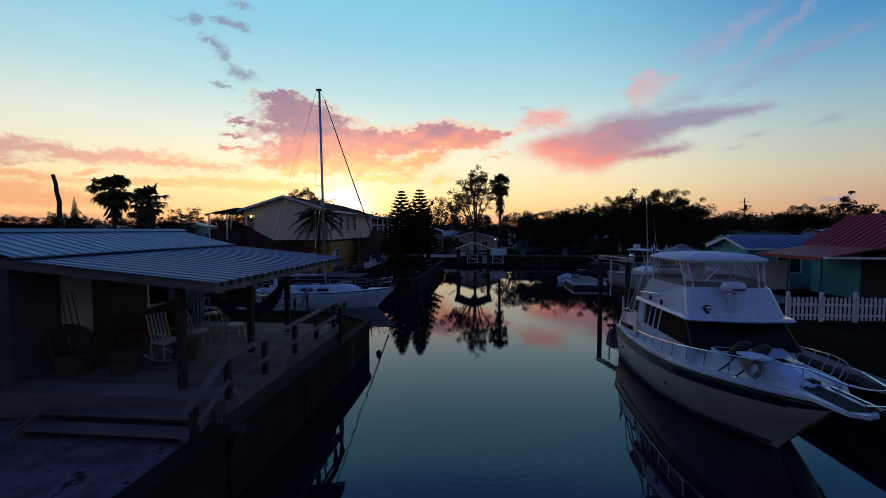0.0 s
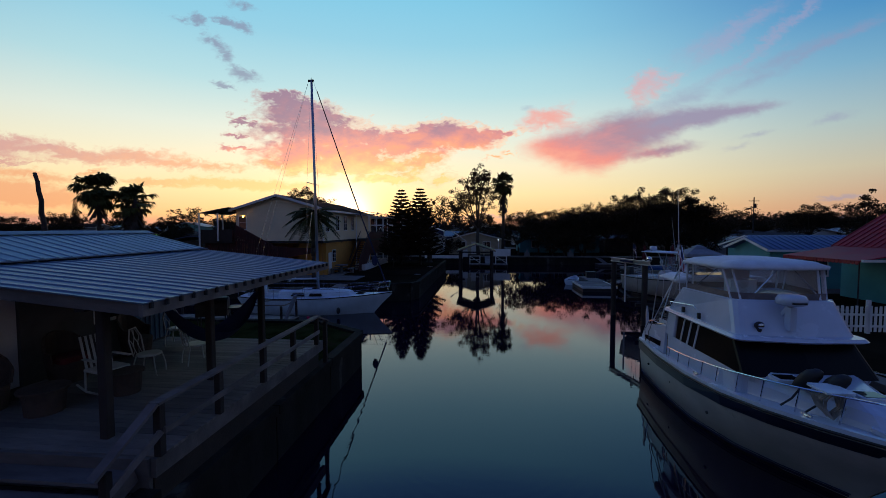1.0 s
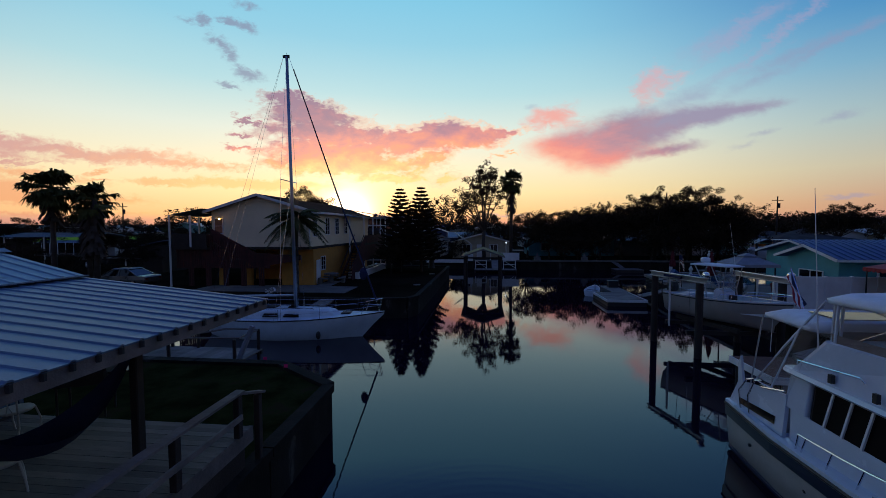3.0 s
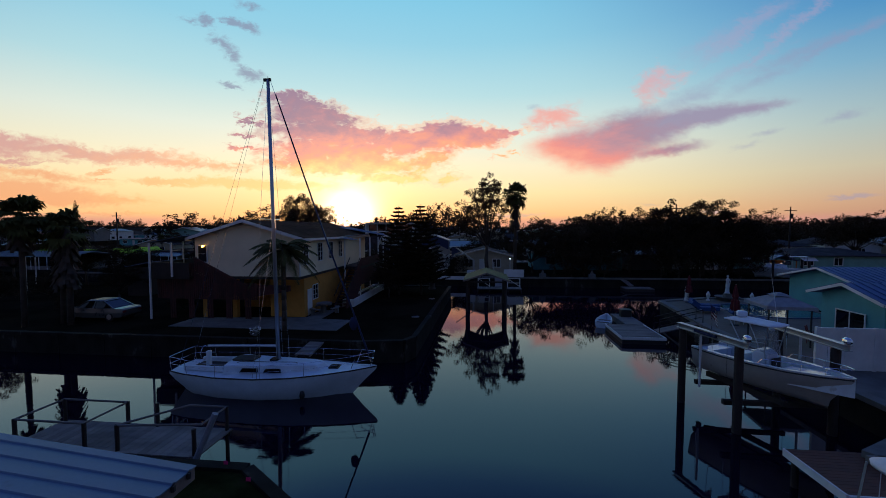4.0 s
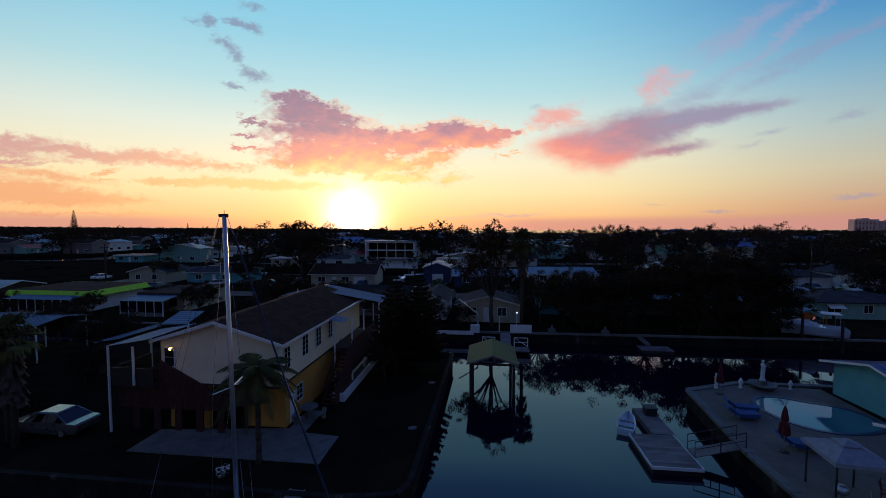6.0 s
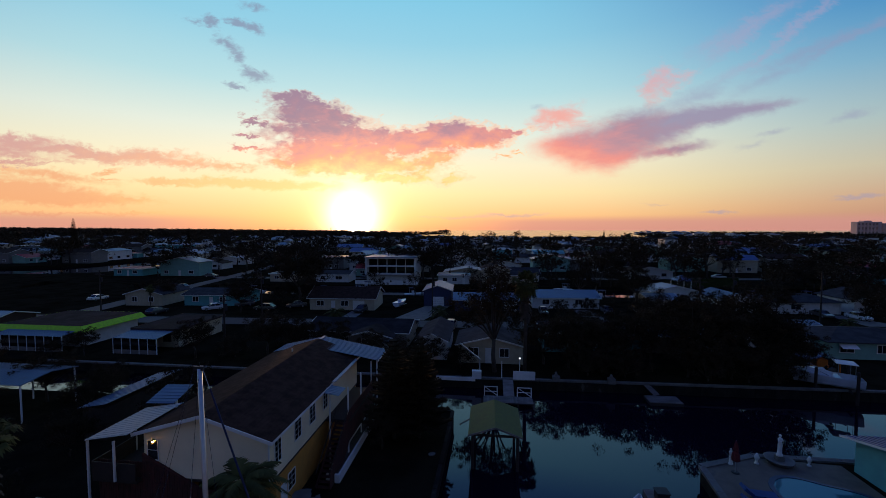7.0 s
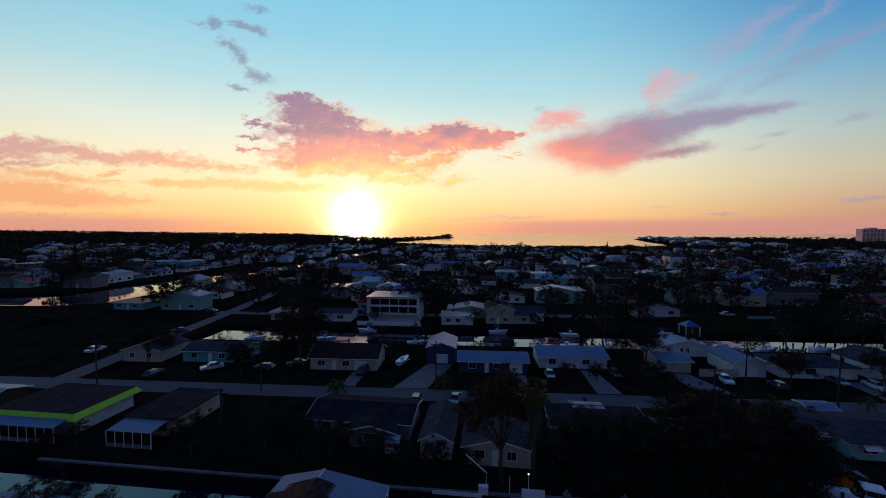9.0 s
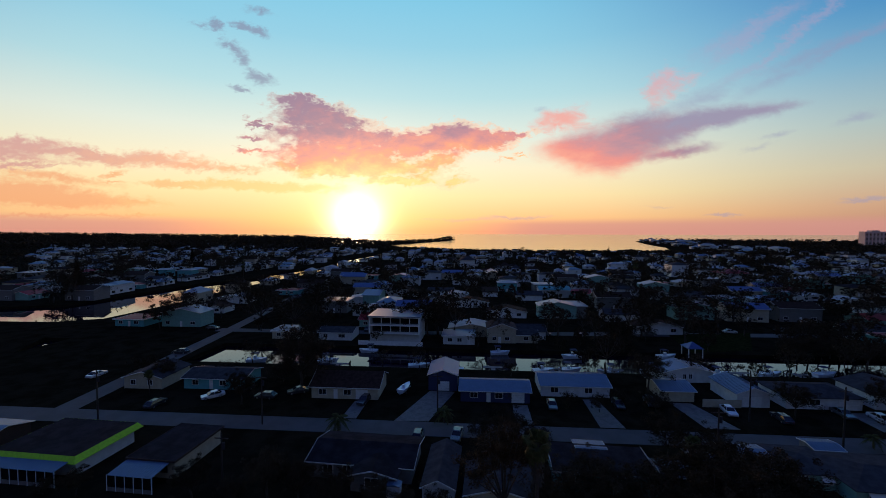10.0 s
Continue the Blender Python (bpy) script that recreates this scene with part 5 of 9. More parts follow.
    # cockpit sides, boarding gear, swim platform, flag
    for s in (-1, 1):
        part("cockpit_side", Geo().loft([[(0.05, s * 1.43, 1.3), (0.05, s * 1.36, 1.3), (0.3, s * 1.3, 1.95), (0.3, s * 1.36, 1.95)], [(2.0, s * 1.43, 1.34), (2.0, s * 1.36, 1.34), (2.0, s * 1.3, 2.26), (2.0, s * 1.37, 2.26)]]), GELCOAT, y)
        part("side_window", Geo().add([(0.5, s * 1.428, 1.44), (1.75, s * 1.428, 1.5), (1.75, s * 1.412, 1.68), (0.45, s * 1.416, 1.58)], [(0, 1, 2, 3)]), DARKGLASS, y)
        part("boarding_rail", Geo().tube([(0.62, s * 1.46, 1.36), (0.55, s * 1.47, 1.8), (0.7, s * 1.4, 2.12), (0.9, s * 1.36, 2.2)], 0.02, 6).tube([(0.95, s * 1.46, 1.36), (0.9, s * 1.47, 1.8), (1.0, s * 1.4, 2.2), (1.15, s * 1.36, 2.26)], 0.02, 6), STEEL, y)
        part("side_deck_rail", Geo().tube([(1.2, s * 1.38, 2.12), (1.95, s * 1.38, 2.32)], 0.02, 5), STEEL, y)
    part("side_board", Geo().loft([[(0.32, -1.38, 1.9), (0.52, -1.38, 1.95), (0.52, -1.33, 1.95), (0.32, -1.33, 1.9)], [(0.3, -1.38, 2.4), (0.42, -1.4, 2.62), (0.42, -1.35, 2.62), (0.3, -1.33, 2.4)]]), GELCOAT, y)
    part("swim_platform", Geo().box(-0.5, -0.01, -1.2, 1.2, 0.3, 0.38, bevel=0.08), GELCOAT, y)
    part("cockpit_table", Geo().box(0.7, 1.4, -0.4, 0.4, 1.05, 1.1).cyl(1.05, 0, 0.55, 1.05, 0.06, 8), DARKWOOD, y)
    yf = part("ensign_staff", Geo().tube([(0.7, -0.3, 3.8), (0.0, -0.2, 4.8)], 0.014, 5), STEEL, y)
    for i in range(6):
        rows = [[(0.05 + 0.085 * j + 0.035 * i, -0.22 - 0.035 * i + 0.04 * math.sin(j * 1.3 + i), 4.72 - 0.125 * j - 0.03 * i), (0.08 + 0.085 * j + 0.035 * i, -0.255 - 0.035 * i + 0.04 * math.sin(j * 1.3 + i + 1), 4.7 - 0.125 * j - 0.03 * i)] for j in range(7)]
        part("flag_fold", Geo().loft(rows, closed=False), NAVY if i < 2 else FLAGRED if i % 2 else WHITEPAINT, yf)
    y.scale = (0.94, 1.07, 0.96)


motor_yacht()


def sailing_yacht():
    p, q = (-12.75, 27.25), (-3.2, 26.43)
    y = thing("sailboat", "white sailing boat with bare mast moored in the side canal", "boat", (*p, 0), heading(p, q))
    st = [(0, 0.85, 0.3, 1.02, -0.3), (0.9, 1.12, 0.85, 1.0, -0.25), (2.5, 1.38, 1.2, 0.98, -0.1), (4.4, 1.45, 1.3, 1.0, 0), (6.0, 1.3, 1.05, 1.06, 0.1), (7.4, 0.95, 0.62, 1.14, 0.35), (8.6, 0.5, 0.2, 1.22, 0.8), (9.58, 0.04, 0.01, 1.3, 1.15)]
    rings = hull_rings(st, -0.45)
    part("hull", Geo().loft(rings, closed=False), GELCOAT2, y, smooth=True)
    part("transom", Geo().add(rings[0], [tuple(range(len(rings[0])))]), GELCOAT2, y)
    part("deck", Geo().loft([[(x, hd - 0.01, zs - 0.01), (x, 0, zs + 0.06), (x, -hd + 0.01, zs - 0.01)] for x, hd, _, zs, _ in st], closed=False), GELCOAT2, y)
    for s in (-1, 1):
        part("toe_rail", Geo().tube([(x, s * (hd + 0.005), zs + 0.01) for x, hd, _, zs, r in st], 0.03, 6), DARKWOOD, y, "dark toe rail")
    coach = part("coachroof", Geo().loft([slab(2.6, 7.2, 0.95, 0.45, 1.0, 0.15, bow=0.25), slab(2.65, 6.9, 0.86, 0.4, 1.36, 0.15, bow=0.2), slab(2.7, 6.7, 0.6, 0.25, 1.44, 0.15, bow=0.15)]), GELCOAT2, y)
    for s in (-1, 1):
        for x in (3.5, 4.6):
            part("cabin_window", Geo().loft([[(x, s * 0.955, 1.12), (x + 0.8, s * (0.955 - 0.085), 1.12), (x + 0.75, s * 0.85, 1.29), (x + 0.1, s * 0.925, 1.29)], [(x, s * 0.9, 1.12), (x + 0.8, s * 0.8, 1.12), (x + 0.75, s * 0.78, 1.29), (x + 0.1, s * 0.85, 1.29)]]), DARKGLASS, coach)
        part("grab_rail", Geo().tube([(3.2, s * 0.62, 1.45), (3.3, s * 0.61, 1.5), (5.9, s * 0.42, 1.5), (6.0, s * 0.41, 1.45)], 0.015, 5), DARKWOOD, coach)
    part("companion_hatch", Geo().box(2.75, 3.8, -0.36, 0.36, 1.43, 1.5, bevel=0.05), DARKWOOD, coach)
    part("fore_hatch", Geo().box(7.35, 7.85, -0.25, 0.25, 1.14, 1.24, bevel=0.05), DARKGLASS, y)
    part("mid_hatch", Geo().box(4.5, 4.9, -0.22, 0.22, 1.44, 1.5, bevel=0.05), DARKGLASS, coach)
    part("cockpit_well", Geo().box(0.7, 2.55, -0.5, 0.5, 1.055, 1.07), DARKWOOD, y)
    for s in (-1, 1):
        part("coaming", Geo().bar((0.6, s * 0.62, 1.14), (2.6, s * 0.72, 1.16), 0.14, 0.2), GELCOAT2, y)
    part("wheel_pedestal", Geo().box(1.25, 1.45, -0.1, 0.1, 1.05, 1.75, bevel=0.03), GELCOAT2, y)
    part("steering_wheel", Geo().tube([(1.18, 0.33 * math.cos(t), 1.68 + 0.33 * math.sin(t)) for t in (i * math.pi / 9 for i in range(19))], 0.015, 5), STEEL, y)
    # mast, boom, rigging
    mx, rake = 4.85, -0.22
    part("mast", Geo().tube([(mx, 0, 1.4), (mx + rake * 0.5, 0, 7.9), (mx + rake, 0, 14.35)], 0.095, 8, r2=0.075), ALU, y, smooth=True)
    part("masthead", Geo().box(mx + rake - 0.2, mx + rake + 0.14, -0.04, 0.04, 14.3, 14.42).cyl(mx + rake, 0, 14.4, 14.55, 0.01, 5), BLACKRUBBER, y)
    part("boom", Geo().tube([(mx - 0.1, 0, 2.1), (1.3, 0.05, 1.98)], 0.06, 8), ALU, y)
    for s in (-1, 1):
        part("spreader", Geo().tube([(mx - 0.1, 0, 8.0), (mx - 0.25, s * 0.85, 8.05)], 0.025, 5), ALU, y)
        part("shroud", Geo().tube([(mx - 0.15, s * 1.36, 1.02), (mx - 0.25, s * 0.85, 8.05), (mx + rake, s * 0.05, 14.2)], 0.008, 4), STEEL, y)
        part("lower_shroud", Geo().tube([(mx - 0.5, s * 1.36, 1.02), (mx - 0.1, 0, 7.9)], 0.007, 4), STEEL, y)
        part("backstay", Geo().tube([(0.15, s * 0.5, 1.03), (mx + rake - 0.18, 0, 14.35)], 0.007, 4), STEEL, y)
    part("forestay", Geo().tube([(9.35, 0, 1.35), (mx + rake + 0.12, 0, 14.3)], 0.01, 5), STEEL, y)
    part("furled_sail", Geo().tube([(9.2, 0, 1.85), (8.6, 0, 3.5), (7.2, 0, 7.3), (mx + rake + 0.35, 0, 13.7)], 0.05, 7, r2=0.03), NAVY, y, "navy furled headsail")
    part("furled_sail", Geo().ball((8.5, 0, 3.25), (0.2, 0.14, 0.32), 6, 8), NAVY, y, "navy bundled sail cover")
    # pulpit, pushpit, lifelines
    part("pulpit", Geo().tube([(8.5, 0.42, 1.25), (8.75, 0.45, 1.9), (9.45, 0.12, 1.98), (9.5, 0, 1.98), (9.45, -0.12, 1.98), (8.75, -0.45, 1.9), (8.5, -0.42, 1.25)], 0.016, 5).tube([(9.3, 0.1, 1.3), (9.45, 0.12, 1.98)], 0.014, 5)
         .tube([(9.3, -0.1, 1.3), (9.45, -0.12, 1.98)], 0.014, 5).tube([(8.7, 0.44, 1.6), (9.42, 0.1, 1.66), (9.42, -0.1, 1.66), (8.7, -0.44, 1.6)], 0.013, 5), STEEL, y)
    part("pushpit", Geo().tube([(1.0, 1.05, 1.02), (0.9, 1.05, 1.65), (0.0, 0.82, 1.68), (-0.05, 0, 1.68), (0.0, -0.82, 1.68), (0.9, -1.05, 1.65), (1.0, -1.05, 1.02)], 0.016, 5).tube([(0.9, 1.05, 1.35), (0, 0.82, 1.36), (0, -0.82, 1.36), (0.9, -1.05, 1.35)], 0.014, 5)
         .tube([(0.05, 0.8, 1.02), (0, 0.82, 1.68)], 0.014, 5).tube([(0.05, -0.8, 1.02), (0, -0.82, 1.68)], 0.014, 5), STEEL, y)
    for s in (-1, 1):
        tops = [(0.9, s * 1.05, 1.63)]
        for x, w, z in ((2.6, 1.36, 0.98), (4.6, 1.42, 1.0), (6.6, 1.12, 1.09)):
            part("stanchion", Geo().tube([(x, s * w, z), (x, s * w, z + 0.6)], 0.012, 5), STEEL, y)
            tops.append((x, s * w, z + 0.6))
        tops.append((8.75, s * 0.45, 1.88))
        part("lifeline", Geo().tube(tops, 0.006, 4).tube([(a, b, c - 0.28) for a, b, c in tops], 0.005, 4), STEEL, y)
    part("fender", Geo().ball((6.6, -1.3, 0.35), (0.12, 0.12, 0.2), 6, 8), BLACKRUBBER, y, "dark hanging fender")
    return y


sailing_yacht()


# ---- trees that stand about ----
T_BROAD = [broadleaf("broadleaf_tree", 11, 9.0, 4.2, "dense dark broadleaf tree in the dusk", 18, 520, 0.125),
           broadleaf("broadleaf_tree", 12, 7.0, 3.6, "rounded dark garden tree", 15, 440, 0.115, base=0.25),
           broadleaf("broadleaf_tree", 13, 5.0, 3.2, "low bushy dark tree", 12, 420, 0.105, base=0.12)]
stand(T_BROAD[0], 29.2, 66.5, s=1.08)
stand(T_BROAD[1], 16.5, 66)
stand(T_BROAD[2], 13, 64.5, s=0.9)
pine = stand(norfolk_pine("norfolk_pine", 21, 8.8, 2.7, "dark tiered pine on the lawn"), -6.8, 46.9)
another(pine, -8.9, 46.5, turn=40, s=0.98)
tall = stand(forked_tree("tall_tree", 31, [(0.3, 0.3, 13.0), (-0.9, -0.4, 13.2), (1.8, 0.5, 11.6), (1.0, -0.8, 11.9), (-1.7, 0.6, 11.4), (-0.4, 0.9, 10.6), (-3.4, -0.2, 9.0), (-4.4, 0.6, 8.2), (-2.6, 0.8, 9.6), (2.4, -0.2, 9.2), (-3.8, -0.9, 7.2), (0.6, 1.0, 12.4)],
                          "tall open-crowned tree behind the boathouse"), -0.3, 63.4)
palm1 = stand(feather_palm("feather_palm", 41, 5.2, "feather palm in front of the two-storey house", 24, 2.3), -13.2, 32.3)
fan1 = stand(fan_palm("fan_palm", 51, 7.3, "full-headed fan palm behind the low roofs", 54, 1.15), -30.8, 31.5)
shaggy = stand(fan_palm("shaggy_palm", 54, 6.6, "half-dead fan palm hung with dry leaves", 16, 1.1, 0.17, 3.2), -28.2, 32.2)
another(shaggy, -29.2, 32.6, turn=70, s=0.95)

# ---- right bank: pool deck, boats, docks ----
POOLDECK = material("pale_pool_deck", (0.125, 0.1, 0.08), 0.85, vary=0.25, scale=0.8, grain=20, bump=0.2, second=(0.1, 0.09, 0.08), patch=0.0)
TURQ = material("turquoise_stucco", (0.1, 0.34, 0.36), 0.8, vary=0.1, scale=0.8, bump=0.2)
BLUEROOF = material("blue_metal_roof", (0.045, 0.08, 0.22), 0.4, metal=0.3, vary=0.15, scale=1.0, bump=0.1)
REDROOF = material("red_metal_roof", (0.28, 0.006, 0.016), 0.65, vary=0.15, scale=1.0, bump=0.1)
REDCLOTH = material("dark_red_canvas", (0.12, 0.01, 0.015), 0.85, vary=0.2, grain=60, bump=0.3)
GREYCLOTH = material("grey_canvas", (0.22, 0.23, 0.26), 0.85, vary=0.15, grain=60, bump=0.2)
BLUECLOTH = material("blue_cushion", (0.012, 0.06, 0.19), 0.85, vary=0.15, grain=60, bump=0.2)
STONE = material("white_plaster_stone", (0.62, 0.62, 0.6), 0.8, vary=0.1, bump=0.2)
POOLWATER = water_material("water")
SEA = water_material("sea_water", 0.4, 0.12)
POOLWATER.name = "pool_water"
POOLWATER.node_tree.nodes["Principled BSDF"].inputs["Base Color"].default_value = (0.04, 0.15, 0.17, 1)


def pool_terrace():
    outline = [(13.95, 28.5), (24.5, 28.5), (25.3, 46.4), (19.6, 46.75), (15.05, 44.9), (14.05, 36)]
    structure("pool_deck", Geo().prism(outline, LAND - 0.15, LAND + 0.045), POOLDECK, "pale concrete pool deck above the seawall", "patio")
    pool = thing("swimming_pool", "kidney-shaped pool with pale coping and still water", "pool", kind="structure")
    ring = []
    for i in range(32):
        t = 2 * math.pi * i / 32
        r = 1.0 + 0.16 * math.cos(2 * t + 0.6) + 0.07 * math.cos(3 * t)
        ring.append((21.3 + 2.75 * r * math.cos(t), 41.6 + 2.9 * r * math.sin(t)))
    cx, cy = 21.3, 41.6
    sc = lambda f: [(cx + (x - cx) * f, cy + (y - cy) * f) for x, y in ring]
    part("coping", Geo().loft([[(x, y, LAND + 0.045) for x, y in sc(1.09)], [(x, y, LAND + 0.1) for x, y in sc(1.08)], [(x, y, LAND + 0.1) for x, y in sc(0.985)], [(x, y, LAND + 0.05) for x, y in sc(0.98)]], caps=False), material("navy_pool_tile", (0.012, 0.025, 0.075), 0.4, vary=0.2, scale=4.0, bump=0.1), pool, "dark blue tiled coping")
    part("pool_water", Geo().add([(x, y, LAND + 0.062) for x, y in sc(1.0)], [tuple(range(32))]), POOLWATER, pool, "still pool water")


pool_terrace()


def statue(name, a, b, h, label, bowl=True):
    s = Geo()
    def rings(zr, cx=0.0, cy=0.0, n=10):
        s.loft([[(cx + dx + r * math.cos(t), cy + r * 0.8 * math.sin(t), z) for t in (2 * math.pi * i / n for i in range(n))] for z, r, dx in zr])
    k = h / 1.7
    rings([(0.0, 0.26 * k, 0), (0.1 * k, 0.26 * k, 0), (0.12 * k, 0.2 * k, 0), (0.5 * k, 0.17 * k, 0.01), (0.85 * k, 0.19 * k, 0.03), (1.05 * k, 0.14 * k, 0.02), (1.3 * k, 0.19 * k, 0), (1.4 * k, 0.1 * k, 0), (1.45 * k, 0.06 * k, 0)])
    s.ball((0.0, 0, 1.58 * k), (0.09 * k, 0.1 * k, 0.12 * k), 6, 9)
    s.tube([(0.17 * k, 0, 1.33 * k), (0.3 * k, -0.05 * k, 1.1 * k), (0.16 * k, -0.12 * k, 0.95 * k)], 0.05 * k, 6)
    s.tube([(-0.17 * k, 0, 1.33 * k), (-0.26 * k, -0.08 * k, 1.12 * k), (-0.12 * k, -0.15 * k, 1.2 * k)], 0.05 * k, 6)
    ob = part(name, s, STONE, None, label, True)
    ob.matrix_world = pose(*g(a, b), LAND + 0.05 + (0.62 if bowl else 0.0), 0, 0, 20)
    return tagged(ob, label, "statue")


statue("garden_statue", 20.9, 46.2, 1.65, "white plaster garden statue on a fountain bowl")
statue("small_statue", 17.2, 45.7, 1.25, "small white plaster statue on the pool deck", False)
bowl = thing("fountain_bowl", "round stone fountain bowl with a pedestal", "fountain", ab(20.9, 46.2, LAND + 0.05))
part("bowl", Geo().loft([[(r * math.cos(t), r * math.sin(t), z) for t in (2 * math.pi * i / 20 for i in range(20))] for r, z in ((0.7, 0.0), (0.95, 0.32), (0.98, 0.36), (0.9, 0.36), (0.7, 0.28), (0.2, 0.26))]), CONCRETE, bowl, smooth=True)
part("pedestal", Geo().box(-0.25, 0.25, -0.25, 0.25, 0.26, 0.62, bevel=0.04), CONCRETE, bowl)
for a, b, s in ((19.2, 46.0, 0.55), (22.9, 46.1, 0.5)):
    urn = thing("stone_urn", "small pale stone urn at the deck edge", "urn", ab(a, b, LAND + 0.05))
    part("body", Geo().loft([[(r * s * math.cos(t), r * s * math.sin(t), z * s) for t in (2 * math.pi * i / 12 for i in range(12))] for r, z in ((0.3, 0), (0.3, 0.1), (0.12, 0.2), (0.2, 0.6), (0.34, 0.9), (0.2, 1.2), (0.06, 1.5))]), STONE, urn, smooth=True)


def closed_umbrella(a, b, h, label):
    u = thing("patio_umbrella", label, "umbrella", ab(a, b, LAND + 0.05))
    part("pole", Geo().cyl(0, 0, 0.05, h, 0.025, 8), ALU, u)
    part("base", Geo().cyl(0, 0, 0, 0.07, 0.28, 14, 0.22), BLACKRUBBER, u)
    folds = []
    for z, r in ((h * 0.36, 0.17), (h * 0.4, 0.24), (h * 0.6, 0.2), (h * 0.66, 0.1), (h * 0.7, 0.16), (h * 0.9, 0.09), (h, 0.02)):
        folds.append([(r * (1 + 0.22 * (-1) ** i) * math.cos(2 * math.pi * i / 16), r * (1 + 0.22 * (-1) ** i) * math.sin(2 * math.pi * i / 16), z) for i in range(16)])
    part("folded_canopy", Geo().loft(folds), REDCLOTH, u)


closed_umbrella(15.9, 36.5, 2.7, "closed dark red patio umbrella beside the pool")
closed_umbrella(16.9, 44.6, 2.4, "closed dark red patio umbrella near the seawall")


def lounger(a, b, turn, label):
    l = thing("sun_lounger", label, "sun lounger", ab(a, b, LAND + 0.05), turn, "loungers on the pool deck")
    part("frame", Geo().tube([(-0.33, -0.95, 0.3), (0.33, -0.95, 0.3), (0.33, 0.5, 0.3), (-0.33, 0.5, 0.3), (-0.33, -0.95, 0.3)], 0.025, 6), ALU, l)
    for x, y in ((-0.3, -0.8), (0.3, -0.8), (-0.3, 0.4), (0.3, 0.4)):
        part("leg", Geo().cyl(x, y, 0, 0.3, 0.02, 6), ALU, l)
    part("seat_cushion", Geo().box(-0.36, 0.36, -0.95, 0.45, 0.2, 0.46, bevel=0.08), BLUECLOTH, l)
    part("backrest", Geo().loft([[(x, 0.45, 0.25), (x, 0.42, 0.46), (x, 0.98, 0.9), (x, 1.1, 0.73)] for x in (-0.34, 0.34)]), BLUECLOTH, l)


lounger(16.7, 41.6, 80, "blue cushioned sun lounger beside the pool")
lounger(16.1, 40.5, 84, "blue cushioned sun lounger at the deck edge")
lounger(17.0, 36.9, 75, "low padded lounger under the red umbrella")


def gazebo():
    t = thing("gazebo", "square garden gazebo with grey canvas roof", "gazebo", ab(15.9, 32.6, LAND + 0.05), TURN - 6)
    w, h = 1.0, 2.15
    for x in (-w, w):
        for y in (-w, w):
            part("post", Geo().box(x - 0.03, x + 0.03, y - 0.03, y + 0.03, 0, h), BLACKRUBBER, t)
    top = lambda f, z: [(f * x, f * y, z) for x, y in ((-1, -1), (0, -1), (1, -1), (1, 0), (1, 1), (0, 1), (-1, 1), (-1, 0))]
    part("canopy", Geo().loft([top(w + 0.2, h - 0.12), top(w + 0.18, h + 0.05), top(w * 0.45, h + 0.42), top(w * 0.3, h + 0.48)]), GREYCLOTH, t)
    part("vent_cap", Geo().loft([top(w * 0.42, h + 0.5), top(w * 0.2, h + 0.62), top(0.02, h + 0.68)]), GREYCLOTH, t)


gazebo()


def patio_chair(name, a, b, turn, mt, label, z=None):
    c = thing(name, label, "chair", ab(a, b, LAND + 0.05 if z is None else z), turn)
    for x in (-0.24, 0.24):
        for y in (-0.24, 0.24):
            part("leg", Geo().cyl(x, y, 0, 0.44, 0.018, 6), mt, c)
        part("armrest", Geo().tube([(x, -0.24, 0.44), (x, -0.24, 0.64), (x, 0.26, 0.66)], 0.018, 6), mt, c)
    part("seat", Geo().box(-0.26, 0.26, -0.26, 0.26, 0.42, 0.47, bevel=0.03), mt, c)
    back = part("backrest", Geo().tube([(-0.24, 0.24, 0.45), (-0.25, 0.34, 0.98), (0.25, 0.34, 0.98), (0.24, 0.24, 0.45)], 0.02, 6), mt, c)
    for i in range(5):
        x = -0.18 + 0.09 * i
        part("back_slat", Geo().bar((x, 0.25, 0.46), (x, 0.34, 0.96), 0.04, 0.015), mt, back)
    return c


REDPAINT = material("red_painted_metal", (0.18, 0.015, 0.02), 0.5, vary=0.15, bump=0.05)
patio_chair("patio_chair", 17.6, 32.4, 40, REDPAINT, "red metal patio chair by the gazebo")
patio_chair("patio_chair", 17.3, 31.4, -30, REDPAINT, "red metal patio chair by the gazebo")
ball = thing("kettle_barbecue", "round black kettle barbecue on legs", "barbecue", ab(15.2, 31.9, LAND + 0.05))
part("bowl", Geo().ball((0, 0, 0.8), (0.28, 0.28, 0.24), 7, 12), ALU, ball, smooth=True)
for i in range(3):
    part("leg", Geo().tube([(0.1 * math.cos(i * 2.1), 0.1 * math.sin(i * 2.1), 0.62), (0.3 * math.cos(i * 2.1), 0.3 * math.sin(i * 2.1), 0)], 0.014, 5), BLACKRUBBER, ball)


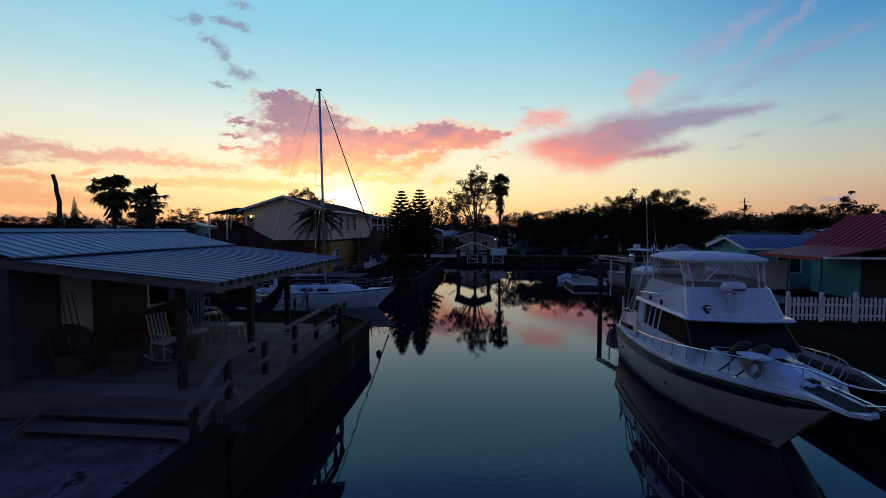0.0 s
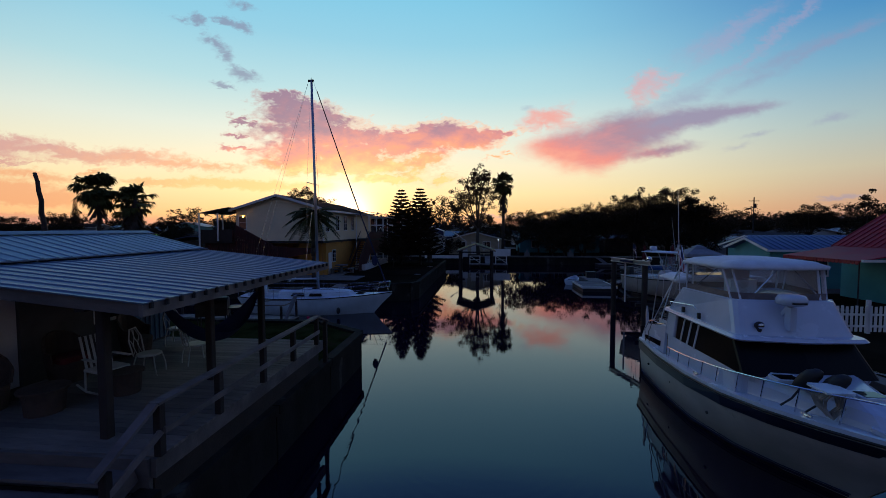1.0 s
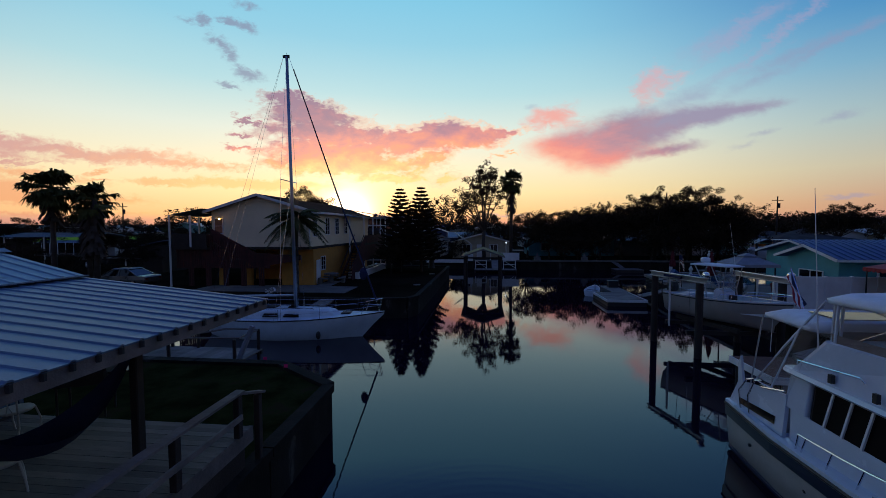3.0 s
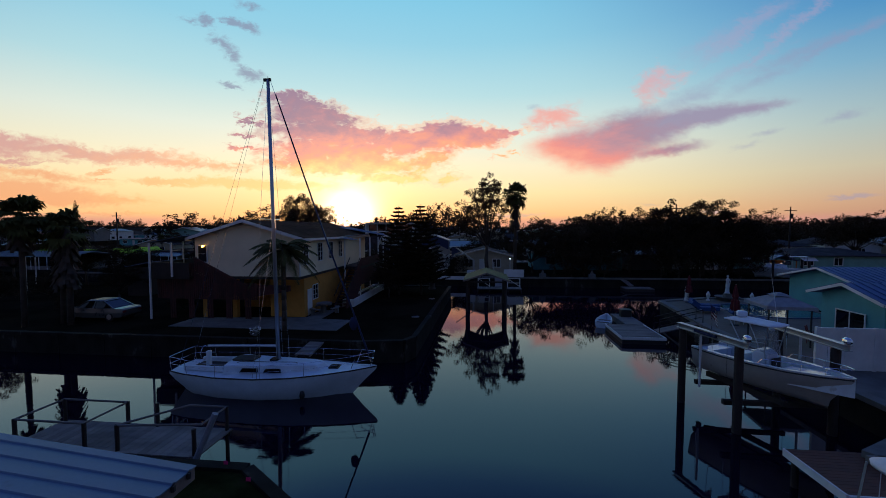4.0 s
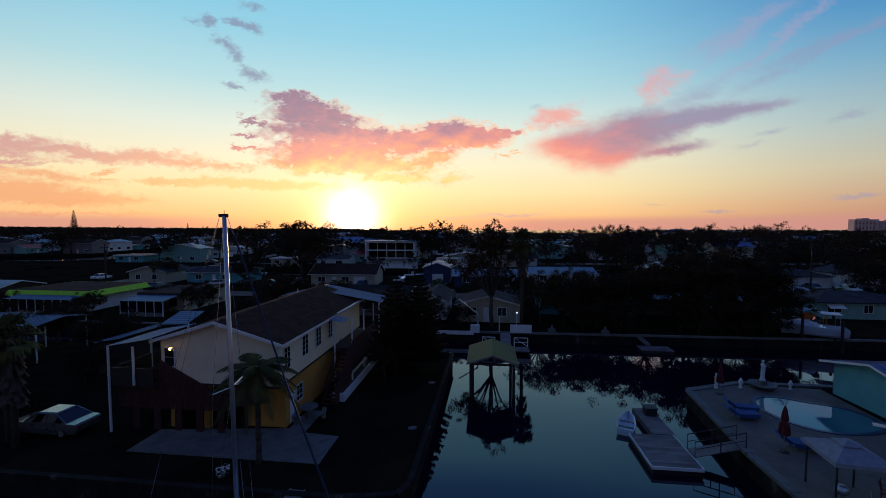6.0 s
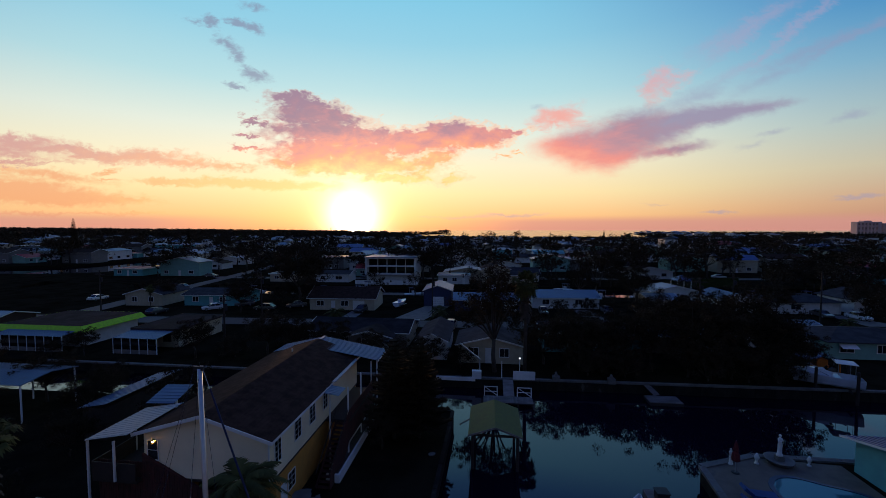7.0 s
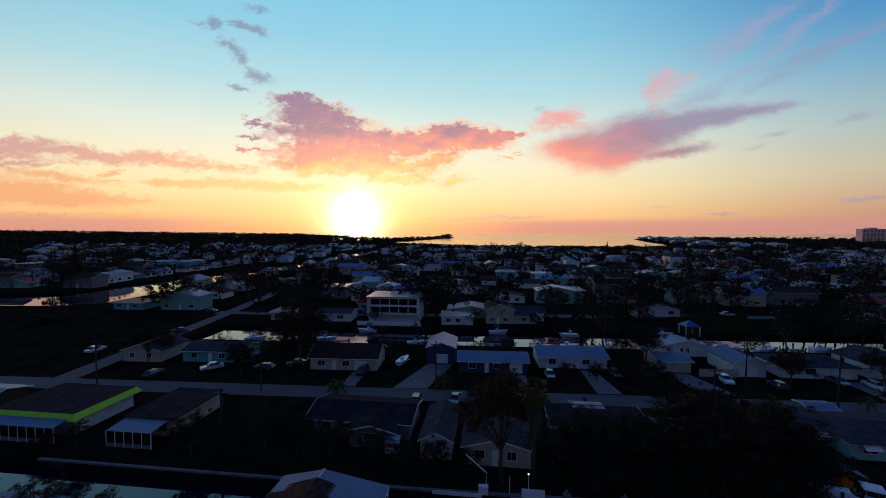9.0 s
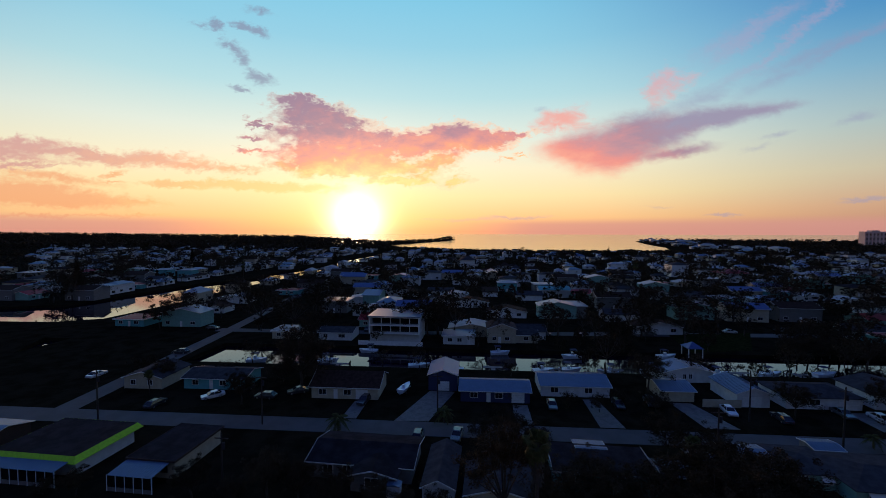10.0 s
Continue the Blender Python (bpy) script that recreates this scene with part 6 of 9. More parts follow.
def simple_house(name, label, a, b, w, d, wall_mt, roof_mt, eave=2.6, rise=1.0, roof="gable_a", over=0.45, turn=TURN, windows=(), door=None, garage=None, side=None, sidew=(), base=LAND, ribs=0.0, trim=WHITEPAINT, group="", skirt=False):
    """A low house: front left corner at a, b; walls with openings on the front; roof ridge along a or b, hipped or flat."""
    h = thing(name, label, "house", ab(a, b, base), turn, group)
    wall = Geo()
    if roof == "gable_a":
        wall.loft([[(x, 0, 0), (x, 0, eave), (x, d / 2, eave + rise * 0.97), (x, d, eave), (x, d, 0)] for x in (0, w)])
    elif roof == "gable_b":
        wall.loft([[(0, y, 0), (0, y, eave), (w / 2, y, eave + rise * 0.97), (w, y, eave), (w, y, 0)] for y in (0, d)])
    else:
        wall.box(0, w, 0, d, 0, eave)
    part("wall", wall, wall_mt, h)
    e, o, t = eave - 0.08, over, 0.1
    if roof == "hip":
        i = min(d, w) / 2
        ring = lambda k, z: [(-o + k, -o + k, z), (w + o - k, -o + k, z), (w + o - k, d + o - k, z), (-o + k, d + o - k, z)]
        part("roof", Geo().loft([ring(0, e), ring(0, e + t), ring(i + o - 0.05, e + t + rise)]), roof_mt, h)
    elif roof == "flat":
        part("roof", Geo().box(-o + 0.02, w + o - 0.02, -o + 0.02, d + o - 0.02, eave, eave + (0.495 if skirt else 0.16)), roof_mt, h)
        if skirt:
            ring = lambda k, z: [(-o - k, -o - k, z), (w + o + k, -o - k, z), (w + o + k, d + o + k, z), (-o - k, d + o + k, z)]
            part("sloped_fascia", Geo().loft([ring(0.55, eave - 0.35), ring(0.52, eave - 0.4), ring(-0.02, eave + 0.5), ring(-0.05, eave + 0.46)], caps=False), trim, h, "sloping lime green fascia")
        part("fascia", Geo().box(-o - 0.03, w + o + 0.03, -o - 0.05, -o - 0.004, eave - 0.12, eave + 0.22).box(w + o + 0.004, w + o + 0.05, -o, d + o, eave - 0.12, eave + 0.22).box(-o - 0.05, -o - 0.004, -o, d + o, eave - 0.12, eave + 0.22), trim, h)
    elif roof == "gable_a":
        for s, y0 in ((0, -o), (1, d + o)):
            if ribs:
                g2 = Geo()
                n = int((w + 2 * o) / ribs)
                for i in range(n):
                    x0 = -o + (w + 2 * o) * i / n
                    g2.bar((x0, y0, e + t + 0.03), (x0, d / 2, e + t + rise + 0.06), 0.05, 0.05)
                part("roof_ribs", g2, roof_mt, h)
            part("roof_slope", Geo().loft([[(x, y0, e), (x, y0, e + t), (x, d / 2, e + t + rise + 0.05), (x, d / 2, e + rise)] for x in (-o, w + o)]), roof_mt, h)
        part("eave_trim", Geo().box(-o, w + o, -o - 0.04, -o - 0.003, e - 0.03, e + t), trim, h)
        for x in (-o - 0.03, w + o + 0.03):
            part("barge_board", Geo().bar((x, -o, e + 0.05), (x, d / 2, e + rise + 0.06), 0.04, 0.16).bar((x, d + o, e + 0.05), (x, d / 2, e + rise + 0.06), 0.04, 0.16), trim, h)
    else:
        for s, x0 in ((0, -o), (1, w + o)):
            if ribs:
                g2 = Geo()
                n = int((d + 2 * o) / ribs)
                for i in range(n):
                    y0 = -o + (d + 2 * o) * i / n
                    g2.bar((x0, y0, e + t + 0.03), (w / 2, y0, e + t + rise + 0.06), 0.05, 0.05)
                part("roof_ribs", g2, roof_mt, h)
            part("roof_slope", Geo().loft([[(x0, y, e), (x0, y, e + t), (w / 2, y, e + t + rise + 0.05), (w / 2, y, e + rise)] for y in (-o, d + o)]), roof_mt, h)
            part("barge_board", Geo().bar((x0, -o - 0.03, e + 0.05), (w / 2, -o - 0.03, e + rise + 0.06), 0.04, 0.18), trim, h)
    for x, ww in windows:
        wn = part("window", Geo().box(x + 0.04, x + ww - 0.04, -0.02, 0.05, 0.94, 2.01), WINDOWGLASS, h)
        part("window_frame", Geo().box(x - 0.05, x + 0.04, -0.06, 0.05, 0.85, 2.1).box(x + ww - 0.04, x + ww + 0.05, -0.06, 0.05, 0.85, 2.1).box(x + 0.04, x + ww - 0.04, -0.06, 0.05, 0.85, 0.94).box(x + 0.04, x + ww - 0.04, -0.06, 0.05, 2.01, 2.1)
             .box(x + ww / 2 - 0.025, x + ww / 2 + 0.025, -0.045, 0.03, 0.94, 2.01), trim, wn)
    if door is not None:
        part("door", Geo().box(door + 0.02, door + 0.88, -0.04, 0.05, 0.02, 2.05), WHITEPAINT, h)
    if garage:
        gd = Geo()
        for i in range(4):
            gd.box(garage[0] + 0.02, garage[0] + garage[1] - 0.02, -0.04, 0.05, 0.04 + 0.53 * i, 0.04 + 0.53 * i + 0.5)
        part("garage_door", gd, WHITEPAINT, h, "pale panelled garage door")
    return h


simple_house("turquoise_house", "turquoise stucco house with a blue metal roof", 19.5, 30.6, 16, 3.8, TURQ, BLUEROOF, 2.65, 0.75, "gable_a", 0.5, windows=((2.0, 1.6), (6.5, 1.4)), ribs=0.45)
gw = thing("gable_window", "sliding window with a white frame in the turquoise gable", "window", ab(19.46, 31.6, LAND), TURN)
part("pane", Geo().box(-0.03, 0.03, 0.0, 1.7, 0.75, 1.85), DARKGLASS, gw)
part("window_frame", Geo().box(-0.05, 0.0, -0.06, 0.0, 0.69, 1.91).box(-0.05, 0.0, 1.7, 1.76, 0.69, 1.91).box(-0.05, 0.0, 0.0, 1.7, 0.69, 0.75).box(-0.05, 0.0, 0.0, 1.7, 1.85, 1.91).box(-0.06, 0.0, 0.83, 0.88, 0.75, 1.85), WHITEPAINT, gw)
simple_house("turquoise_house", "turquoise stucco pool house with a blue roof", 25.7, 38.8, 14, 7.0, TURQ, BLUEROOF, 2.4, 1.0, "gable_a", 0.6, windows=((1.5, 1.2), (5.0, 1.2)), ribs=0.45)
rh = thing("red_roofed_house", "house with a steep red metal gable roof and dark porch", "house", ab(21.7, 22.9, LAND), TURN)
part("wall", Geo().loft([[(0, y, 0), (0, y, 3.0), (2.4, y, 4.78), (4.8, y, 3.0), (4.8, y, 0)] for y in (1.6, 5.0)]), TURQ, rh, "turquoise stucco wall")
part("porch_wall", Geo().box(0, 0.15, 0.1, 1.6, 0, 2.9), DARKWOOD, rh)
for s, x in ((0, -0.4), (1, 5.2)):
    slope = part("roof_slope", Geo().loft([[(x, y, 2.95), (x, y, 3.03), (2.4, y, 4.92), (2.4, y, 4.84)] for y in (0, 5.3)]), REDROOF, rh)
    for i in range(14):
        part("standing_seam", Geo().bar((x, 0.02 + 0.4 * i, 3.05), (2.4, 0.02 + 0.4 * i, 4.94), 0.04, 0.05), REDROOF, slope)
    part("barge_board", Geo().bar((x, -0.03, 2.98), (2.4, -0.03, 4.88), 0.04, 0.18), REDROOF, rh)
part("gutter", Geo().box(-3.3, 5.5, -0.12, 0.0, 2.42, 2.54), WHITEPAINT, rh, "white gutter")
part("porch_roof", Geo().loft([[(-0.45, y, 2.58), (5.5, y, 2.58), (5.5, y, 2.64), (-0.45, y, 2.64)] for y in (0.0, 1.6)]), DARKWOOD, rh)
for x in (0.0, 1.6, 3.2):
    part("porch_post", Geo().box(x, x + 0.12, 0.02, 0.14, 0, 2.58), DARKWOOD, rh)
aw = thing("red_awning", "scalloped red canvas awning on thin posts", "awning", ab(18.4, 23.0, LAND))
part("canopy", Geo().loft([[(0, 0, 2.42), (0, 0, 2.48), (2.95, 0, 3.02), (2.95, 0, 2.96)], [(0, 4.9, 2.42), (0, 4.9, 2.48), (2.95, 4.9, 3.02), (2.95, 4.9, 2.96)]]), REDROOF, aw)
for i in range(22):
    c = 0.223 * i
    part("valance_flap", Geo().loft([[(x, c + 0.01, 2.47), (x, c + 0.213, 2.47), (x, c + 0.213, 2.34), (x, c + 0.16, 2.28), (x, c + 0.06, 2.28), (x, c + 0.01, 2.34)] for x in (-0.02, -0.002)]), REDROOF, aw)
for y in (0.1, 2.4, 4.8):
    part("post", Geo().cyl(0.1, y, 0, 2.44, 0.03, 6), BLACKRUBBER, aw)
# white fences
fence = thing("panel_fence", "tall white panel fence beside the pool terrace", "fence", ab(14.4, 28.0, LAND), TURN)
for i in range(5):
    part("fence_panel", Geo().box(1.2 * i + 0.06, 1.2 * i + 1.14, -0.03, 0.03, 0.05, 1.9), WHITEPAINT, fence)
for i in range(6):
    part("fence_post", Geo().box(1.2 * i - 0.06, 1.2 * i + 0.06, -0.06, 0.06, 0, 2.0), WHITEPAINT, fence)
part("fence_rail", Geo().box(0.0, 6.0, -0.05, 0.05, 1.9, 1.97), WHITEPAINT, fence)
picket = thing("picket_fence", "white wooden picket fence in the garden", "fence", ab(13.5, 18.4, LAND), TURN)
for i in range(24):
    part("picket", Geo().prism([(0.17 * i, 0), (0.17 * i + 0.09, 0), (0.17 * i + 0.09, 0.02), (0.17 * i, 0.02)], 0.08, 1.05 + 0.02 * (i % 3)), WHITEPAINT, picket)
for i in range(4):
    part("fence_post", Geo().box(1.36 * i - 0.06, 1.36 * i + 0.06, 0.03, 0.13, 0, 1.3), WHITEPAINT, picket)
for z in (0.25, 0.7):
    part("fence_rail", Geo().box(0, 4.1, 0.021, 0.05, z, z + 0.08), WHITEPAINT, picket)
structure("garden_path", Geo().prism([(14.3, 22.9), (18.2, 22.9), (18.2, 28.4), (14.3, 28.0)], LAND - 0.1, LAND + 0.03), CONCRETE, "pale concrete garden path beside the canal", "path")


def flag(parent, base, h, lean, w=0.75):
    """A staff with a hanging striped flag."""
    bx, by, bz = base
    top = (bx + lean, by, bz + h)
    f = part("flag_staff", Geo().tube([base, top], 0.014, 5), STEEL, parent)
    for i in range(7):
        geo = Geo()
        rows = []
        for j in range(6):
            y = by + 0.05 * math.sin(j * 1.3 + i * 0.2)
            q = 0.1 + 0.075 * i
            rows.append([(top[0] + 0.02 + w * j / 5 * 0.62, y + 0.04 * j * math.sin(j), top[2] - q + 0.005 - 0.1 * j), (top[0] + 0.02 + w * j / 5 * 0.62, y + 0.04 * j * math.sin(j), top[2] - q - 0.075 - 0.1 * j)])
        part("flag_stripe", geo.loft(rows, closed=False), REDCLOTH if i % 2 == 0 else WHITEPAINT, f)
    part("flag_canton", Geo().loft([[(top[0] + 0.02 + 0.1 * j, by + 0.02 * j - 0.03, top[2] - 0.1 - 0.03 * j), (top[0] + 0.02 + 0.1 * j, by + 0.02 * j - 0.03, top[2] - 0.38 - 0.05 * j)] for j in range(3)], closed=False), NAVY, f)


def lift_boat():
    p, q = g(9.35, 27.3), g(11.5, 22.9)
    y = thing("centre_console_boat", "white centre-console fishing boat raised on a lift", "boat", (*p, 1.6), heading(p, q))
    y.scale = (0.83, 0.9, 0.85)
    st = [(0, 1.05, 0.9, 0.95, 0), (1.5, 1.14, 0.98, 0.95, 0), (3.0, 1.14, 0.9, 1.0, 0), (4.3, 0.95, 0.58, 1.06, 0.15), (5.3, 0.6, 0.22, 1.13, 0.35), (6.15, 0.05, 0.01, 1.2, 0.8)]
    rings = hull_rings(st, -0.3)
    # same darkened hull gelcoat as the yacht, shade included in its colour
    part("hull", Geo().loft(rings, closed=False), bpy.data.materials["shaded_hull_gelcoat"], y, smooth=True)
    part("transom", Geo().add(rings[0], [tuple(range(len(rings[0])))]), bpy.data.materials["shaded_hull_gelcoat"], y)
    part("cockpit_floor", Geo().loft([[(x, hd - 0.2, 0.45), (x, -hd + 0.2, 0.45)] for x, hd, *_ in st[:-1]], closed=False), GELCOAT2, y)
    for s in (-1, 1):
        part("gunwale", Geo().loft([[(x, s * hd, zs), (x, s * hd, zs + 0.05), (x, s * max(0.0, hd - 0.2), zs + 0.05), (x, s * max(0.0, hd - 0.2), zs)] for x, hd, _, zs, _ in st]), GELCOAT, y)
        part("liner", Geo().loft([[(x, s * max(0.0, hd - 0.2), zs), (x, s * max(0.0, hd - 0.2), 0.45)] for x, hd, _, zs, _ in st], closed=False), GELCOAT2, y)
        part("rub_rail", Geo().tube([(x - r * 0.03, s * (hd + 0.01), zs - 0.05) for x, hd, _, zs, r in st], 0.03, 6), BLACKRUBBER, y)
        pts = [(3.2, s * 1.0, 1.05), (3.4, s * 1.0, 1.3), (4.5, s * 0.82, 1.42), (5.6, s * 0.4, 1.52), (6.05, s * 0.12, 1.55)]
        part("bow_rail", Geo().tube(pts, 0.015, 5), STEEL, y)
        for x, w in ((3.9, 0.95), (4.7, 0.75), (5.4, 0.45)):
            part("stanchion", Geo().tube([(x, s * w, 1.08), (x + 0.05, s * w * 0.97, 1.42 + (x - 4.5) * 0.09)], 0.012, 5), STEEL, y)
    part("console", Geo().loft([slab(2.5, 3.35, 0.42, 0.38, 0.45, 0.08), slab(2.55, 3.2, 0.4, 0.36, 1.35, 0.08), slab(2.7, 2.95, 0.36, 0.34, 1.5, 0.06)]), GELCOAT, y)
    part("console_door", Geo().box(3.31, 3.36, -0.26, 0.26, 0.5, 1.2), DARKWOOD, y)
    part("windscreen", Geo().loft([[(2.9, 0.4, 1.45), (3.25, 0.36, 1.36), (3.25, -0.36, 1.36), (2.9, -0.4, 1.45)], [(2.7, 0.4, 2.4), (3.15, 0.36, 2.4), (3.15, -0.36, 2.4), (2.7, -0.4, 2.4)]], closed=False), clear_material("boat_screen", (0.3, 0.33, 0.36), 0.4), y)
    part("t_top", Geo().loft([slab(1.3, 3.5, 0.66, 0.62, 2.66, 0.15, bow=0.1), slab(1.3, 3.5, 0.68, 0.64, 2.7, 0.15, bow=0.1), slab(1.5, 3.3, 0.45, 0.42, 2.76, 0.15, bow=0.05)]), bpy.data.materials["white_canvas"], y, "white canvas sun top", smooth=True)
    for s in (-1, 1):
        part("top_frame", Geo().tube([(3.3, s * 0.45, 0.45), (3.15, s * 0.5, 1.5), (3.35, s * 0.58, 2.66)], 0.026, 6).tube([(2.3, s * 0.45, 0.45), (2.2, s * 0.5, 1.5), (1.6, s * 0.58, 2.66)], 0.026, 6).tube([(3.2, s * 0.52, 1.9), (2.1, s * 0.52, 1.75)], 0.018, 5), ALU, y)
    part("radar", Geo().loft([[(1.75 + r * math.cos(t), r * math.sin(t), z) for t in (i * math.pi / 6 for i in range(12))] for r, z in ((0.2, 2.8), (0.24, 2.85), (0.23, 3.02), (0.16, 3.07))]), GELCOAT, y, "white radar drum", smooth=True)
    part("leaning_post", Geo().box(1.75, 2.15, -0.4, 0.4, 0.45, 1.1, bevel=0.05), GELCOAT2, y)
    part("stern_box", Geo().box(0.1, 0.8, -0.8, 0.8, 0.45, 0.9, bevel=0.08), GELCOAT, y)
    out = part("outboard", Geo().loft([slab(-0.55, -0.02, 0.2, 0.2, 0.95, 0.08), slab(-0.6, 0.0, 0.22, 0.22, 1.25, 0.1), slab(-0.5, -0.08, 0.16, 0.16, 1.5, 0.08)]), BLACKRUBBER, y, "black outboard engine")
    part("drive_leg", Geo().box(-0.42, -0.2, -0.07, 0.07, -0.35, 0.95), BLACKRUBBER, out)
    part("coaming_bolster", Geo().bar((3.7, 0, 0.8), (5.2, 0, 1.0), 0.7, 0.2), GELCOAT, y)
    part("antenna", Geo().tube([(3.0, 0.55, 2.7), (2.6, 0.6, 5.0)], 0.012, 5, r2=0.004), WHITEPAINT, y)
    flag(y, (0.9, -0.75, 1.0), 2.3, -0.15)
    # the lift
    l = thing("boat_lift", "boat lift on dark timber pilings with aluminium beams", "boat lift")
    for px, py in ((8.0, 26.6), (8.75, 24.0), (12.0, 26.8), (12.15, 24.2)):
        part("piling", Geo().cyl(px, py, -2.5, 3.25, 0.15, 12), DARKWOOD, l)
    for (x0, y0), (x1, y1) in (((7.93, 26.85), (8.85, 23.65)), ((11.98, 27.1), (12.18, 23.7))):
        for z in (3.27, 3.47):
            part("beam_flange", Geo().bar((x0, y0, z), (x1, y1, z), 0.24, 0.03), ALU, l)
        part("beam_web", Geo().bar((x0, y0, 3.37), (x1, y1, 3.37), 0.05, 0.17), ALU, l)
        part("motor", Geo().ball((x1, y1 + 0.1, 3.62), (0.13, 0.2, 0.13)).ball((x1 + 0.16, y1 + 0.3, 3.58), (0.1, 0.1, 0.1)), STEEL, l)
        part("guide_pole", Geo().cyl(x0 + 0.55, y0 - 0.75, 0.9, 3.2, 0.045, 8), WHITEPAINT, l)
    part("side_emblem", Geo().bar((8.1, 25.85, 3.37), (8.4, 24.85, 3.37), 0.09, 0.1), NAVY, l)
    for b in (26.3, 24.3):
        part("cradle_beam", Geo().box(8.4, 12.0, b - 0.08, b + 0.08, 0.95, 1.13), DARKWOOD, l)
        for a in (8.5, 11.95):
            part("cable", Geo().tube([(a, b, 1.1), (a, b, 3.27)], 0.008, 4), STEEL, l)
    for a in (9.7, 10.8):
        part("bunk", Geo().bar((a - 0.5, 26.9, 1.22), (a + 0.6, 23.9, 1.22), 0.14, 0.2), DARKWOOD, l)


lift_boat()


def float_dock():
    d = thing("floating_dock", "grey floating dock with plastic edging", "dock", ab(8.45, 35.5, 0), TURN)
    for i in range(18):
        part("plank", Geo().box(0.06, 2.64, 0.06 + 0.2 * i, 0.25 + 0.2 * i, 0.42, 0.46), OLDWOOD, d)
    part("float", Geo().box(0, 2.7, 0, 3.72, -0.2, 0.42), BLACKRUBBER, d)
    part("edge_strip", Geo().box(-0.05, 0, 0, 3.72, 0.3, 0.48).box(-0.05, 2.75, -0.05, 0, 0.3, 0.48).box(2.7, 2.75, 0, 3.72, 0.3, 0.48), WHITEPAINT, d)
    part("walkway", Geo().box(1.5, 2.9, 3.8, 7.6, -0.1, 0.44), OLDWOOD, d)
    part("dock_box", Geo().box(2.0, 2.8, 6.3, 7.0, 0.44, 0.95, bevel=0.05).box(1.96, 2.84, 6.26, 7.04, 0.95, 1.02), BLACKRUBBER, d)
    gw = thing("gangway", "narrow metal gangway with handrails up to the deck", "gangway", ab(11.2, 37.0, 0.5), TURN)
    part("ramp", Geo().bar((0, 0, 0.02), (2.75, 0, 0.72), 0.9, 0.06), OLDWOOD, gw)
    for s in (-0.45, 0.45):
        part("handrail", Geo().tube([(0, s, 0.05), (0, s, 0.95), (2.75, s, 1.65), (2.75, s, 0.75)], 0.03, 6).tube([(0, s, 0.5), (2.75, s, 1.2)], 0.02, 5).tube([(1.4, s, 0.3), (1.4, s, 1.3)], 0.03, 6), DARKWOOD, gw)
    k = thing("rowing_skiff", "small white open skiff tied to the float", "boat", ab(8.35, 39.7, 0), 62)
    st = [(0, 0.52, 0.45, 0.42, 0), (1.0, 0.6, 0.5, 0.42, 0), (2.0, 0.45, 0.3, 0.48, 0.05), (2.8, 0.06, 0.02, 0.58, 0.3)]
    rings = hull_rings(st, -0.12)
    part("hull", Geo().loft(rings, closed=False).loft([[(x, hd - 0.06, zs), (x, (hd - 0.06) * 0.8, 0.1), (x, 0, 0.08), (x, -(hd - 0.06) * 0.8, 0.1), (x, -hd + 0.06, zs)] for x, hd, _, zs, _ in st], closed=False).add(rings[0], [tuple(range(11))]), GELCOAT2, k)
    for s in (-1, 1):
        part("gunwale", Geo().tube([(x, s * (hd - 0.02), zs + 0.02) for x, hd, _, zs, _ in st], 0.035, 6), WHITEPAINT, k)
    for x in (0.5, 1.4):
        part("thwart", Geo().box(x, x + 0.25, -0.5, 0.5, 0.3, 0.34), OLDWOOD, k)


float_dock()
brown = thing("brown_dock", "reddish brown timber dock between the boats", "dock", ab(8.3, 18.9, 0), TURN)
for i in range(14):
    part("plank", Geo().box(0.0, 5.2, 0.15 * i, 0.15 * i + 0.14, 1.02, 1.06), material("brown_decking", (0.12, 0.045, 0.025), 0.8, vary=0.2, bump=0.3) if i == 0 else bpy.data.materials["brown_decking"], brown)
part("edge_board", Geo().box(-0.05, 0.0, 0, 2.1, 0.85, 1.07).box(0, 5.2, -0.05, 0, 0.85, 1.07), WHITEPAINT, brown)
for x in (0.2, 2.4):
    for y in (0.15, 1.95):
        part("piling", Geo().cyl(x, y, -2.4, 1.0, 0.1, 10), DARKWOOD, brown)


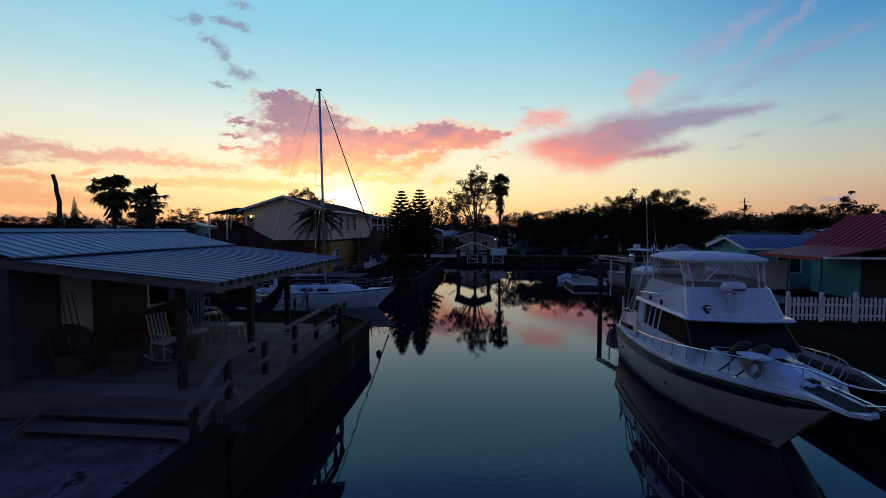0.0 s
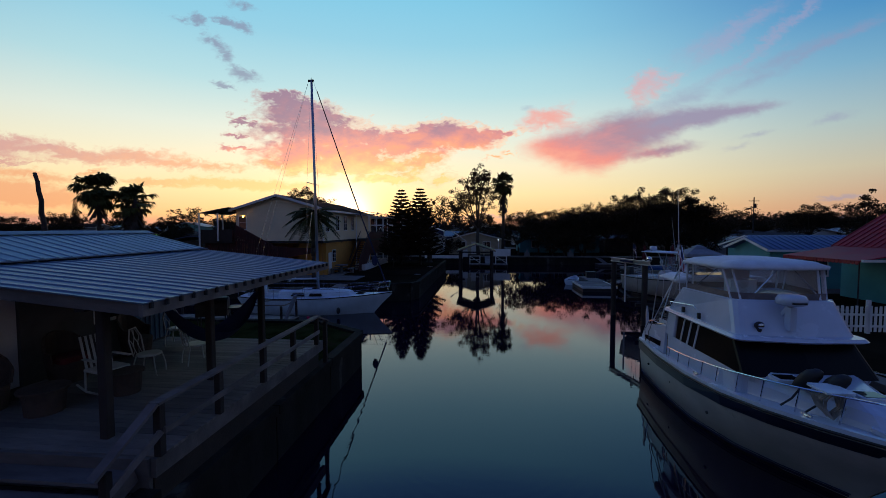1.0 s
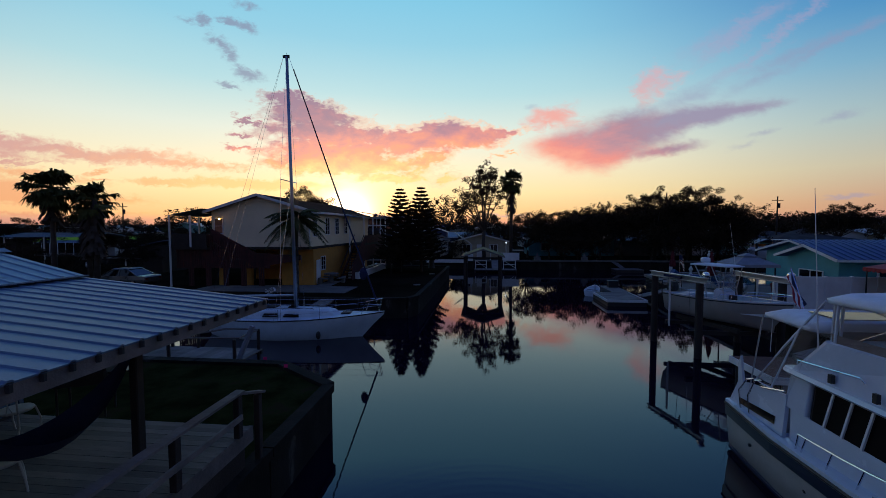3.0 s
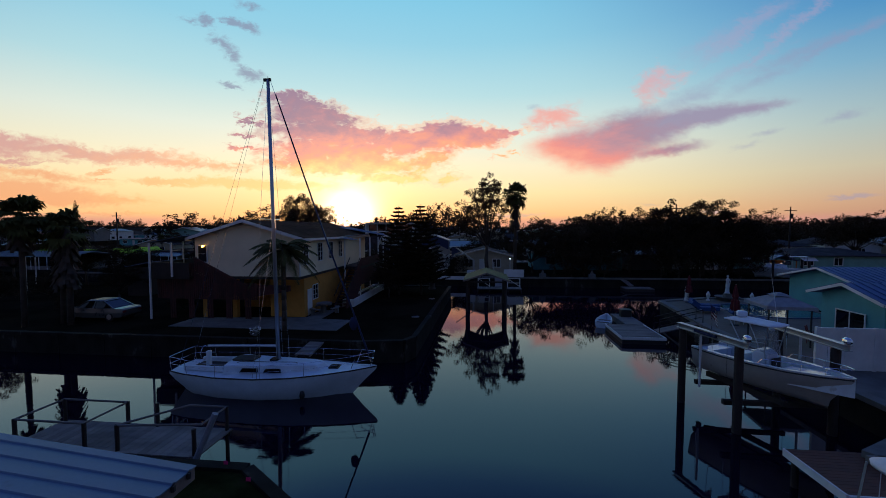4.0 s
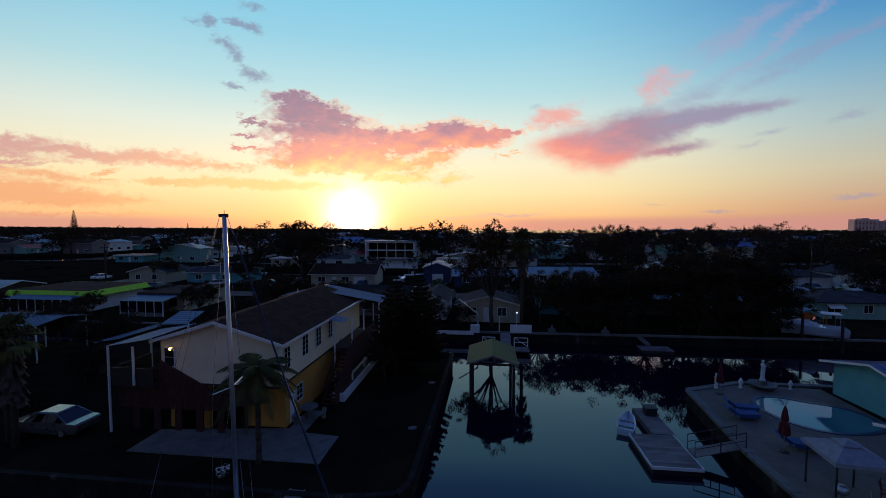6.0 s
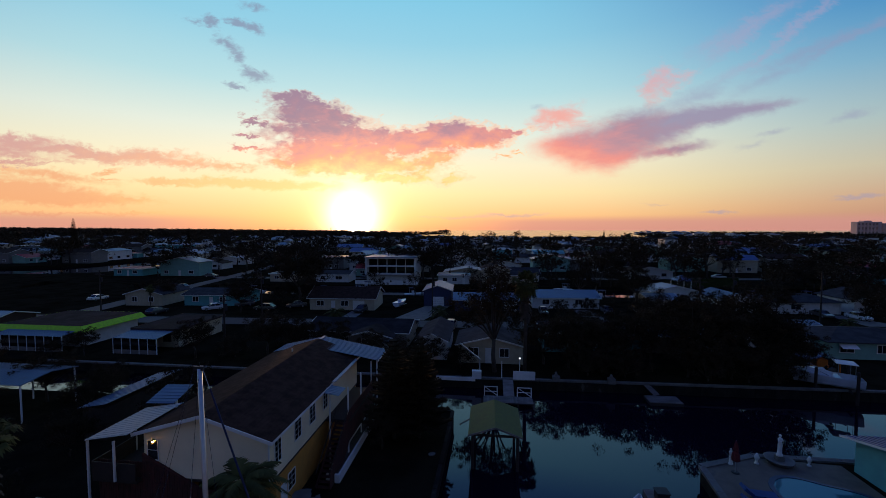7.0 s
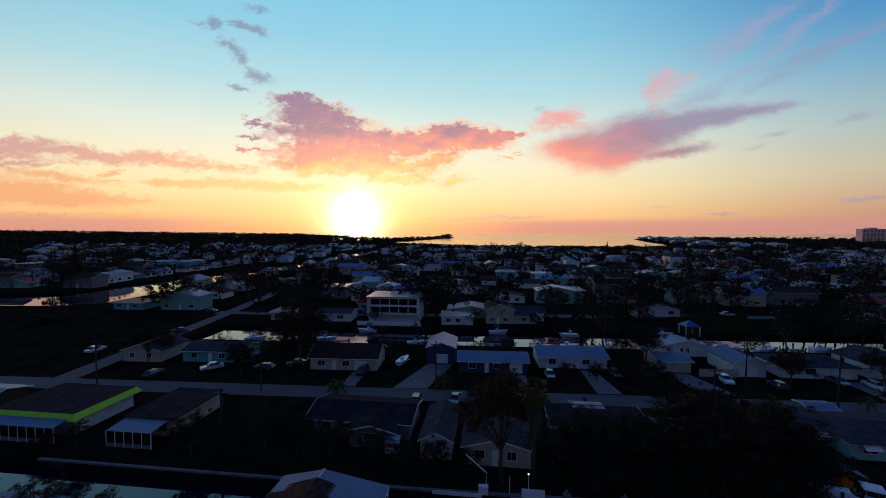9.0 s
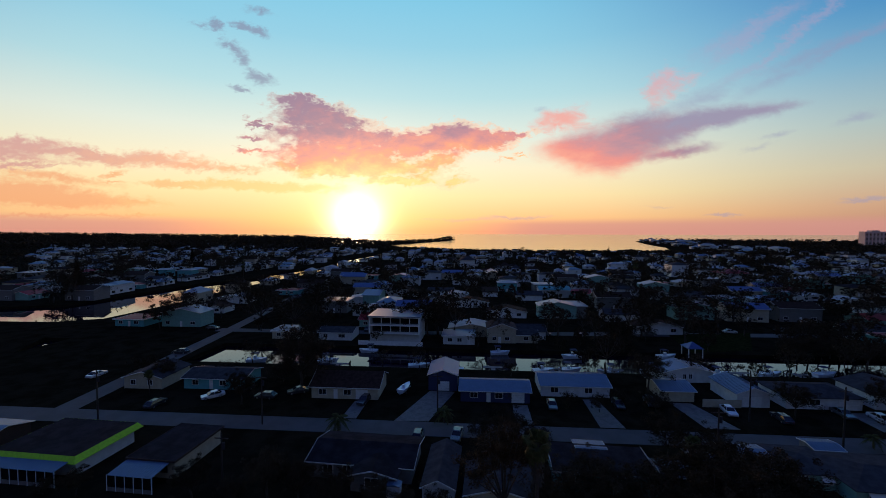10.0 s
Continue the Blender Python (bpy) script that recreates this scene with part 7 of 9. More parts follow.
# ---- cars ----
def car(name, label, a, b, turn, paint, length=4.6, wagon=False):
    c = thing(name, label, "car", ab(a, b, LAND + 0.03), turn)
    L, W = length, 0.88
    sec = lambda x, w, z0, z1: [(x, -w, z0), (x, w, z0), (x, w * 1.02, (z0 + z1) / 2), (x, w * 0.96, z1), (x, -w * 0.96, z1), (x, -w * 1.02, (z0 + z1) / 2)]
    part("body", Geo().loft([sec(0, W * 0.86, 0.42, 0.66), sec(0.12, W * 0.94, 0.26, 0.74), sec(1.2, W, 0.22, 0.86), sec(L * 0.55, W, 0.22, 0.88), sec(L - 0.9, W, 0.24, 0.9), sec(L - 0.1, W * 0.95, 0.3, 0.86), sec(L, W * 0.86, 0.42, 0.78)]), paint, c, smooth=False)
    x0, x1, x2, x3 = L * 0.26, L * 0.42, (L * 0.8 if wagon else L * 0.68), (L * 0.96 if wagon else L * 0.86)
    glass = part("cabin_glass", Geo().loft([[(x0, -W * 0.9, 0.86), (x3, -W * 0.9, 0.89), (x3, W * 0.9, 0.89), (x0, W * 0.9, 0.86)], [(x1, -W * 0.68, 1.36), (x2, -W * 0.68, 1.38), (x2, W * 0.68, 1.38), (x1, W * 0.68, 1.36)]]), DARKGLASS, c)
    part("roof", Geo().loft([[(x1 - 0.08, -W * 0.71, 1.35), (x2 + 0.1, -W * 0.71, 1.37), (x2 + 0.1, W * 0.71, 1.37), (x1 - 0.08, W * 0.71, 1.35)], [(x1 + 0.05, -W * 0.6, 1.42), (x2 - 0.02, -W * 0.6, 1.44), (x2 - 0.02, W * 0.6, 1.44), (x1 + 0.05, W * 0.6, 1.42)]]), paint, c)
    for s in (-1, 1):
        for xx, zz in ((x0, 0.87), (x3, 0.89)):
            part("pillar", Geo().bar((xx, s * W * 0.9, zz), (x1 if xx == x0 else x2, s * W * 0.69, 1.37), 0.07, 0.05), paint, c)
        part("pillar", Geo().bar(((x1 + x2) / 2, s * W * 0.905, 0.88), ((x1 + x2) / 2, s * W * 0.7, 1.37), 0.07, 0.05), paint, c)
        for xw in (0.82, L - 0.95):
            wh = part("wheel", Geo().tube([(xw, s * (W - 0.2), 0.31), (xw, s * (W + 0.012), 0.31)], 0.31, 16), BLACKRUBBER, c)
            part("rim", Geo().tube([(xw, s * (W - 0.02), 0.31), (xw, s * (W + 0.022), 0.31)], 0.19, 12), ALU, wh)
        part("headlight", Geo().box(0.02, 0.1, s * 0.6 - 0.14, s * 0.6 + 0.14, 0.56, 0.68), WHITEPAINT, c)
        part("tail_light", Geo().box(L - 0.06, L + 0.012, s * 0.62 - 0.14, s * 0.62 + 0.14, 0.6, 0.74), REDPAINT, c)
    return c


CARGREY = material("silver_car_paint", (0.1, 0.105, 0.1), 0.3, metal=0.3, vary=0.08, coat=0.6, bump=0)
CARWHITE = material("white_car_paint", (0.6, 0.6, 0.62), 0.3, vary=0.05, coat=0.6, bump=0)
CARDARK = material("dark_car_paint", (0.03, 0.032, 0.04), 0.3, vary=0.1, coat=0.6, bump=0)
car("parked_car", "older silver saloon car parked behind the seawall", -30.4, 34.2, TURN - 1, CARGREY, 4.9)
car("parked_car", "white saloon car parked on the grass", -62.6, 93.2, 40, CARWHITE, 4.5)
car("parked_car", "dark hatchback parked by the house", -58.5, 98.4, 30, CARDARK, 4.2, True)
car("parked_car", "dark saloon car parked beside the house", -46.0, 98.3, 25, CARDARK, 4.4)
car("parked_car", "dark estate car on the driveway", -28.4, 94.5, 78, CARDARK, 4.7, True)
car("parked_car", "dark estate car at the kerb by the hedge", -14.4, 80.8, 85, CARDARK, 4.6, True)
car("parked_car", "silver car beside the street", -7.9, 82.6, 80, CARGREY, 4.5)

# ---- left point: yard of the two-storey house ----
structure("patio_slab", Geo().prism([(-21.4, 32.5), (-9.9, 32.5), (-9.9, 35.4), (-12.2, 35.6), (-12.2, 38.6), (-13.4, 38.6), (-13.4, 36.0), (-21.4, 35.0)], LAND - 0.1, LAND + 0.035), CONCRETE, "cracked concrete patio slab", "patio")
planter = thing("long_planter", "long white-painted planter beside the porch", "planter", ab(0, 0))
for x0, x1, y0, y1 in ((-12.3, -12.15, 40.2, 49.6), (-11.45, -11.3, 40.2, 49.6), (-12.15, -11.45, 40.2, 40.36), (-12.15, -11.45, 49.44, 49.6)):
    part("planter_wall", Geo().box(x0, x1, y0, y1, LAND, LAND + 0.6), WHITEPAINT, planter)
part("soil", Geo().box(-12.15, -11.45, 40.36, 49.44, LAND, LAND + 0.45), BARK, planter)
table = thing("round_picnic_table", "round pale concrete picnic table with curved benches", "table", ab(-12.8, 37.6, LAND + 0.035))
part("tabletop", Geo().cyl(0, 0, 0.68, 0.76, 0.6, 18), CONCRETE, table)
part("pedestal", Geo().cyl(0, 0, 0, 0.68, 0.18, 12, 0.14), CONCRETE, table)
for i in range(3):
    w = i * 2.09
    bench = Geo().loft([[(r * math.cos(w + t), r * math.sin(w + t), z) for r, z in ((0.85, 0.38), (1.15, 0.38), (1.15, 0.45), (0.85, 0.45))] for t in (-0.65, -0.3, 0.0, 0.3, 0.65)])
    part("bench", bench.box(-0.12 + math.cos(w), 0.12 + math.cos(w), -0.12 + math.sin(w), 0.12 + math.sin(w), 0, 0.38), CONCRETE, table)
plank = thing("boarding_plank", "weathered wooden boarding plank from seawall to boat", "gangway", ab(0, 0))
for i in range(12):
    f = i / 12
    part("board", Geo().bar((-9.75 - 0.3 * f - 0.42, 27.6 + 2.8 * f, 1.22 + 0.0 * f), (-9.75 - 0.3 * f + 0.42, 27.6 + 2.8 * f, 1.22), 0.19, 0.04), OLDWOOD, plank)
for s in (-0.36, 0.36):
    part("stringer", Geo().bar((-9.75 + s, 27.5, 1.16), (-10.05 + s, 30.4, 1.16), 0.06, 0.09), OLDWOOD, plank)
bush = thing("flower_pot", "small pot of white flowers on the seawall lawn", "plant", ab(-14.4, 31.0, LAND))
fl = Geo()
leaf_cloud(fl, random.Random(5), (0, 0, 0.3), 0.35, 60, 0.07)
part("pot", Geo().cyl(0, 0, 0, 0.25, 0.14, 10, 0.18), CONCRETE, bush)
part("flowers", fl, WHITEPAINT, bush)
for a, b in ((-5.6, 36.9), (-5.4, 44.5)):
    st = thing("stepping_stone", "flat pale stone lying on the lawn", "stone", ab(a, b, LAND), 20)
    part("slab", Geo().prism([(0.3 * math.cos(t * 0.9), 0.22 * math.sin(t * 0.9)) for t in range(7)], 0, 0.06), CONCRETE, st)
stump = thing("tree_stump", "short thick cut tree stump on the lawn", "stump", ab(-6.2, 50.6, LAND))
part("wood", Geo().loft([[(r * math.cos(t) * (1 + 0.08 * math.sin(3 * t)), r * math.sin(t), z) for t in (i * 0.524 for i in range(12))] for r, z in ((0.42, 0), (0.32, 0.25), (0.3, 1.0))]), BARK, stump)
# side dock with pipe rails beside the near lot
sd = thing("side_dock", "small grey timber dock with pipe railings in the side canal", "dock", ab(0, 0))
for i in range(26):
    part("plank", Geo().box(-15.2 + 0.24 * i, -15.2 + 0.24 * i + 0.225, 19.0, 20.7, 0.86, 0.9), OLDWOOD, sd)
part("frame_beam", Geo().box(-15.2, -9.0, 19.0, 19.1, 0.7, 0.855).box(-15.2, -9.0, 20.6, 20.7, 0.7, 0.855), DARKWOOD, sd)
for x in (-15.1, -12.7, -11.6, -9.1):
    for y in (19.1, 20.6):
        part("piling", Geo().cyl(x, y, -2.4, 1.7, 0.06, 8), DARKWOOD, sd)
for pts in ([(-15.1, 19.1), (-15.1, 20.6), (-12.7, 20.6), (-12.7, 19.1), (-15.1, 19.1)], [(-11.6, 19.1), (-10.4, 20.6), (-9.1, 20.6), (-9.1, 19.4), (-11.6, 19.1)]):
    part("pipe_rail", Geo().tube([(x, y, 1.68) for x, y in pts], 0.035, 6), OLDWOOD, sd)
part("tilted_pipe", Geo().tube([(-8.9, 18.9, 0.9), (-8.4, 19.1, 2.2)], 0.09, 8), GREYCLOTH, sd)
for a, b in ((-7.4, 18.0), (-6.4, 17.4)):
    mk = thing("marker_flag", "small bright pink marker flag in the grass", "flag", ab(a, b, LAND))
    part("wire", Geo().cyl(0, 0, 0, 0.35, 0.004, 4), STEEL, mk)
    part("pennant", Geo().box(0, 0.12, -0.003, 0.003, 0.25, 0.35), material("pink_plastic", (0.9, 0.03, 0.2), 0.6, bump=0), mk)
# mobile home at the far left and ribbed shed
shed = thing("metal_carport", "open carport with a ribbed metal gable roof on posts", "carport", ab(-53.5, 45.0, LAND), TURN)
for y0, y1 in ((0, 2.6), (5.2, 2.6)):
    g2 = Geo().loft([[(x, y0, 3.55), (x, y0, 3.6), (x, y1, 4.0), (x, y1, 3.95)] for x in (0, 10.5)])
    slope = part("roof_slope", g2, METALROOF, shed)
    for i in range(27):
        part("roof_rib", Geo().bar((0.02 + 0.4 * i, y0, 3.62), (0.02 + 0.4 * i, y1, 4.02), 0.05, 0.05), METALROOF, slope)
for x in (0.3, 5.2, 10.2):
    for y in (0.2, 5.0):
        part("post", Geo().box(x - 0.05, x + 0.05, y - 0.05, y + 0.05, 0, 3.56), WHITEPAINT, shed)
low = thing("low_shed_roof", "long low shed with a ribbed blue grey roof", "shed", ab(-35.2, 43.2, LAND), TURN)
part("roof", wavy(Geo(), 0, 2.7, 0, 8.4, 2.75, 3.25, 0.4, 0.04), METALROOF, low)
part("wall", Geo().box(0.3, 2.4, 0.2, 8.2, 0, 2.74), DARKWOOD, low)

# ---- boathouse and docks at the canal's end ----
OLIVE = material("olive_canvas_roof", (0.1, 0.12, 0.02), 0.75, vary=0.15, grain=40, bump=0.2)
bh = thing("boathouse", "open boat shelter with an olive green gable roof", "boathouse", ab(-0.45, 44.5, 0))
for s in (-1, 1):
    part("roof_slope", Geo().loft([[(s * 2.1, y, 2.82), (s * 2.1, y, 2.9), (0, y, 3.62), (0, y, 3.54)] for y in (0, 5.1)]), OLIVE, bh)
    part("barge_board", Geo().bar((s * 2.1, -0.03, 2.84), (0, -0.03, 3.56), 0.04, 0.13), OLDWOOD, bh)
    for y in (0.4, 4.7):
        part("piling", Geo().cyl(s * 1.75, y, -2.4, 2.86, 0.13, 10), DARKWOOD, bh)
    part("side_beam", Geo().box(s * 1.75 - 0.08, s * 1.75 + 0.08, 0.2, 4.9, 2.66, 2.82), DARKWOOD, bh)
part("tie_beam", Geo().box(-1.67, 1.67, 0.33, 0.47, 2.66, 2.8), DARKWOOD, bh)
fd = thing("canal_end_dock", "low brown dock with white railings below the seawall", "dock", ab(0, 0))
part("frame", Geo().box(-1.5, 3.8, 56.3, 58.0, 0.25, 0.38), DARKWOOD, fd)
for i in range(26):
    part("plank", Geo().box(-1.5 + 0.204 * i, -1.31 + 0.204 * i, 56.3, 58.0, 0.381, 0.42), OLDWOOD, fd)
part("ramp", Geo().bar((1.3, 58.0, 0.42), (1.3, 60.8, LAND + 0.05), 1.2, 0.08), OLDWOOD, fd)
for x in (-1.4, 0.0, 2.2, 3.7):
    part("rail_post", Geo().box(x - 0.05, x + 0.05, 57.85, 57.95, 0.42, 1.5), WHITEPAINT, fd)
    part("piling", Geo().cyl(x, 56.5, -2.2, 0.3, 0.1, 8), DARKWOOD, fd)
for x0, x1 in ((-1.4, 0.0), (2.2, 3.7)):
    part("rail", Geo().box(x0, x1, 57.87, 57.93, 1.42, 1.5).box(x0, x1, 57.87, 57.93, 0.9, 0.96), WHITEPAINT, fd)
    part("brace", Geo().bar((x0, 57.9, 1.45), (x1, 57.9, 0.5), 0.05, 0.06), WHITEPAINT, fd)
wb = thing("white_board_fence", "low white board fence on the seawall", "fence", ab(0, 0))
part("board", Geo().box(1.9, 4.45, 60.7, 60.76, LAND + 0.15, LAND + 1.15), WHITEPAINT, wb)
part("long_board", Geo().box(-8.2, -2.5, 60.66, 60.72, LAND - 0.25, LAND + 0.2), WHITEPAINT, wb)
part("box", Geo().box(-2.9, -1.8, 60.8, 61.4, LAND, LAND + 0.9), WHITEPAINT, wb)
lp = thing("dock_lamp", "slim white lamp post on the seawall", "lamp post", ab(2.7, 61.3, LAND))
part("pole", Geo().cyl(0, 0, 0, 2.4, 0.04, 8), WHITEPAINT, lp)
part("lantern", Geo().ball((0, 0, 2.5), 0.1), glow_material("lamp_glow", (0.9, 0.95, 1.0), 1.5), lp)
post2 = thing("mooring_post", "white mooring post on the seawall", "post", ab(0.6, 61.2, LAND))
part("pole", Geo().cyl(0, 0, 0, 2.1, 0.05, 8), WHITEPAINT, post2)
dv = thing("davit", "tilted white boat davit arm", "davit", ab(-2.2, 61.4, LAND))
part("arm", Geo().bar((-2.2, 0.5, 3.9), (0.2, 0, 2.2), 0.14, 0.14), ALU, dv)
part("mast", Geo().box(0.1, 0.26, -0.08, 0.08, 0, 2.3), ALU, dv)
raft = thing("swim_raft", "low wooden raft beside the seawall", "raft", ab(16.3, 58.3, 0))
part("frame", Geo().box(0, 3.4, 0, 1.9, -0.1, 0.3), DARKWOOD, raft)
for i in range(10):
    part("plank", Geo().box(0, 3.4, 0.19 * i, 0.19 * i + 0.175, 0.301, 0.36), OLDWOOD, raft)
part("ramp", Geo().bar((1.4, 1.9, 0.4), (0.6, 3.4, LAND + 0.06), 0.8, 0.06), OLDWOOD, raft)
for a in (6.9, 13.1):
    pl = thing("seawall_pillar", "small concrete pillar on the seawall", "pillar", ab(a, 61.2, LAND))
    part("body", Geo().box(-0.4, 0.4, -0.35, 0.35, 0, 0.6, bevel=0.05).loft([[(x * k, y * k, z) for x, y in ((-0.2, -0.2), (0.2, -0.2), (0.2, 0.2), (-0.2, 0.2))] for k, z in ((1, 0.6), (0.3, 1.1))]), CONCRETE, pl)

# cabin boat on the far bank, with the orange shelter
rb = thing("cabin_boat", "white cabin boat raised on a lift at the far bank", "boat", ab(39.8, 62.0, 1.6), 150)
st = [(0, 1.1, 0.9, 0.9, 0), (2, 1.2, 1.0, 0.95, 0), (4, 1.15, 0.8, 1.05, 0.05), (5.4, 0.75, 0.35, 1.2, 0.3), (6.6, 0.05, 0.01, 1.35, 0.8)]
rings = hull_rings(st, -0.3)
part("hull", Geo().loft(rings, closed=False).add(rings[0], [tuple(range(11))]), GELCOAT, rb, smooth=False)
part("deck", Geo().loft([[(x, hd, zs), (x, 0, zs + 0.1), (x, -hd, zs)] for x, hd, _, zs, _ in st[1:]], closed=False), GELCOAT, rb)
part("cuddy", Geo().loft([slab(2.6, 5.2, 0.8, 0.4, 1.05, 0.15), slab(2.7, 4.6, 0.65, 0.3, 1.5, 0.12)]), GELCOAT, rb)
part("windscreen", Geo().loft([slab(2.3, 3.2, 0.8, 0.6, 1.45, 0.1), slab(2.3, 2.8, 0.7, 0.55, 1.9, 0.1)], caps=False), DARKGLASS, rb)
part("rail", Geo().tube([(3.0, 1.1, 1.05), (4.2, 1.0, 1.6), (6.6, 0.1, 1.8), (6.6, -0.1, 1.8), (4.2, -1.0, 1.6), (3.0, -1.1, 1.05)], 0.02, 5), STEEL, rb)
part("hardtop", Geo().box(0.6, 2.4, -0.9, 0.9, 2.45, 2.52), WHITEPAINT, rb)
for px, py in ((0.8, -0.8), (0.8, 0.8), (2.2, -0.8), (2.2, 0.8)):
    part("top_post", Geo().cyl(px, py, 1.0, 2.45, 0.025, 6), ALU, rb)
rl = thing("far_boat_lift", "boat lift with dark piles on the far bank", "boat lift", ab(39.8, 62.0, 0), 150)
for px, py in ((0.8, -1.7), (4.2, -1.7), (0.8, 1.7), (4.2, 1.7)):
    part("piling", Geo().cyl(px, py, -2.4, 3.6, 0.14, 10), DARKWOOD, rl)
for px in (1.2, 3.8):
    part("cradle", Geo().box(px - 0.08, px + 0.08, -1.65, 1.65, 1.05, 1.3), DARKWOOD, rl)
ORANGE = material("orange_paint", (0.55, 0.14, 0.01), 0.7, vary=0.12, bump=0.1)
oc = thing("orange_shelter", "small orange garden hut with a blue metal roof", "hut", ab(37.5, 65.6, LAND))
part("wall", Geo().box(0.6, 1.8, 0.3, 1.6, 0, 2.2), ORANGE, oc)
for s, x in ((0, -0.7), (1, 3.1)):
    part("roof_slope", Geo().loft([[(x, y, 2.15), (x, y, 2.22), (1.2, y, 2.95), (1.2, y, 2.88)] for y in (-0.2, 2.4)]), BLUEROOF, oc)
for x in (-0.5, 2.9):
    part("post", Geo().box(x - 0.05, x + 0.05, 0, 0.1, 0, 2.2), ORANGE, oc)

# ---- houses between the canal's end and the street, and beyond ----
LIME = material("lime_green_paint", (0.36, 0.72, 0.015), 0.6, vary=0.15, bump=0.05)
TAN = material("tan_stucco", (0.44, 0.38, 0.28), 0.85, vary=0.12, scale=1.0, bump=0.25)
PALE = material("pale_stucco", (0.6, 0.6, 0.6), 0.85, vary=0.1, scale=1.0, bump=0.2)
MINT = material("mint_stucco", (0.2, 0.38, 0.33), 0.85, vary=0.1, scale=1.0, bump=0.2)
NAVYWALL = material("navy_siding", (0.02, 0.03, 0.09), 0.7, vary=0.1, bump=0.1)
DARKROOF = material("dark_tar_roof", (0.022, 0.02, 0.026), 0.9, vary=0.4, scale=0.5, grain=12, bump=0.3, spec=0.03)
GREYROOF = material("grey_shingles", (0.045, 0.044, 0.052), 0.9, vary=0.3, scale=0.8, grain=12, bump=0.4, spec=0.05)
BROWNTRIM = material("dark_brown_trim", (0.04, 0.018, 0.015), 0.8, bump=0.1)


def metal_porch(a, b, w, d, label, turn=TURN):
    """A screened porch: ribbed lean-to roof on white posts over dark screens."""
    p = thing("screened_porch", label, "porch", ab(a, b, LAND), turn)
    part("roof", wavy(Geo(), 0, d, 0, w, 2.25, 2.65, 0.4, 0.04).mesh("roof", METALROOF), METALROOF, p).matrix_local = pose(w, 0, 0, 0, 0, 90)
    n = int(w / 1.3)
    for i in range(n + 1):
        part("post", Geo().box(w * i / n - 0.05, w * i / n + 0.05, 0.02, 0.12, 0, 2.24), GELCOAT2, p)
    part("screen", Geo().box(0.05, w - 0.05, 0.06, 0.08, 0.6, 2.2), DARKGLASS, p)
    part("knee_wall", Geo().box(0.05, w - 0.05, 0.05, 0.1, 0.0, 0.6), STUCCO, p)


S2 = -2.0
simple_house("lime_trimmed_house", "flat-roofed house with a lime green fascia", -75.0, 67.0, 13.2, 9.6, PALE, DARKROOF, 2.7, 0.0, "flat", 0.4, windows=((2, 1.4), (7, 1.4)), trim=LIME, skirt=True)
metal_porch(-73.5, 64.2, 11.5, 2.7, "screened porch with ribbed metal roof on the lime house")
simple_house("flat_roofed_house", "flat-roofed house with a dark stained roof", -54.0, 68.2, 7.0, 9.8, TAN, DARKROOF, 2.7, 0.0, "flat", 0.4, windows=((2, 1.4), (4.6, 1.2)), trim=BROWNTRIM)
metal_porch(-54.2, 64.6, 6.8, 3.4, "white screened porch with a ribbed metal roof")
simple_house("dark_roofed_house", "low house with a wide dark roof", -28.0, 71.2, 15.0, 8.0, STUCCO, DARKROOF, 2.5, 1.1, "gable_a", 0.5, windows=((2, 1.5), (5, 1.2)))
simple_house("gabled_wing", "small gabled wing with a white barge board", -21.0, 68.8, 6.2, 3.6, STUCCO, DARKROOF, 2.4, 0.9, "gable_b", 0.5, windows=((2.0, 1.8),))
ws = thing("garden_shed", "small white metal garden shed", "shed", ab(-15.6, 67.6, LAND))
part("wall", Geo().box(0, 1.8, 0, 1.2, 0, 1.9), WHITEPAINT, ws)
part("roof", Geo().loft([[(-0.1, y, 1.9), (1.9, y, 1.9), (0.9, y, 2.2)] for y in (-0.1, 1.3)]), METALROOF, ws)
part("door", Geo().box(0.3, 0.88, -0.02, -0.003, 0.05, 1.75).box(0.92, 1.5, -0.02, -0.003, 0.05, 1.75), GELCOAT2, ws)
simple_house("gabled_garage", "narrow gabled garage with a white door", -10.7, 67.2, 4.1, 10, PALE, GREYROOF, 2.5, 1.1, "gable_b", 0.35, garage=(0.9, 2.4))
simple_house("tan_cottage", "tan cottage half hidden behind trees", -5.0, 66.5, 8.5, 7, TAN, GREYROOF, 2.4, 1.2, "gable_b", 0.4, windows=((1.5, 1.2), (5.5, 1.2)), door=3.6)
simple_house("flat_grey_house", "wide house with a flat grey roof", 7.0, 72.5, 13.5, 7.2, TURQ, DARKROOF, 2.7, 0.0, "flat", 0.3, windows=((2, 1.4), (6, 1.4)))
simple_house("pale_roofed_house", "low house with a pale metal roof among trees", 27.5, 75.0, 9.5, 6.0, PALE, METALROOF, 2.4, 0.8, "gable_a", 0.3, windows=((2, 1.2),), ribs=0.45)
simple_house("mint_house", "mint green house with white window awnings", 39.5, 77.0, 7.0, 7.0, MINT, GREYROOF, 2.4, 0.9, "hip", 0.5, windows=((1, 1.4), (4.2, 1.4)))
simple_house("mint_house", "mint green house wing with a white awning", 45.4, 73.8, 14, 9.0, MINT, GREYROOF, 2.4, 1.0, "hip", 0.5, windows=((1.4, 1.8), (6, 1.2)))
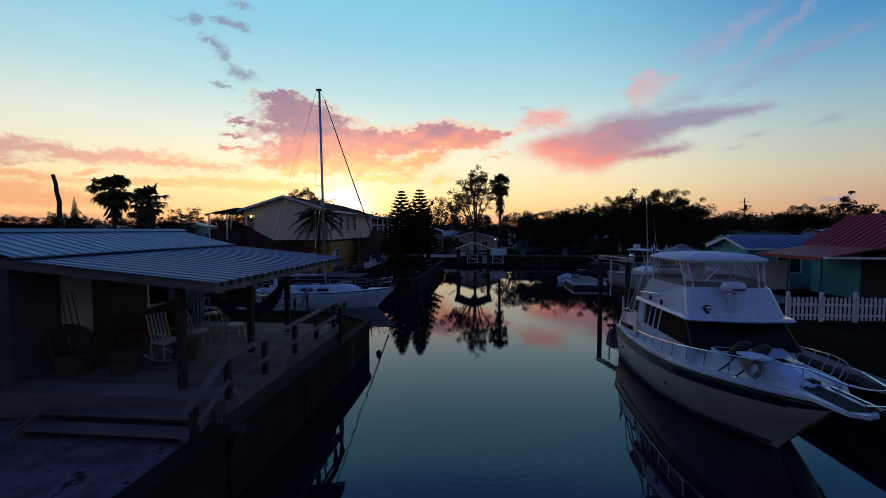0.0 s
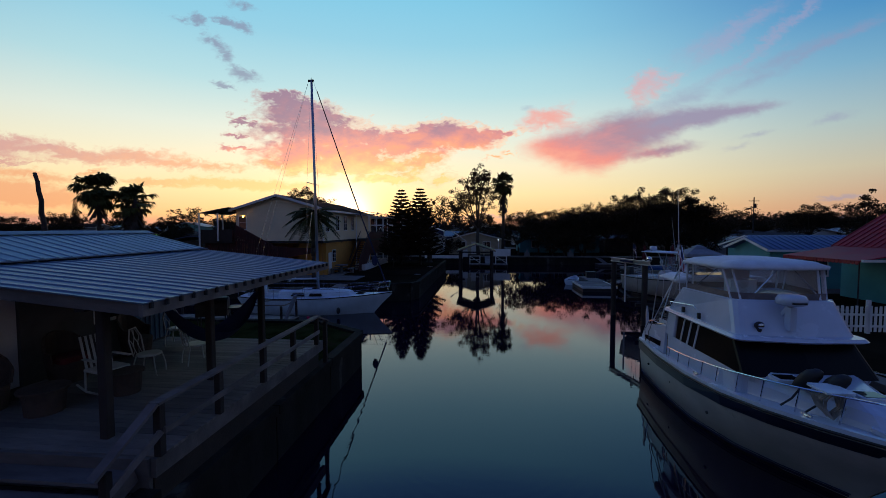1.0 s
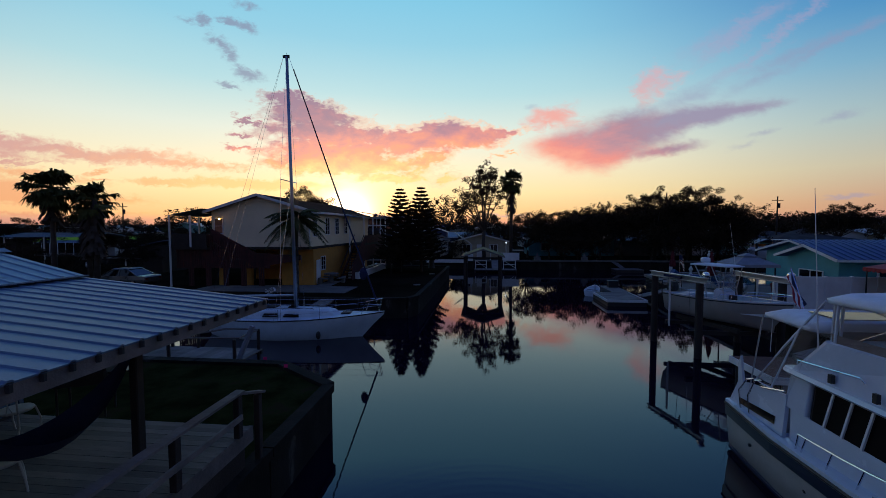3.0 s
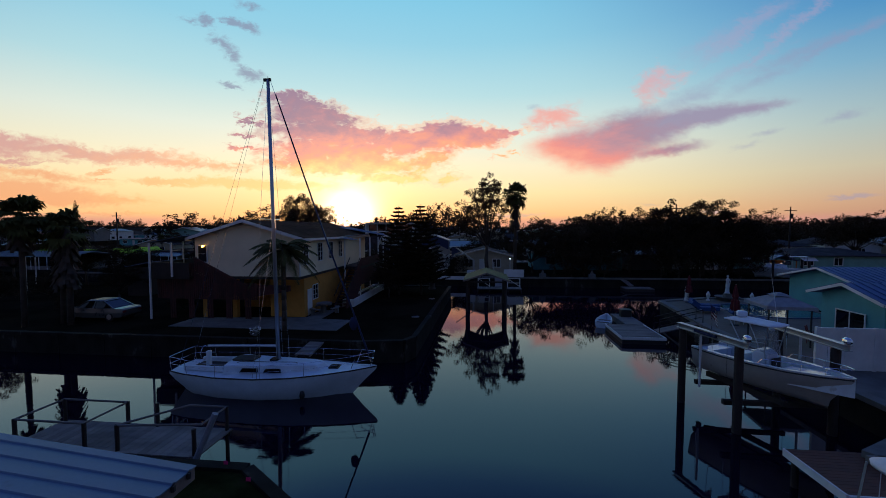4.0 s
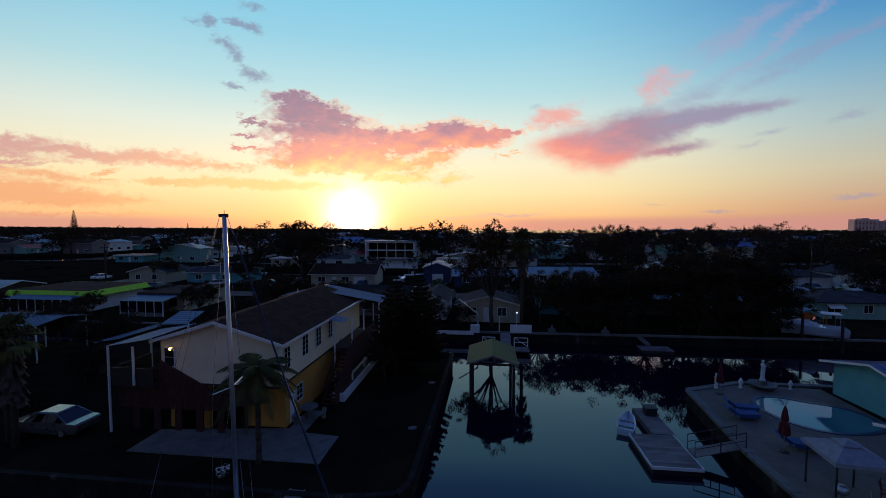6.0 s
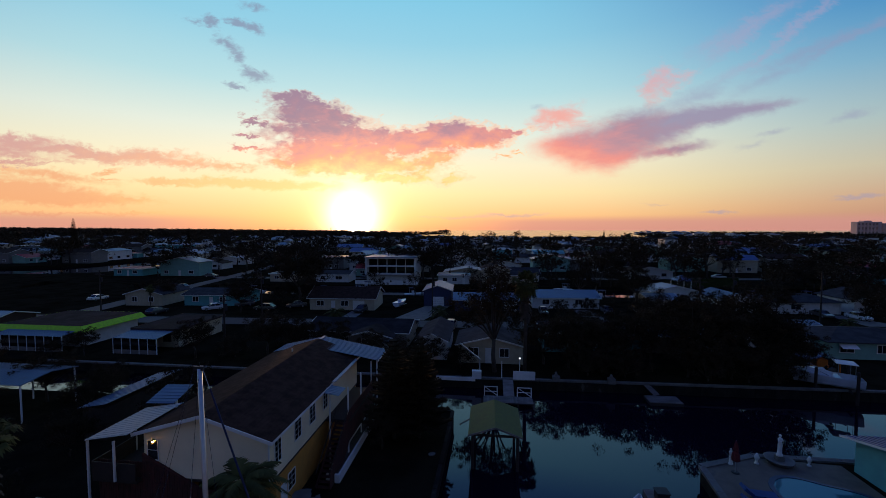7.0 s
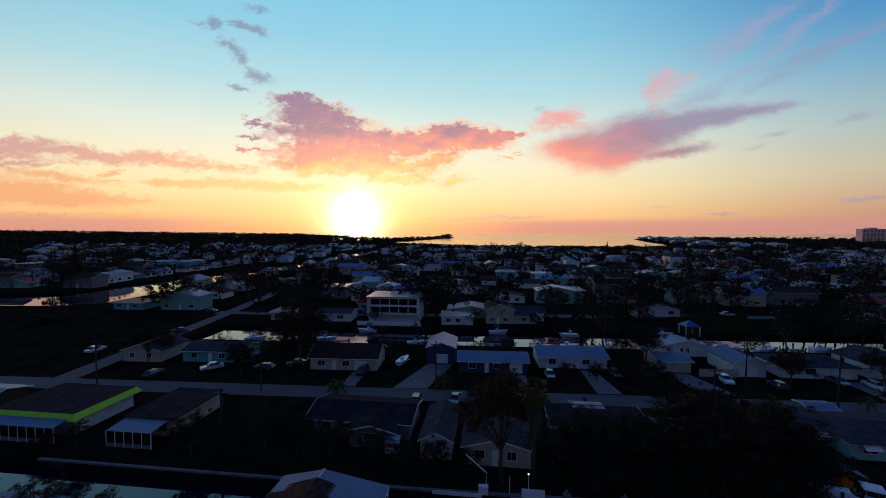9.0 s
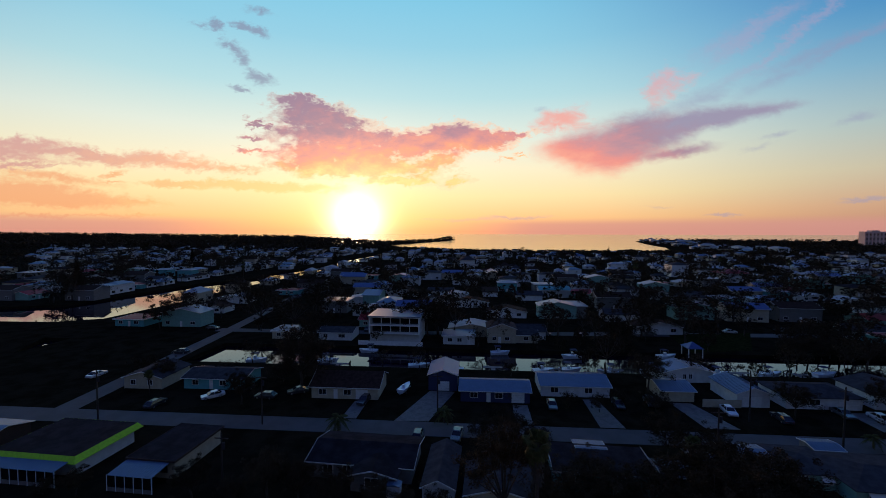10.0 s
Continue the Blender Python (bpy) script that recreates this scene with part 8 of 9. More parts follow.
for a, b, w in ((43.4, 76.2, 1.5), (46.6, 73.0, 2.1), (40.2, 76.2, 1.3)):
    awn = thing("window_awning", "white metal window awning", "awning", ab(a, b, LAND + 2.1))
    part("panel", Geo().loft([[(0, 0.75, 0.0), (w, 0.75, 0.0), (w, 0.75, 0.03), (0, 0.75, 0.03)], [(0, 0, -0.5), (w, 0, -0.5), (w, 0, -0.47), (0, 0, -0.47)]]), WHITEPAINT, awn)
bw = simple_house("rust_walled_house", "small rust-walled house with a pale gable roof", -92.0, 68.5, 11.5, 7.0, BROWNTRIM, METALROOF, 2.9, 1.0, "gable_a", 0.4, windows=((2, 1.4),))
# across the street
simple_house("brown_roofed_house", "tan house with a brown shingle gable roof", -40.0, 97.3, 14.4, 8.5, TAN, SHINGLE, 2.6, 2.0, "gable_a", 0.5, S2, ((1.6, 1.6), (7.0, 1.6)), 4.8, (9.6, 2.6))
simple_house("navy_garage", "navy gabled garage with a white roller door", -15.8, 104.5, 6.4, 9.0, NAVYWALL, BLUEROOF, 3.6, 1.2, "gable_b", 0.3, S2, garage=(2.0, 2.7))
simple_house("metal_roofed_house", "navy house with a pale ribbed metal roof", -8.2, 99.6, 14.4, 7.0, NAVYWALL, METALROOF, 2.4, 1.1, "gable_a", 0.4, S2, ((2.0, 1.6), (7.2, 1.6)), 5.4, (10.6, 2.7), ribs=0.5)
simple_house("metal_roofed_house", "pale house with a wide ribbed metal roof", 9.0, 104.5, 14.5, 8.5, PALE, METALROOF, 2.4, 1.2, "gable_a", 0.4, S2, ((2.0, 1.6), (9.2, 1.6)), 6.0, ribs=0.5)
simple_house("carport_house", "low outbuilding with a bright ribbed roof", 34.0, 105.0, 6.5, 7.5, TAN, METALROOF, 2.3, 0.9, "gable_a", 0.4, S2, ribs=0.5)
simple_house("gabled_garage", "white gabled garage with a metal roof", 48.0, 104.0, 6.4, 9.0, PALE, METALROOF, 2.8, 1.3, "gable_b", 0.4, S2, garage=(1.2, 3.6), ribs=0.5)
simple_house("long_low_house", "long low house with a grey hipped roof", 57.5, 104.5, 14.5, 8.0, PALE, GREYROOF, 2.5, 1.3, "hip", 0.5, S2, ((4.5, 2.0),), garage=(10.0, 4.0))
simple_house("white_house", "white house with a low gabled roof", 75.0, 106.0, 12, 9.0, PALE, GREYROOF, 2.9, 1.5, "gable_b", 0.5, S2, ((2.5, 1.6), (7.0, 1.6)))
simple_house("boat_house", "pale house with a blue grey roof by the canal", 38.5, 116.0, 12, 6.0, PALE, BLUEROOF, 2.5, 1.4, "gable_b", 0.4, 2.0, ((4.8, 0.8), (6.2, 0.8)))
simple_house("tan_gabled_house", "tan house with a gable towards the street", -84.5, 97.0, 9.0, 9.0, TAN, GREYROOF, 2.6, 1.4, "gable_b", 0.4, S2, ((1.6, 1.2), (5.6, 1.2)))
simple_house("teal_house", "teal house with a small white porch gable", -71.0, 98.6, 14.0, 7.5, TURQ, GREYROOF, 2.5, 1.1, "gable_a", 0.5, S2, ((2, 1.4), (8.5, 1.4)), 6.0)
bf = thing("board_fence", "long pale board fence by the driveway", "fence", ab(41.0, 103.0, LAND), S2)
for i in range(8):
    part("fence_panel", Geo().box(0.95 * i, 0.95 * i + 0.93, 0, 0.05, 0.05, 1.7), TAN, bf)
for i, (poly, lab) in enumerate((([(-20, 89.4), (-13.5, 90), (-9.8, 104.4), (-15.4, 104.2)], "pale concrete driveway to the navy garage"), ([(2.6, 91), (6.0, 91.2), (5.6, 99.4), (2.6, 99.3)], "pale driveway to the metal roofed house"),
                                 ([(37.0, 93.6), (43.0, 93.9), (39.5, 104.6), (35.2, 104.4)], "wide pale driveway beside the fence"), ([(-30.3, 89.2), (-27.4, 89.4), (-27.6, 97.2), (-30.3, 97)], "narrow driveway to the brown house"),
                                 ([(18.0, 91.6), (22.5, 91.8), (20.5, 104), (17.5, 103.8)], "driveway between lawns"), ([(68, 94.4), (74, 94.6), (71.5, 104), (67.8, 103.8)], "driveway to the long house"))):
    structure("driveway", Geo().prism(poly, LAND - 0.15, LAND + 0.028), CONCRETE, lab, "driveway")
tr = thing("boat_on_trailer", "small white boat parked on a trailer", "boat", ab(-21.5, 101.0, LAND + 0.5), 70)
st = [(0, 0.9, 0.7, 0.7, 0), (2, 0.95, 0.75, 0.75, 0), (3.6, 0.6, 0.3, 0.9, 0.1), (4.6, 0.05, 0.01, 1.0, 0.5)]
rings = hull_rings(st, -0.2)
part("hull", Geo().loft(rings, closed=False).add(rings[0], [tuple(range(11))]).loft([[(x, hd, zs), (x, 0, zs - 0.05), (x, -hd, zs)] for x, hd, _, zs, _ in st], closed=False), GELCOAT, tr)
part("console", Geo().box(1.4, 2.0, -0.3, 0.3, 0.7, 1.3, bevel=0.05), GELCOAT, tr)
part("trailer_frame", Geo().bar((-0.2, 0, -0.3), (5.2, 0, -0.3), 0.12, 0.1).bar((1.2, -0.9, -0.3), (1.2, 0.9, -0.3), 0.1, 0.1), ALU, tr)
for s in (-0.85, 0.85):
    part("wheel", Geo().tube([(1.2, s - 0.1, -0.22), (1.2, s + 0.1, -0.22)], 0.28, 14), BLACKRUBBER, tr)


def pole(a, b, h, label, cross=True):
    p = thing("utility_pole", label, "utility pole", ab(a, b, LAND))
    part("pole", Geo().cyl(0, 0, 0, h, 0.15, 8, 0.1), DARKWOOD, p)
    if cross:
        part("crossarm", Geo().box(-1.0, 1.0, -0.06, 0.06, h - 0.8, h - 0.68), DARKWOOD, p)
        part("transformer", Geo().cyl(0.3, 0, h - 2.2, h - 1.3, 0.2, 10), GREYROOF, p)
    return p


for a, b, h in ((-43.8, 85.0, 9.5), (-74.9, 82.2, 9.8), (46.6, 97.6, 9.0), (-12.1, 92.5, 8.5), (55.6, 88.8, 10.5), (30.7, 78.0, 10.5), (-38.0, 66.0, 8.5)):
    pole(a, b, h, "wooden utility pole beside the street")

# three-storey white house over the second canal
w3 = thing("white_canal_house", "white three-storey canal house with dark balcony bands", "house", ab(-41.0, 140.5, LAND), S2 - 2)
part("ground_wall", Geo().box(0, 16.5, 1.5, 12, 0, 2.8), PALE, w3)
part("upper_wall", Geo().box(0, 0.4, 0, 12, 2.8, 8.3).box(16.1, 16.5, 0, 12, 2.8, 8.3).box(0.4, 16.1, 2.0, 12, 2.8, 8.3), WHITEPAINT, w3)
for z in (2.8, 5.4, 8.0):
    part("balcony_band", Geo().box(0.4, 16.1, 0, 2.0, z, z + 0.35), WHITEPAINT, w3)
for z in (3.15, 5.75):
    for i in range(5):
        part("glass_door", Geo().box(0.7 + 3.1 * i, 3.5 + 3.1 * i, 1.95, 1.995, z, z + 2.2), DARKGLASS, w3)
part("roof", Geo().box(-0.3, 16.8, -0.3, 12.3, 8.36, 8.6), METALROOF, w3)
for i in range(6):
    part("window", Geo().box(16.505, 16.53, 3 + 1.4 * i, 3.7 + 1.4 * i, 6.2, 7.2), DARKGLASS, w3)
part("garden_wall", Geo().box(-2.5, 18, -3.0, -2.8, 0, 1.3), WHITEPAINT, w3)
simple_house("canal_house", "small pale canal house with a flat roof", -17.0, 141.2, 10, 8, PALE, METALROOF, 2.7, 0.0, "flat", 0.4, S2, ((1.5, 1.4), (4.5, 1.4)), 7.6)
simple_house("canal_house", "tan two-gabled canal house", -3.0, 144.5, 9, 9, TAN, GREYROOF, 4.6, 1.8, "gable_b", 0.4, S2, ((1.5, 1.2), (5.5, 1.4)), 3.4)
simple_house("canal_house", "low tan wing beside the gabled house", 6.0, 145.6, 7, 7, TAN, GREYROOF, 2.6, 1.0, "gable_a", 0.4, S2, ((2.5, 1.4),))
simple_house("canal_house", "low grey canal house", -58.0, 141.0, 11, 8, PALE, GREYROOF, 2.6, 1.0, "gable_a", 0.4, S2, ((1.5, 1.4), (6.5, 2.2)))
simple_house("canal_house", "low canal house with a pale flat roof", -74.0, 140.5, 9, 8, TAN, METALROOF, 2.6, 0.0, "flat", 0.4, S2, ((1.5, 1.4), (5.5, 1.4)))
gz = thing("blue_gazebo", "open gazebo with a blue pyramid roof", "gazebo", ab(55.5, 138.5, LAND), S2)
part("roof", Geo().loft([[(x * k, y * k, z) for x, y in ((-2.2, -2.2), (2.2, -2.2), (2.2, 2.2), (-2.2, 2.2))] for k, z in ((1, 2.6), (1, 2.7), (0.02, 4.2))]), BLUEROOF, gz)
for x in (-1.9, 1.9):
    for y in (-1.9, 1.9):
        part("post", Geo().box(x - 0.1, x + 0.1, y - 0.1, y + 0.1, 0, 2.6), WHITEPAINT, gz)


# ---- furniture on the porch ----
IRON = material("white_wrought_iron", (0.5, 0.5, 0.48), 0.6, vary=0.15, bump=0.1)
WICKER = material("dark_wicker", (0.07, 0.045, 0.035), 0.85, vary=0.3, grain=60, bump=0.6)
CHARCOAL = material("black_grill_metal", (0.02, 0.02, 0.022), 0.5, vary=0.2, bump=0.1)


def iron_chair(a, b, turn, label):
    c = thing("garden_chair", label, "chair", ab(a, b, DECK), turn, "white chairs on the porch")
    part("seat", Geo().loft([[(0.24 * math.cos(t) * k, 0.24 * math.sin(t) * k, z) for t in (2 * math.pi * i / 14 for i in range(14))] for k, z in ((1.0, 0.43), (1.02, 0.45), (0.98, 0.47))]), IRON, c)
    for sx in (-1, 1):
        for sy in (-1, 1):
            part("leg", Geo().tube([(sx * 0.17, sy * 0.17, 0.44), (sx * 0.22, sy * 0.22, 0.2), (sx * 0.2, sy * 0.24, 0)], 0.014, 6), IRON, c)
    back = part("backrest", Geo().tube([(-0.2, 0.2, 0.45), (-0.23, 0.27, 0.8), (-0.12, 0.32, 1.02), (0.12, 0.32, 1.02), (0.23, 0.27, 0.8), (0.2, 0.2, 0.45)], 0.015, 6), IRON, c)
    for i in range(4):
        x = -0.13 + 0.087 * i
        part("scroll", Geo().tube([(x, 0.22, 0.48), (x + 0.06 * (-1) ** i, 0.26, 0.66), (x - 0.05 * (-1) ** i, 0.29, 0.82), (x * 0.6, 0.32, 1.0)], 0.009, 5), IRON, back)


iron_chair(-7.4, 9.9, 100, "white wrought-iron garden chair on the porch")
iron_chair(-6.9, 10.7, 140, "white wrought-iron garden chair by the table")
iron_chair(-8.5, 12.1, -170, "white wrought-iron garden chair near the lawn")
rk = thing("rocking_chair", "white rocking chair with curved runners", "chair", ab(-7.5, 9.0, DECK), 70)
for s in (-0.26, 0.26):
    part("runner", Geo().tube([(s, -0.45, 0.1), (s, -0.15, 0.02), (s, 0.2, 0.02), (s, 0.5, 0.12)], 0.02, 6), IRON, rk)
    for yy in (-0.22, 0.22):
        part("leg", Geo().cyl(s, yy, 0.03, 0.44, 0.018, 6), IRON, rk)
    part("armrest", Geo().bar((s, -0.28, 0.66), (s, 0.26, 0.66), 0.06, 0.025), IRON, rk)
part("seat", Geo().box(-0.28, 0.28, -0.26, 0.26, 0.42, 0.46, bevel=0.03), IRON, rk)
for i in range(6):
    part("back_slat", Geo().bar((-0.22 + 0.088 * i, 0.24, 0.46), (-0.22 + 0.088 * i, 0.42, 1.08), 0.04, 0.016), IRON, rk)


def wicker_chair(a, b, turn, label, cushion=None):
    c = thing("wicker_chair", label, "chair", ab(a, b, DECK), turn)
    part("base", Geo().loft([[(0.36 * k * math.cos(t), 0.34 * k * math.sin(t), z) for t in (2 * math.pi * i / 14 for i in range(14))] for k, z in ((0.85, 0), (0.95, 0.2), (1.0, 0.4), (0.95, 0.43))]), WICKER, c)
    arc = [(0.38 * math.cos(t), 0.36 * math.sin(t)) for t in (math.pi * (-0.1 + 1.2 * i / 10) for i in range(11))]
    part("backrest", Geo().loft([[(x, y, 0.42), (x * 1.08, y * 1.08, 0.66 + 0.38 * max(0, y / 0.36)), (x * 0.98, y * 0.98, 0.66 + 0.38 * max(0, y / 0.36)), (x * 0.9, y * 0.9, 0.42)] for x, y in arc]), WICKER, c)
    if cushion:
        part("cushion", Geo().box(-0.28, 0.28, -0.28, 0.26, 0.42, 0.54, bevel=0.07), cushion, c)


wicker_chair(-8.8, 7.9, 60, "dark wicker armchair against the wall")
wicker_chair(-8.8, 9.4, 75, "dark wicker armchair with a red cushion", REDCLOTH)
wicker_chair(-8.9, 11.2, 95, "dark wicker armchair near the siding")
for a, b, r in ((-7.7, 8.0, 0.36), (-7.0, 8.9, 0.3)):
    ot = thing("wicker_table", "round low wicker table on the porch", "table", ab(a, b, DECK))
    part("tabletop", Geo().cyl(0, 0, 0.4, 0.44, r, 16), WICKER, ot)
    part("drum", Geo().cyl(0, 0, 0, 0.4, r * 0.75, 14, r * 0.85), WICKER, ot)
grill = thing("barbecue_grill", "black covered barbecue grill on a cart", "barbecue", ab(-8.0, 12.9, DECK), 20)
part("hood", Geo().loft([[(x, 0.28 * math.cos(t), 0.9 + 0.3 * math.sin(t)) for t in (math.pi * i / 8 for i in range(9))] for x in (-0.42, 0.42)]), CHARCOAL, grill)
part("firebox", Geo().box(-0.42, 0.42, -0.28, 0.28, 0.66, 0.9, bevel=0.04), CHARCOAL, grill)
part("shelf", Geo().box(0.43, 0.8, -0.25, 0.25, 0.84, 0.87), CHARCOAL, grill)
for x in (-0.36, 0.36):
    for yy in (-0.22, 0.22):
        part("leg", Geo().cyl(x, yy, 0, 0.68, 0.02, 6), CHARCOAL, grill)
ham = thing("hammock", "blue cloth hammock slung between the porch posts", "hammock", ab(0, 0))
rows = []
for i in range(15):
    f = i / 14
    sag = 1.05 * (1 - (2 * f - 1) ** 2)
    w = 0.08 + 0.4 * math.sin(math.pi * f)
    ca, cb, cz = -5.85 - 1.2 * (1 - f), 9.9 + 1.7 * f, 3.55 - sag
    rows.append([(ca - w * 0.8, cb, cz + w * 0.5), (ca - w * 0.4, cb, cz + 0.05), (ca, cb, cz), (ca + w * 0.4, cb, cz + 0.05), (ca + w * 0.8, cb, cz + w * 0.5)])
part("cloth", Geo().loft(rows, closed=False), NAVY, ham, smooth=True)
for f, (ax, bx) in ((0, (-7.05, 9.85)), (1, (-5.85, 11.62))):
    part("rope", Geo().tube([(rows[-1 if f else 0][2][0], rows[-1 if f else 0][2][1], 3.55), (ax, bx, 4.02)], 0.012, 5), WICKER, ham)
bl = thing("boat_hook", "long poles leaning against the porch wall", "pole", ab(-9.25, 8.0, DECK))
for i in range(3):
    part("pole", Geo().tube([(0.35 + 0.04 * i, 0.12 * i, 0), (-0.1, 0.12 * i + 0.15, 1.75)], 0.014, 5), OLDWOOD, bl)


# ---- the town out to the sea ----
TOWN_WALLS = [PALE, TAN, WHITEPAINT, MINT, STUCCO, TURQ]
PALEROOF = material("pale_metal_roof", (0.3, 0.31, 0.34), 0.6, metal=0.1, vary=0.15, scale=0.5, bump=0.05)
TOWN_ROOFS = [GREYROOF, PALEROOF, SHINGLE, DARKROOF, METALROOF, BLUEROOF, PALEROOF, REDROOF]
templates = []
tr_rng = random.Random(77)
for i in range(14):
    w, d = tr_rng.uniform(10, 16), tr_rng.uniform(7.5, 10)
    kind = ("hip", "gable_a", "gable_b", "gable_a", "flat", "hip", "gable_b")[i % 7]
    templates.append(simple_house("town_house", ("low pale house in the far streets", "small house with a low gabled roof", "far house with a broad roof")[i % 3], 0, 0, w, d, TOWN_WALLS[i % 6], TOWN_ROOFS[(i * 5) % 8], tr_rng.choice((2.6, 2.8, 3.0, 5.2)) if i % 5 else 5.4,
                                  tr_rng.uniform(1.0, 1.9) if kind != "flat" else 0, kind, 0.5, S2, ((1.5, 1.6), (w - 4, 1.8)), w / 2 - 0.5, group="houses of the far streets"))
used = [False] * len(templates)
town_rng = random.Random(9)


def place_house(a, b, turn):
    i = town_rng.randrange(len(templates))
    m = pose(*g(a, b), LAND, 0, 0, turn)
    if used[i]:
        copy_thing(templates[i], m)
    else:
        templates[i].matrix_world = m
        used[i] = True


def on_land(a, b):
    if -212 < a < -142 and b > 126 and (b < 330 or -194 < a):
        return False
    if a < -180 and 160 < b < 182:
        return False
    shore = 700 if a > -60 else 720 - (a + 60) * 1.0
    return b < shore


far_v, far_f, far_m = [], [], []


def far_house(a, b, turn, grow=1.0):
    """Small walls and roof for the joined far town."""
    w, d, e = town_rng.uniform(8, 13), town_rng.uniform(6.5, 9), town_rng.choice((2.6, 2.8, 3.0, 5.2))
    r = town_rng.uniform(0.9, 2.2)
    m = pose(*g(a, b), LAND, 0, 0, turn) @ Matrix.Scale(grow, 4)
    o = 0.5
    vs = [(0, 0, 0), (w, 0, 0), (w, d, 0), (0, d, 0), (0, 0, e), (w, 0, e), (w, d, e), (0, d, e),
          (-o, -o, e - 0.1), (w + o, -o, e - 0.1), (w + o, d + o, e - 0.1), (-o, d + o, e - 0.1), (d * 0.4, d / 2, e + r), (w - d * 0.4, d / 2, e + r),
          (1.5, -0.05, 0.9), (3.2, -0.05, 0.9), (3.2, -0.05, 2.1), (1.5, -0.05, 2.1), (w - 4, -0.05, 0.9), (w - 2, -0.05, 0.9), (w - 2, -0.05, 2.1), (w - 4, -0.05, 2.1)]
    fs = [(0, 1, 5, 4), (1, 2, 6, 5), (2, 3, 7, 6), (3, 0, 4, 7), (8, 9, 13, 12), (9, 10, 13), (10, 11, 12, 13), (11, 8, 12), (14, 15, 16, 17), (18, 19, 20, 21)]
    k = len(far_v)
    far_v.extend(tuple(m @ Vector(p)) for p in vs)
    far_f.extend(tuple(i + k for i in f) for f in fs)
    wm, rm = town_rng.randrange(4), 4 + town_rng.randrange(5)
    far_m.extend([wm] * 4 + [rm] * 4 + [9] * 2)


rows = [160, 184, 206, 232, 250, 284, 310, 322, 352, 378, 404, 430, 458, 486, 515, 545, 575, 606, 640, 672, 720, 770, 830, 900]
for ri, b in enumerate(rows):
    reach = b * 1.12 + 30
    step = 15.5 + b * 0.008
    a = -reach + town_rng.uniform(0, 10)
    while a < reach:
        bb = b + 0.055 * a + town_rng.uniform(-3, 3)
        if town_rng.random() < (0.86 if b < 240 else 0.66) and on_land(a, bb) and not (b < 250 and -118 < a < -84) and not (b < 170 and 60 < a < 100):
            (place_house if b < 320 else far_house)(a, bb, S2 + town_rng.choice((0, 0, 0, 90, 180, -3)) + town_rng.uniform(-2, 2))
        a += step * town_rng.uniform(0.85, 1.35)
for i in range(90):                                     # houses along the far peninsula
    b = town_rng.uniform(720, 1600)
    far_house(385 + (b - 700) * 0.19 + abs(town_rng.gauss(0, 60)), b, town_rng.uniform(0, 360), town_rng.uniform(1.2, 2.0))
for i in range(46):                                     # edges of the dead-end canal
    b = 196 + 11 * i
    far_house((-214 if i % 3 else -146) + town_rng.uniform(-4, 4), b, S2 + 90, 1.0)
for a, b in ((-122, 92), (-138, 95), (-155, 90), (-172, 94), (-190, 91), (-120, 70), (-139, 66), (-160, 71), (-183, 67), (-205, 98),
             (88, 108), (103, 110), (119, 112), (92, 80), (110, 78), (128, 84), (146, 80), (136, 112), (150, 116), (80, 72), (100, 66), (125, 64), (160, 100), (152, 62)):
    place_house(a, b, S2 + town_rng.choice((0, 0, 180, 90)) + town_rng.uniform(-3, 3))
me = bpy.data.meshes.new("far_houses")
me.from_pydata(far_v, [], far_f)
for mt in (PALE, TAN, WHITEPAINT, WHITEPAINT, GREYROOF, PALEROOF, SHINGLE, METALROOF, PALEROOF, WINDOWGLASS):
    me.materials.append(mt)
me.polygons.foreach_set("material_index", far_m)
me.update()
tagged(new("far_houses", me), "small pale houses of the distant streets near the shore", "houses", kind="stuff")
for i, u in enumerate(used):
    if not u:
        templates[i].matrix_world = pose(*g(30 + 16 * i, 470), LAND, 0, 0, S2)
ROSE = material("rose_render", (0.8, 0.56, 0.48), 0.85, vary=0.1, scale=0.05, bump=0)
# landmarks: blue-roofed villa, red-roofed villa, towers on the far shore
simple_house("sea_villa", "tall pale villa with a pyramid roof near the shore", -32, 400, 14, 14, WHITEPAINT, GREYROOF, 8.0, 4.0, "hip", 0.8, S2, ((2, 2), (9, 2)))
simple_house("sea_villa", "pale villa with a red roof", 160, 318, 18, 14, WHITEPAINT, REDROOF, 6.5, 2.6, "hip", 0.8, S2, ((2, 2), (9, 2), (13, 2)))
simple_house("sea_villa", "tall white villa among the far roofs", 139, 350, 13, 12, WHITEPAINT, GREYROOF, 9.5, 2.0, "hip", 0.5, S2, ((2, 2), (8, 2)))
simple_house("teal_roofed_house", "wide house with a teal metal roof", 24, 236, 16, 10, PALE, TURQ, 4.2, 1.6, "gable_a", 0.5, S2, ((2, 2), (10, 2)))
for a, b, w, hgt in ((975, 1196, 62, 37), (1040, 1190, 48, 33), (1100, 1215, 60, 38)):
    tw = thing("apartment_tower", "distant pink apartment block on the shore", "building", ab(a, b, LAND), S2)
    part("wall", Geo().box(0, w, 0, 18, 0, hgt).box(w * 0.3, w * 0.6, 2, 16, hgt, hgt + 3), ROSE, tw)
    for f in range(int(hgt / 3.4)):
        for i in range(int(w / 9)):
            part("balcony_opening", Geo().box(2.5 + 9 * i, 7 + 9 * i, -0.3, -0.05, 1.2 + 3.4 * f, 2.8 + 3.4 * f), DARKGLASS, tw)

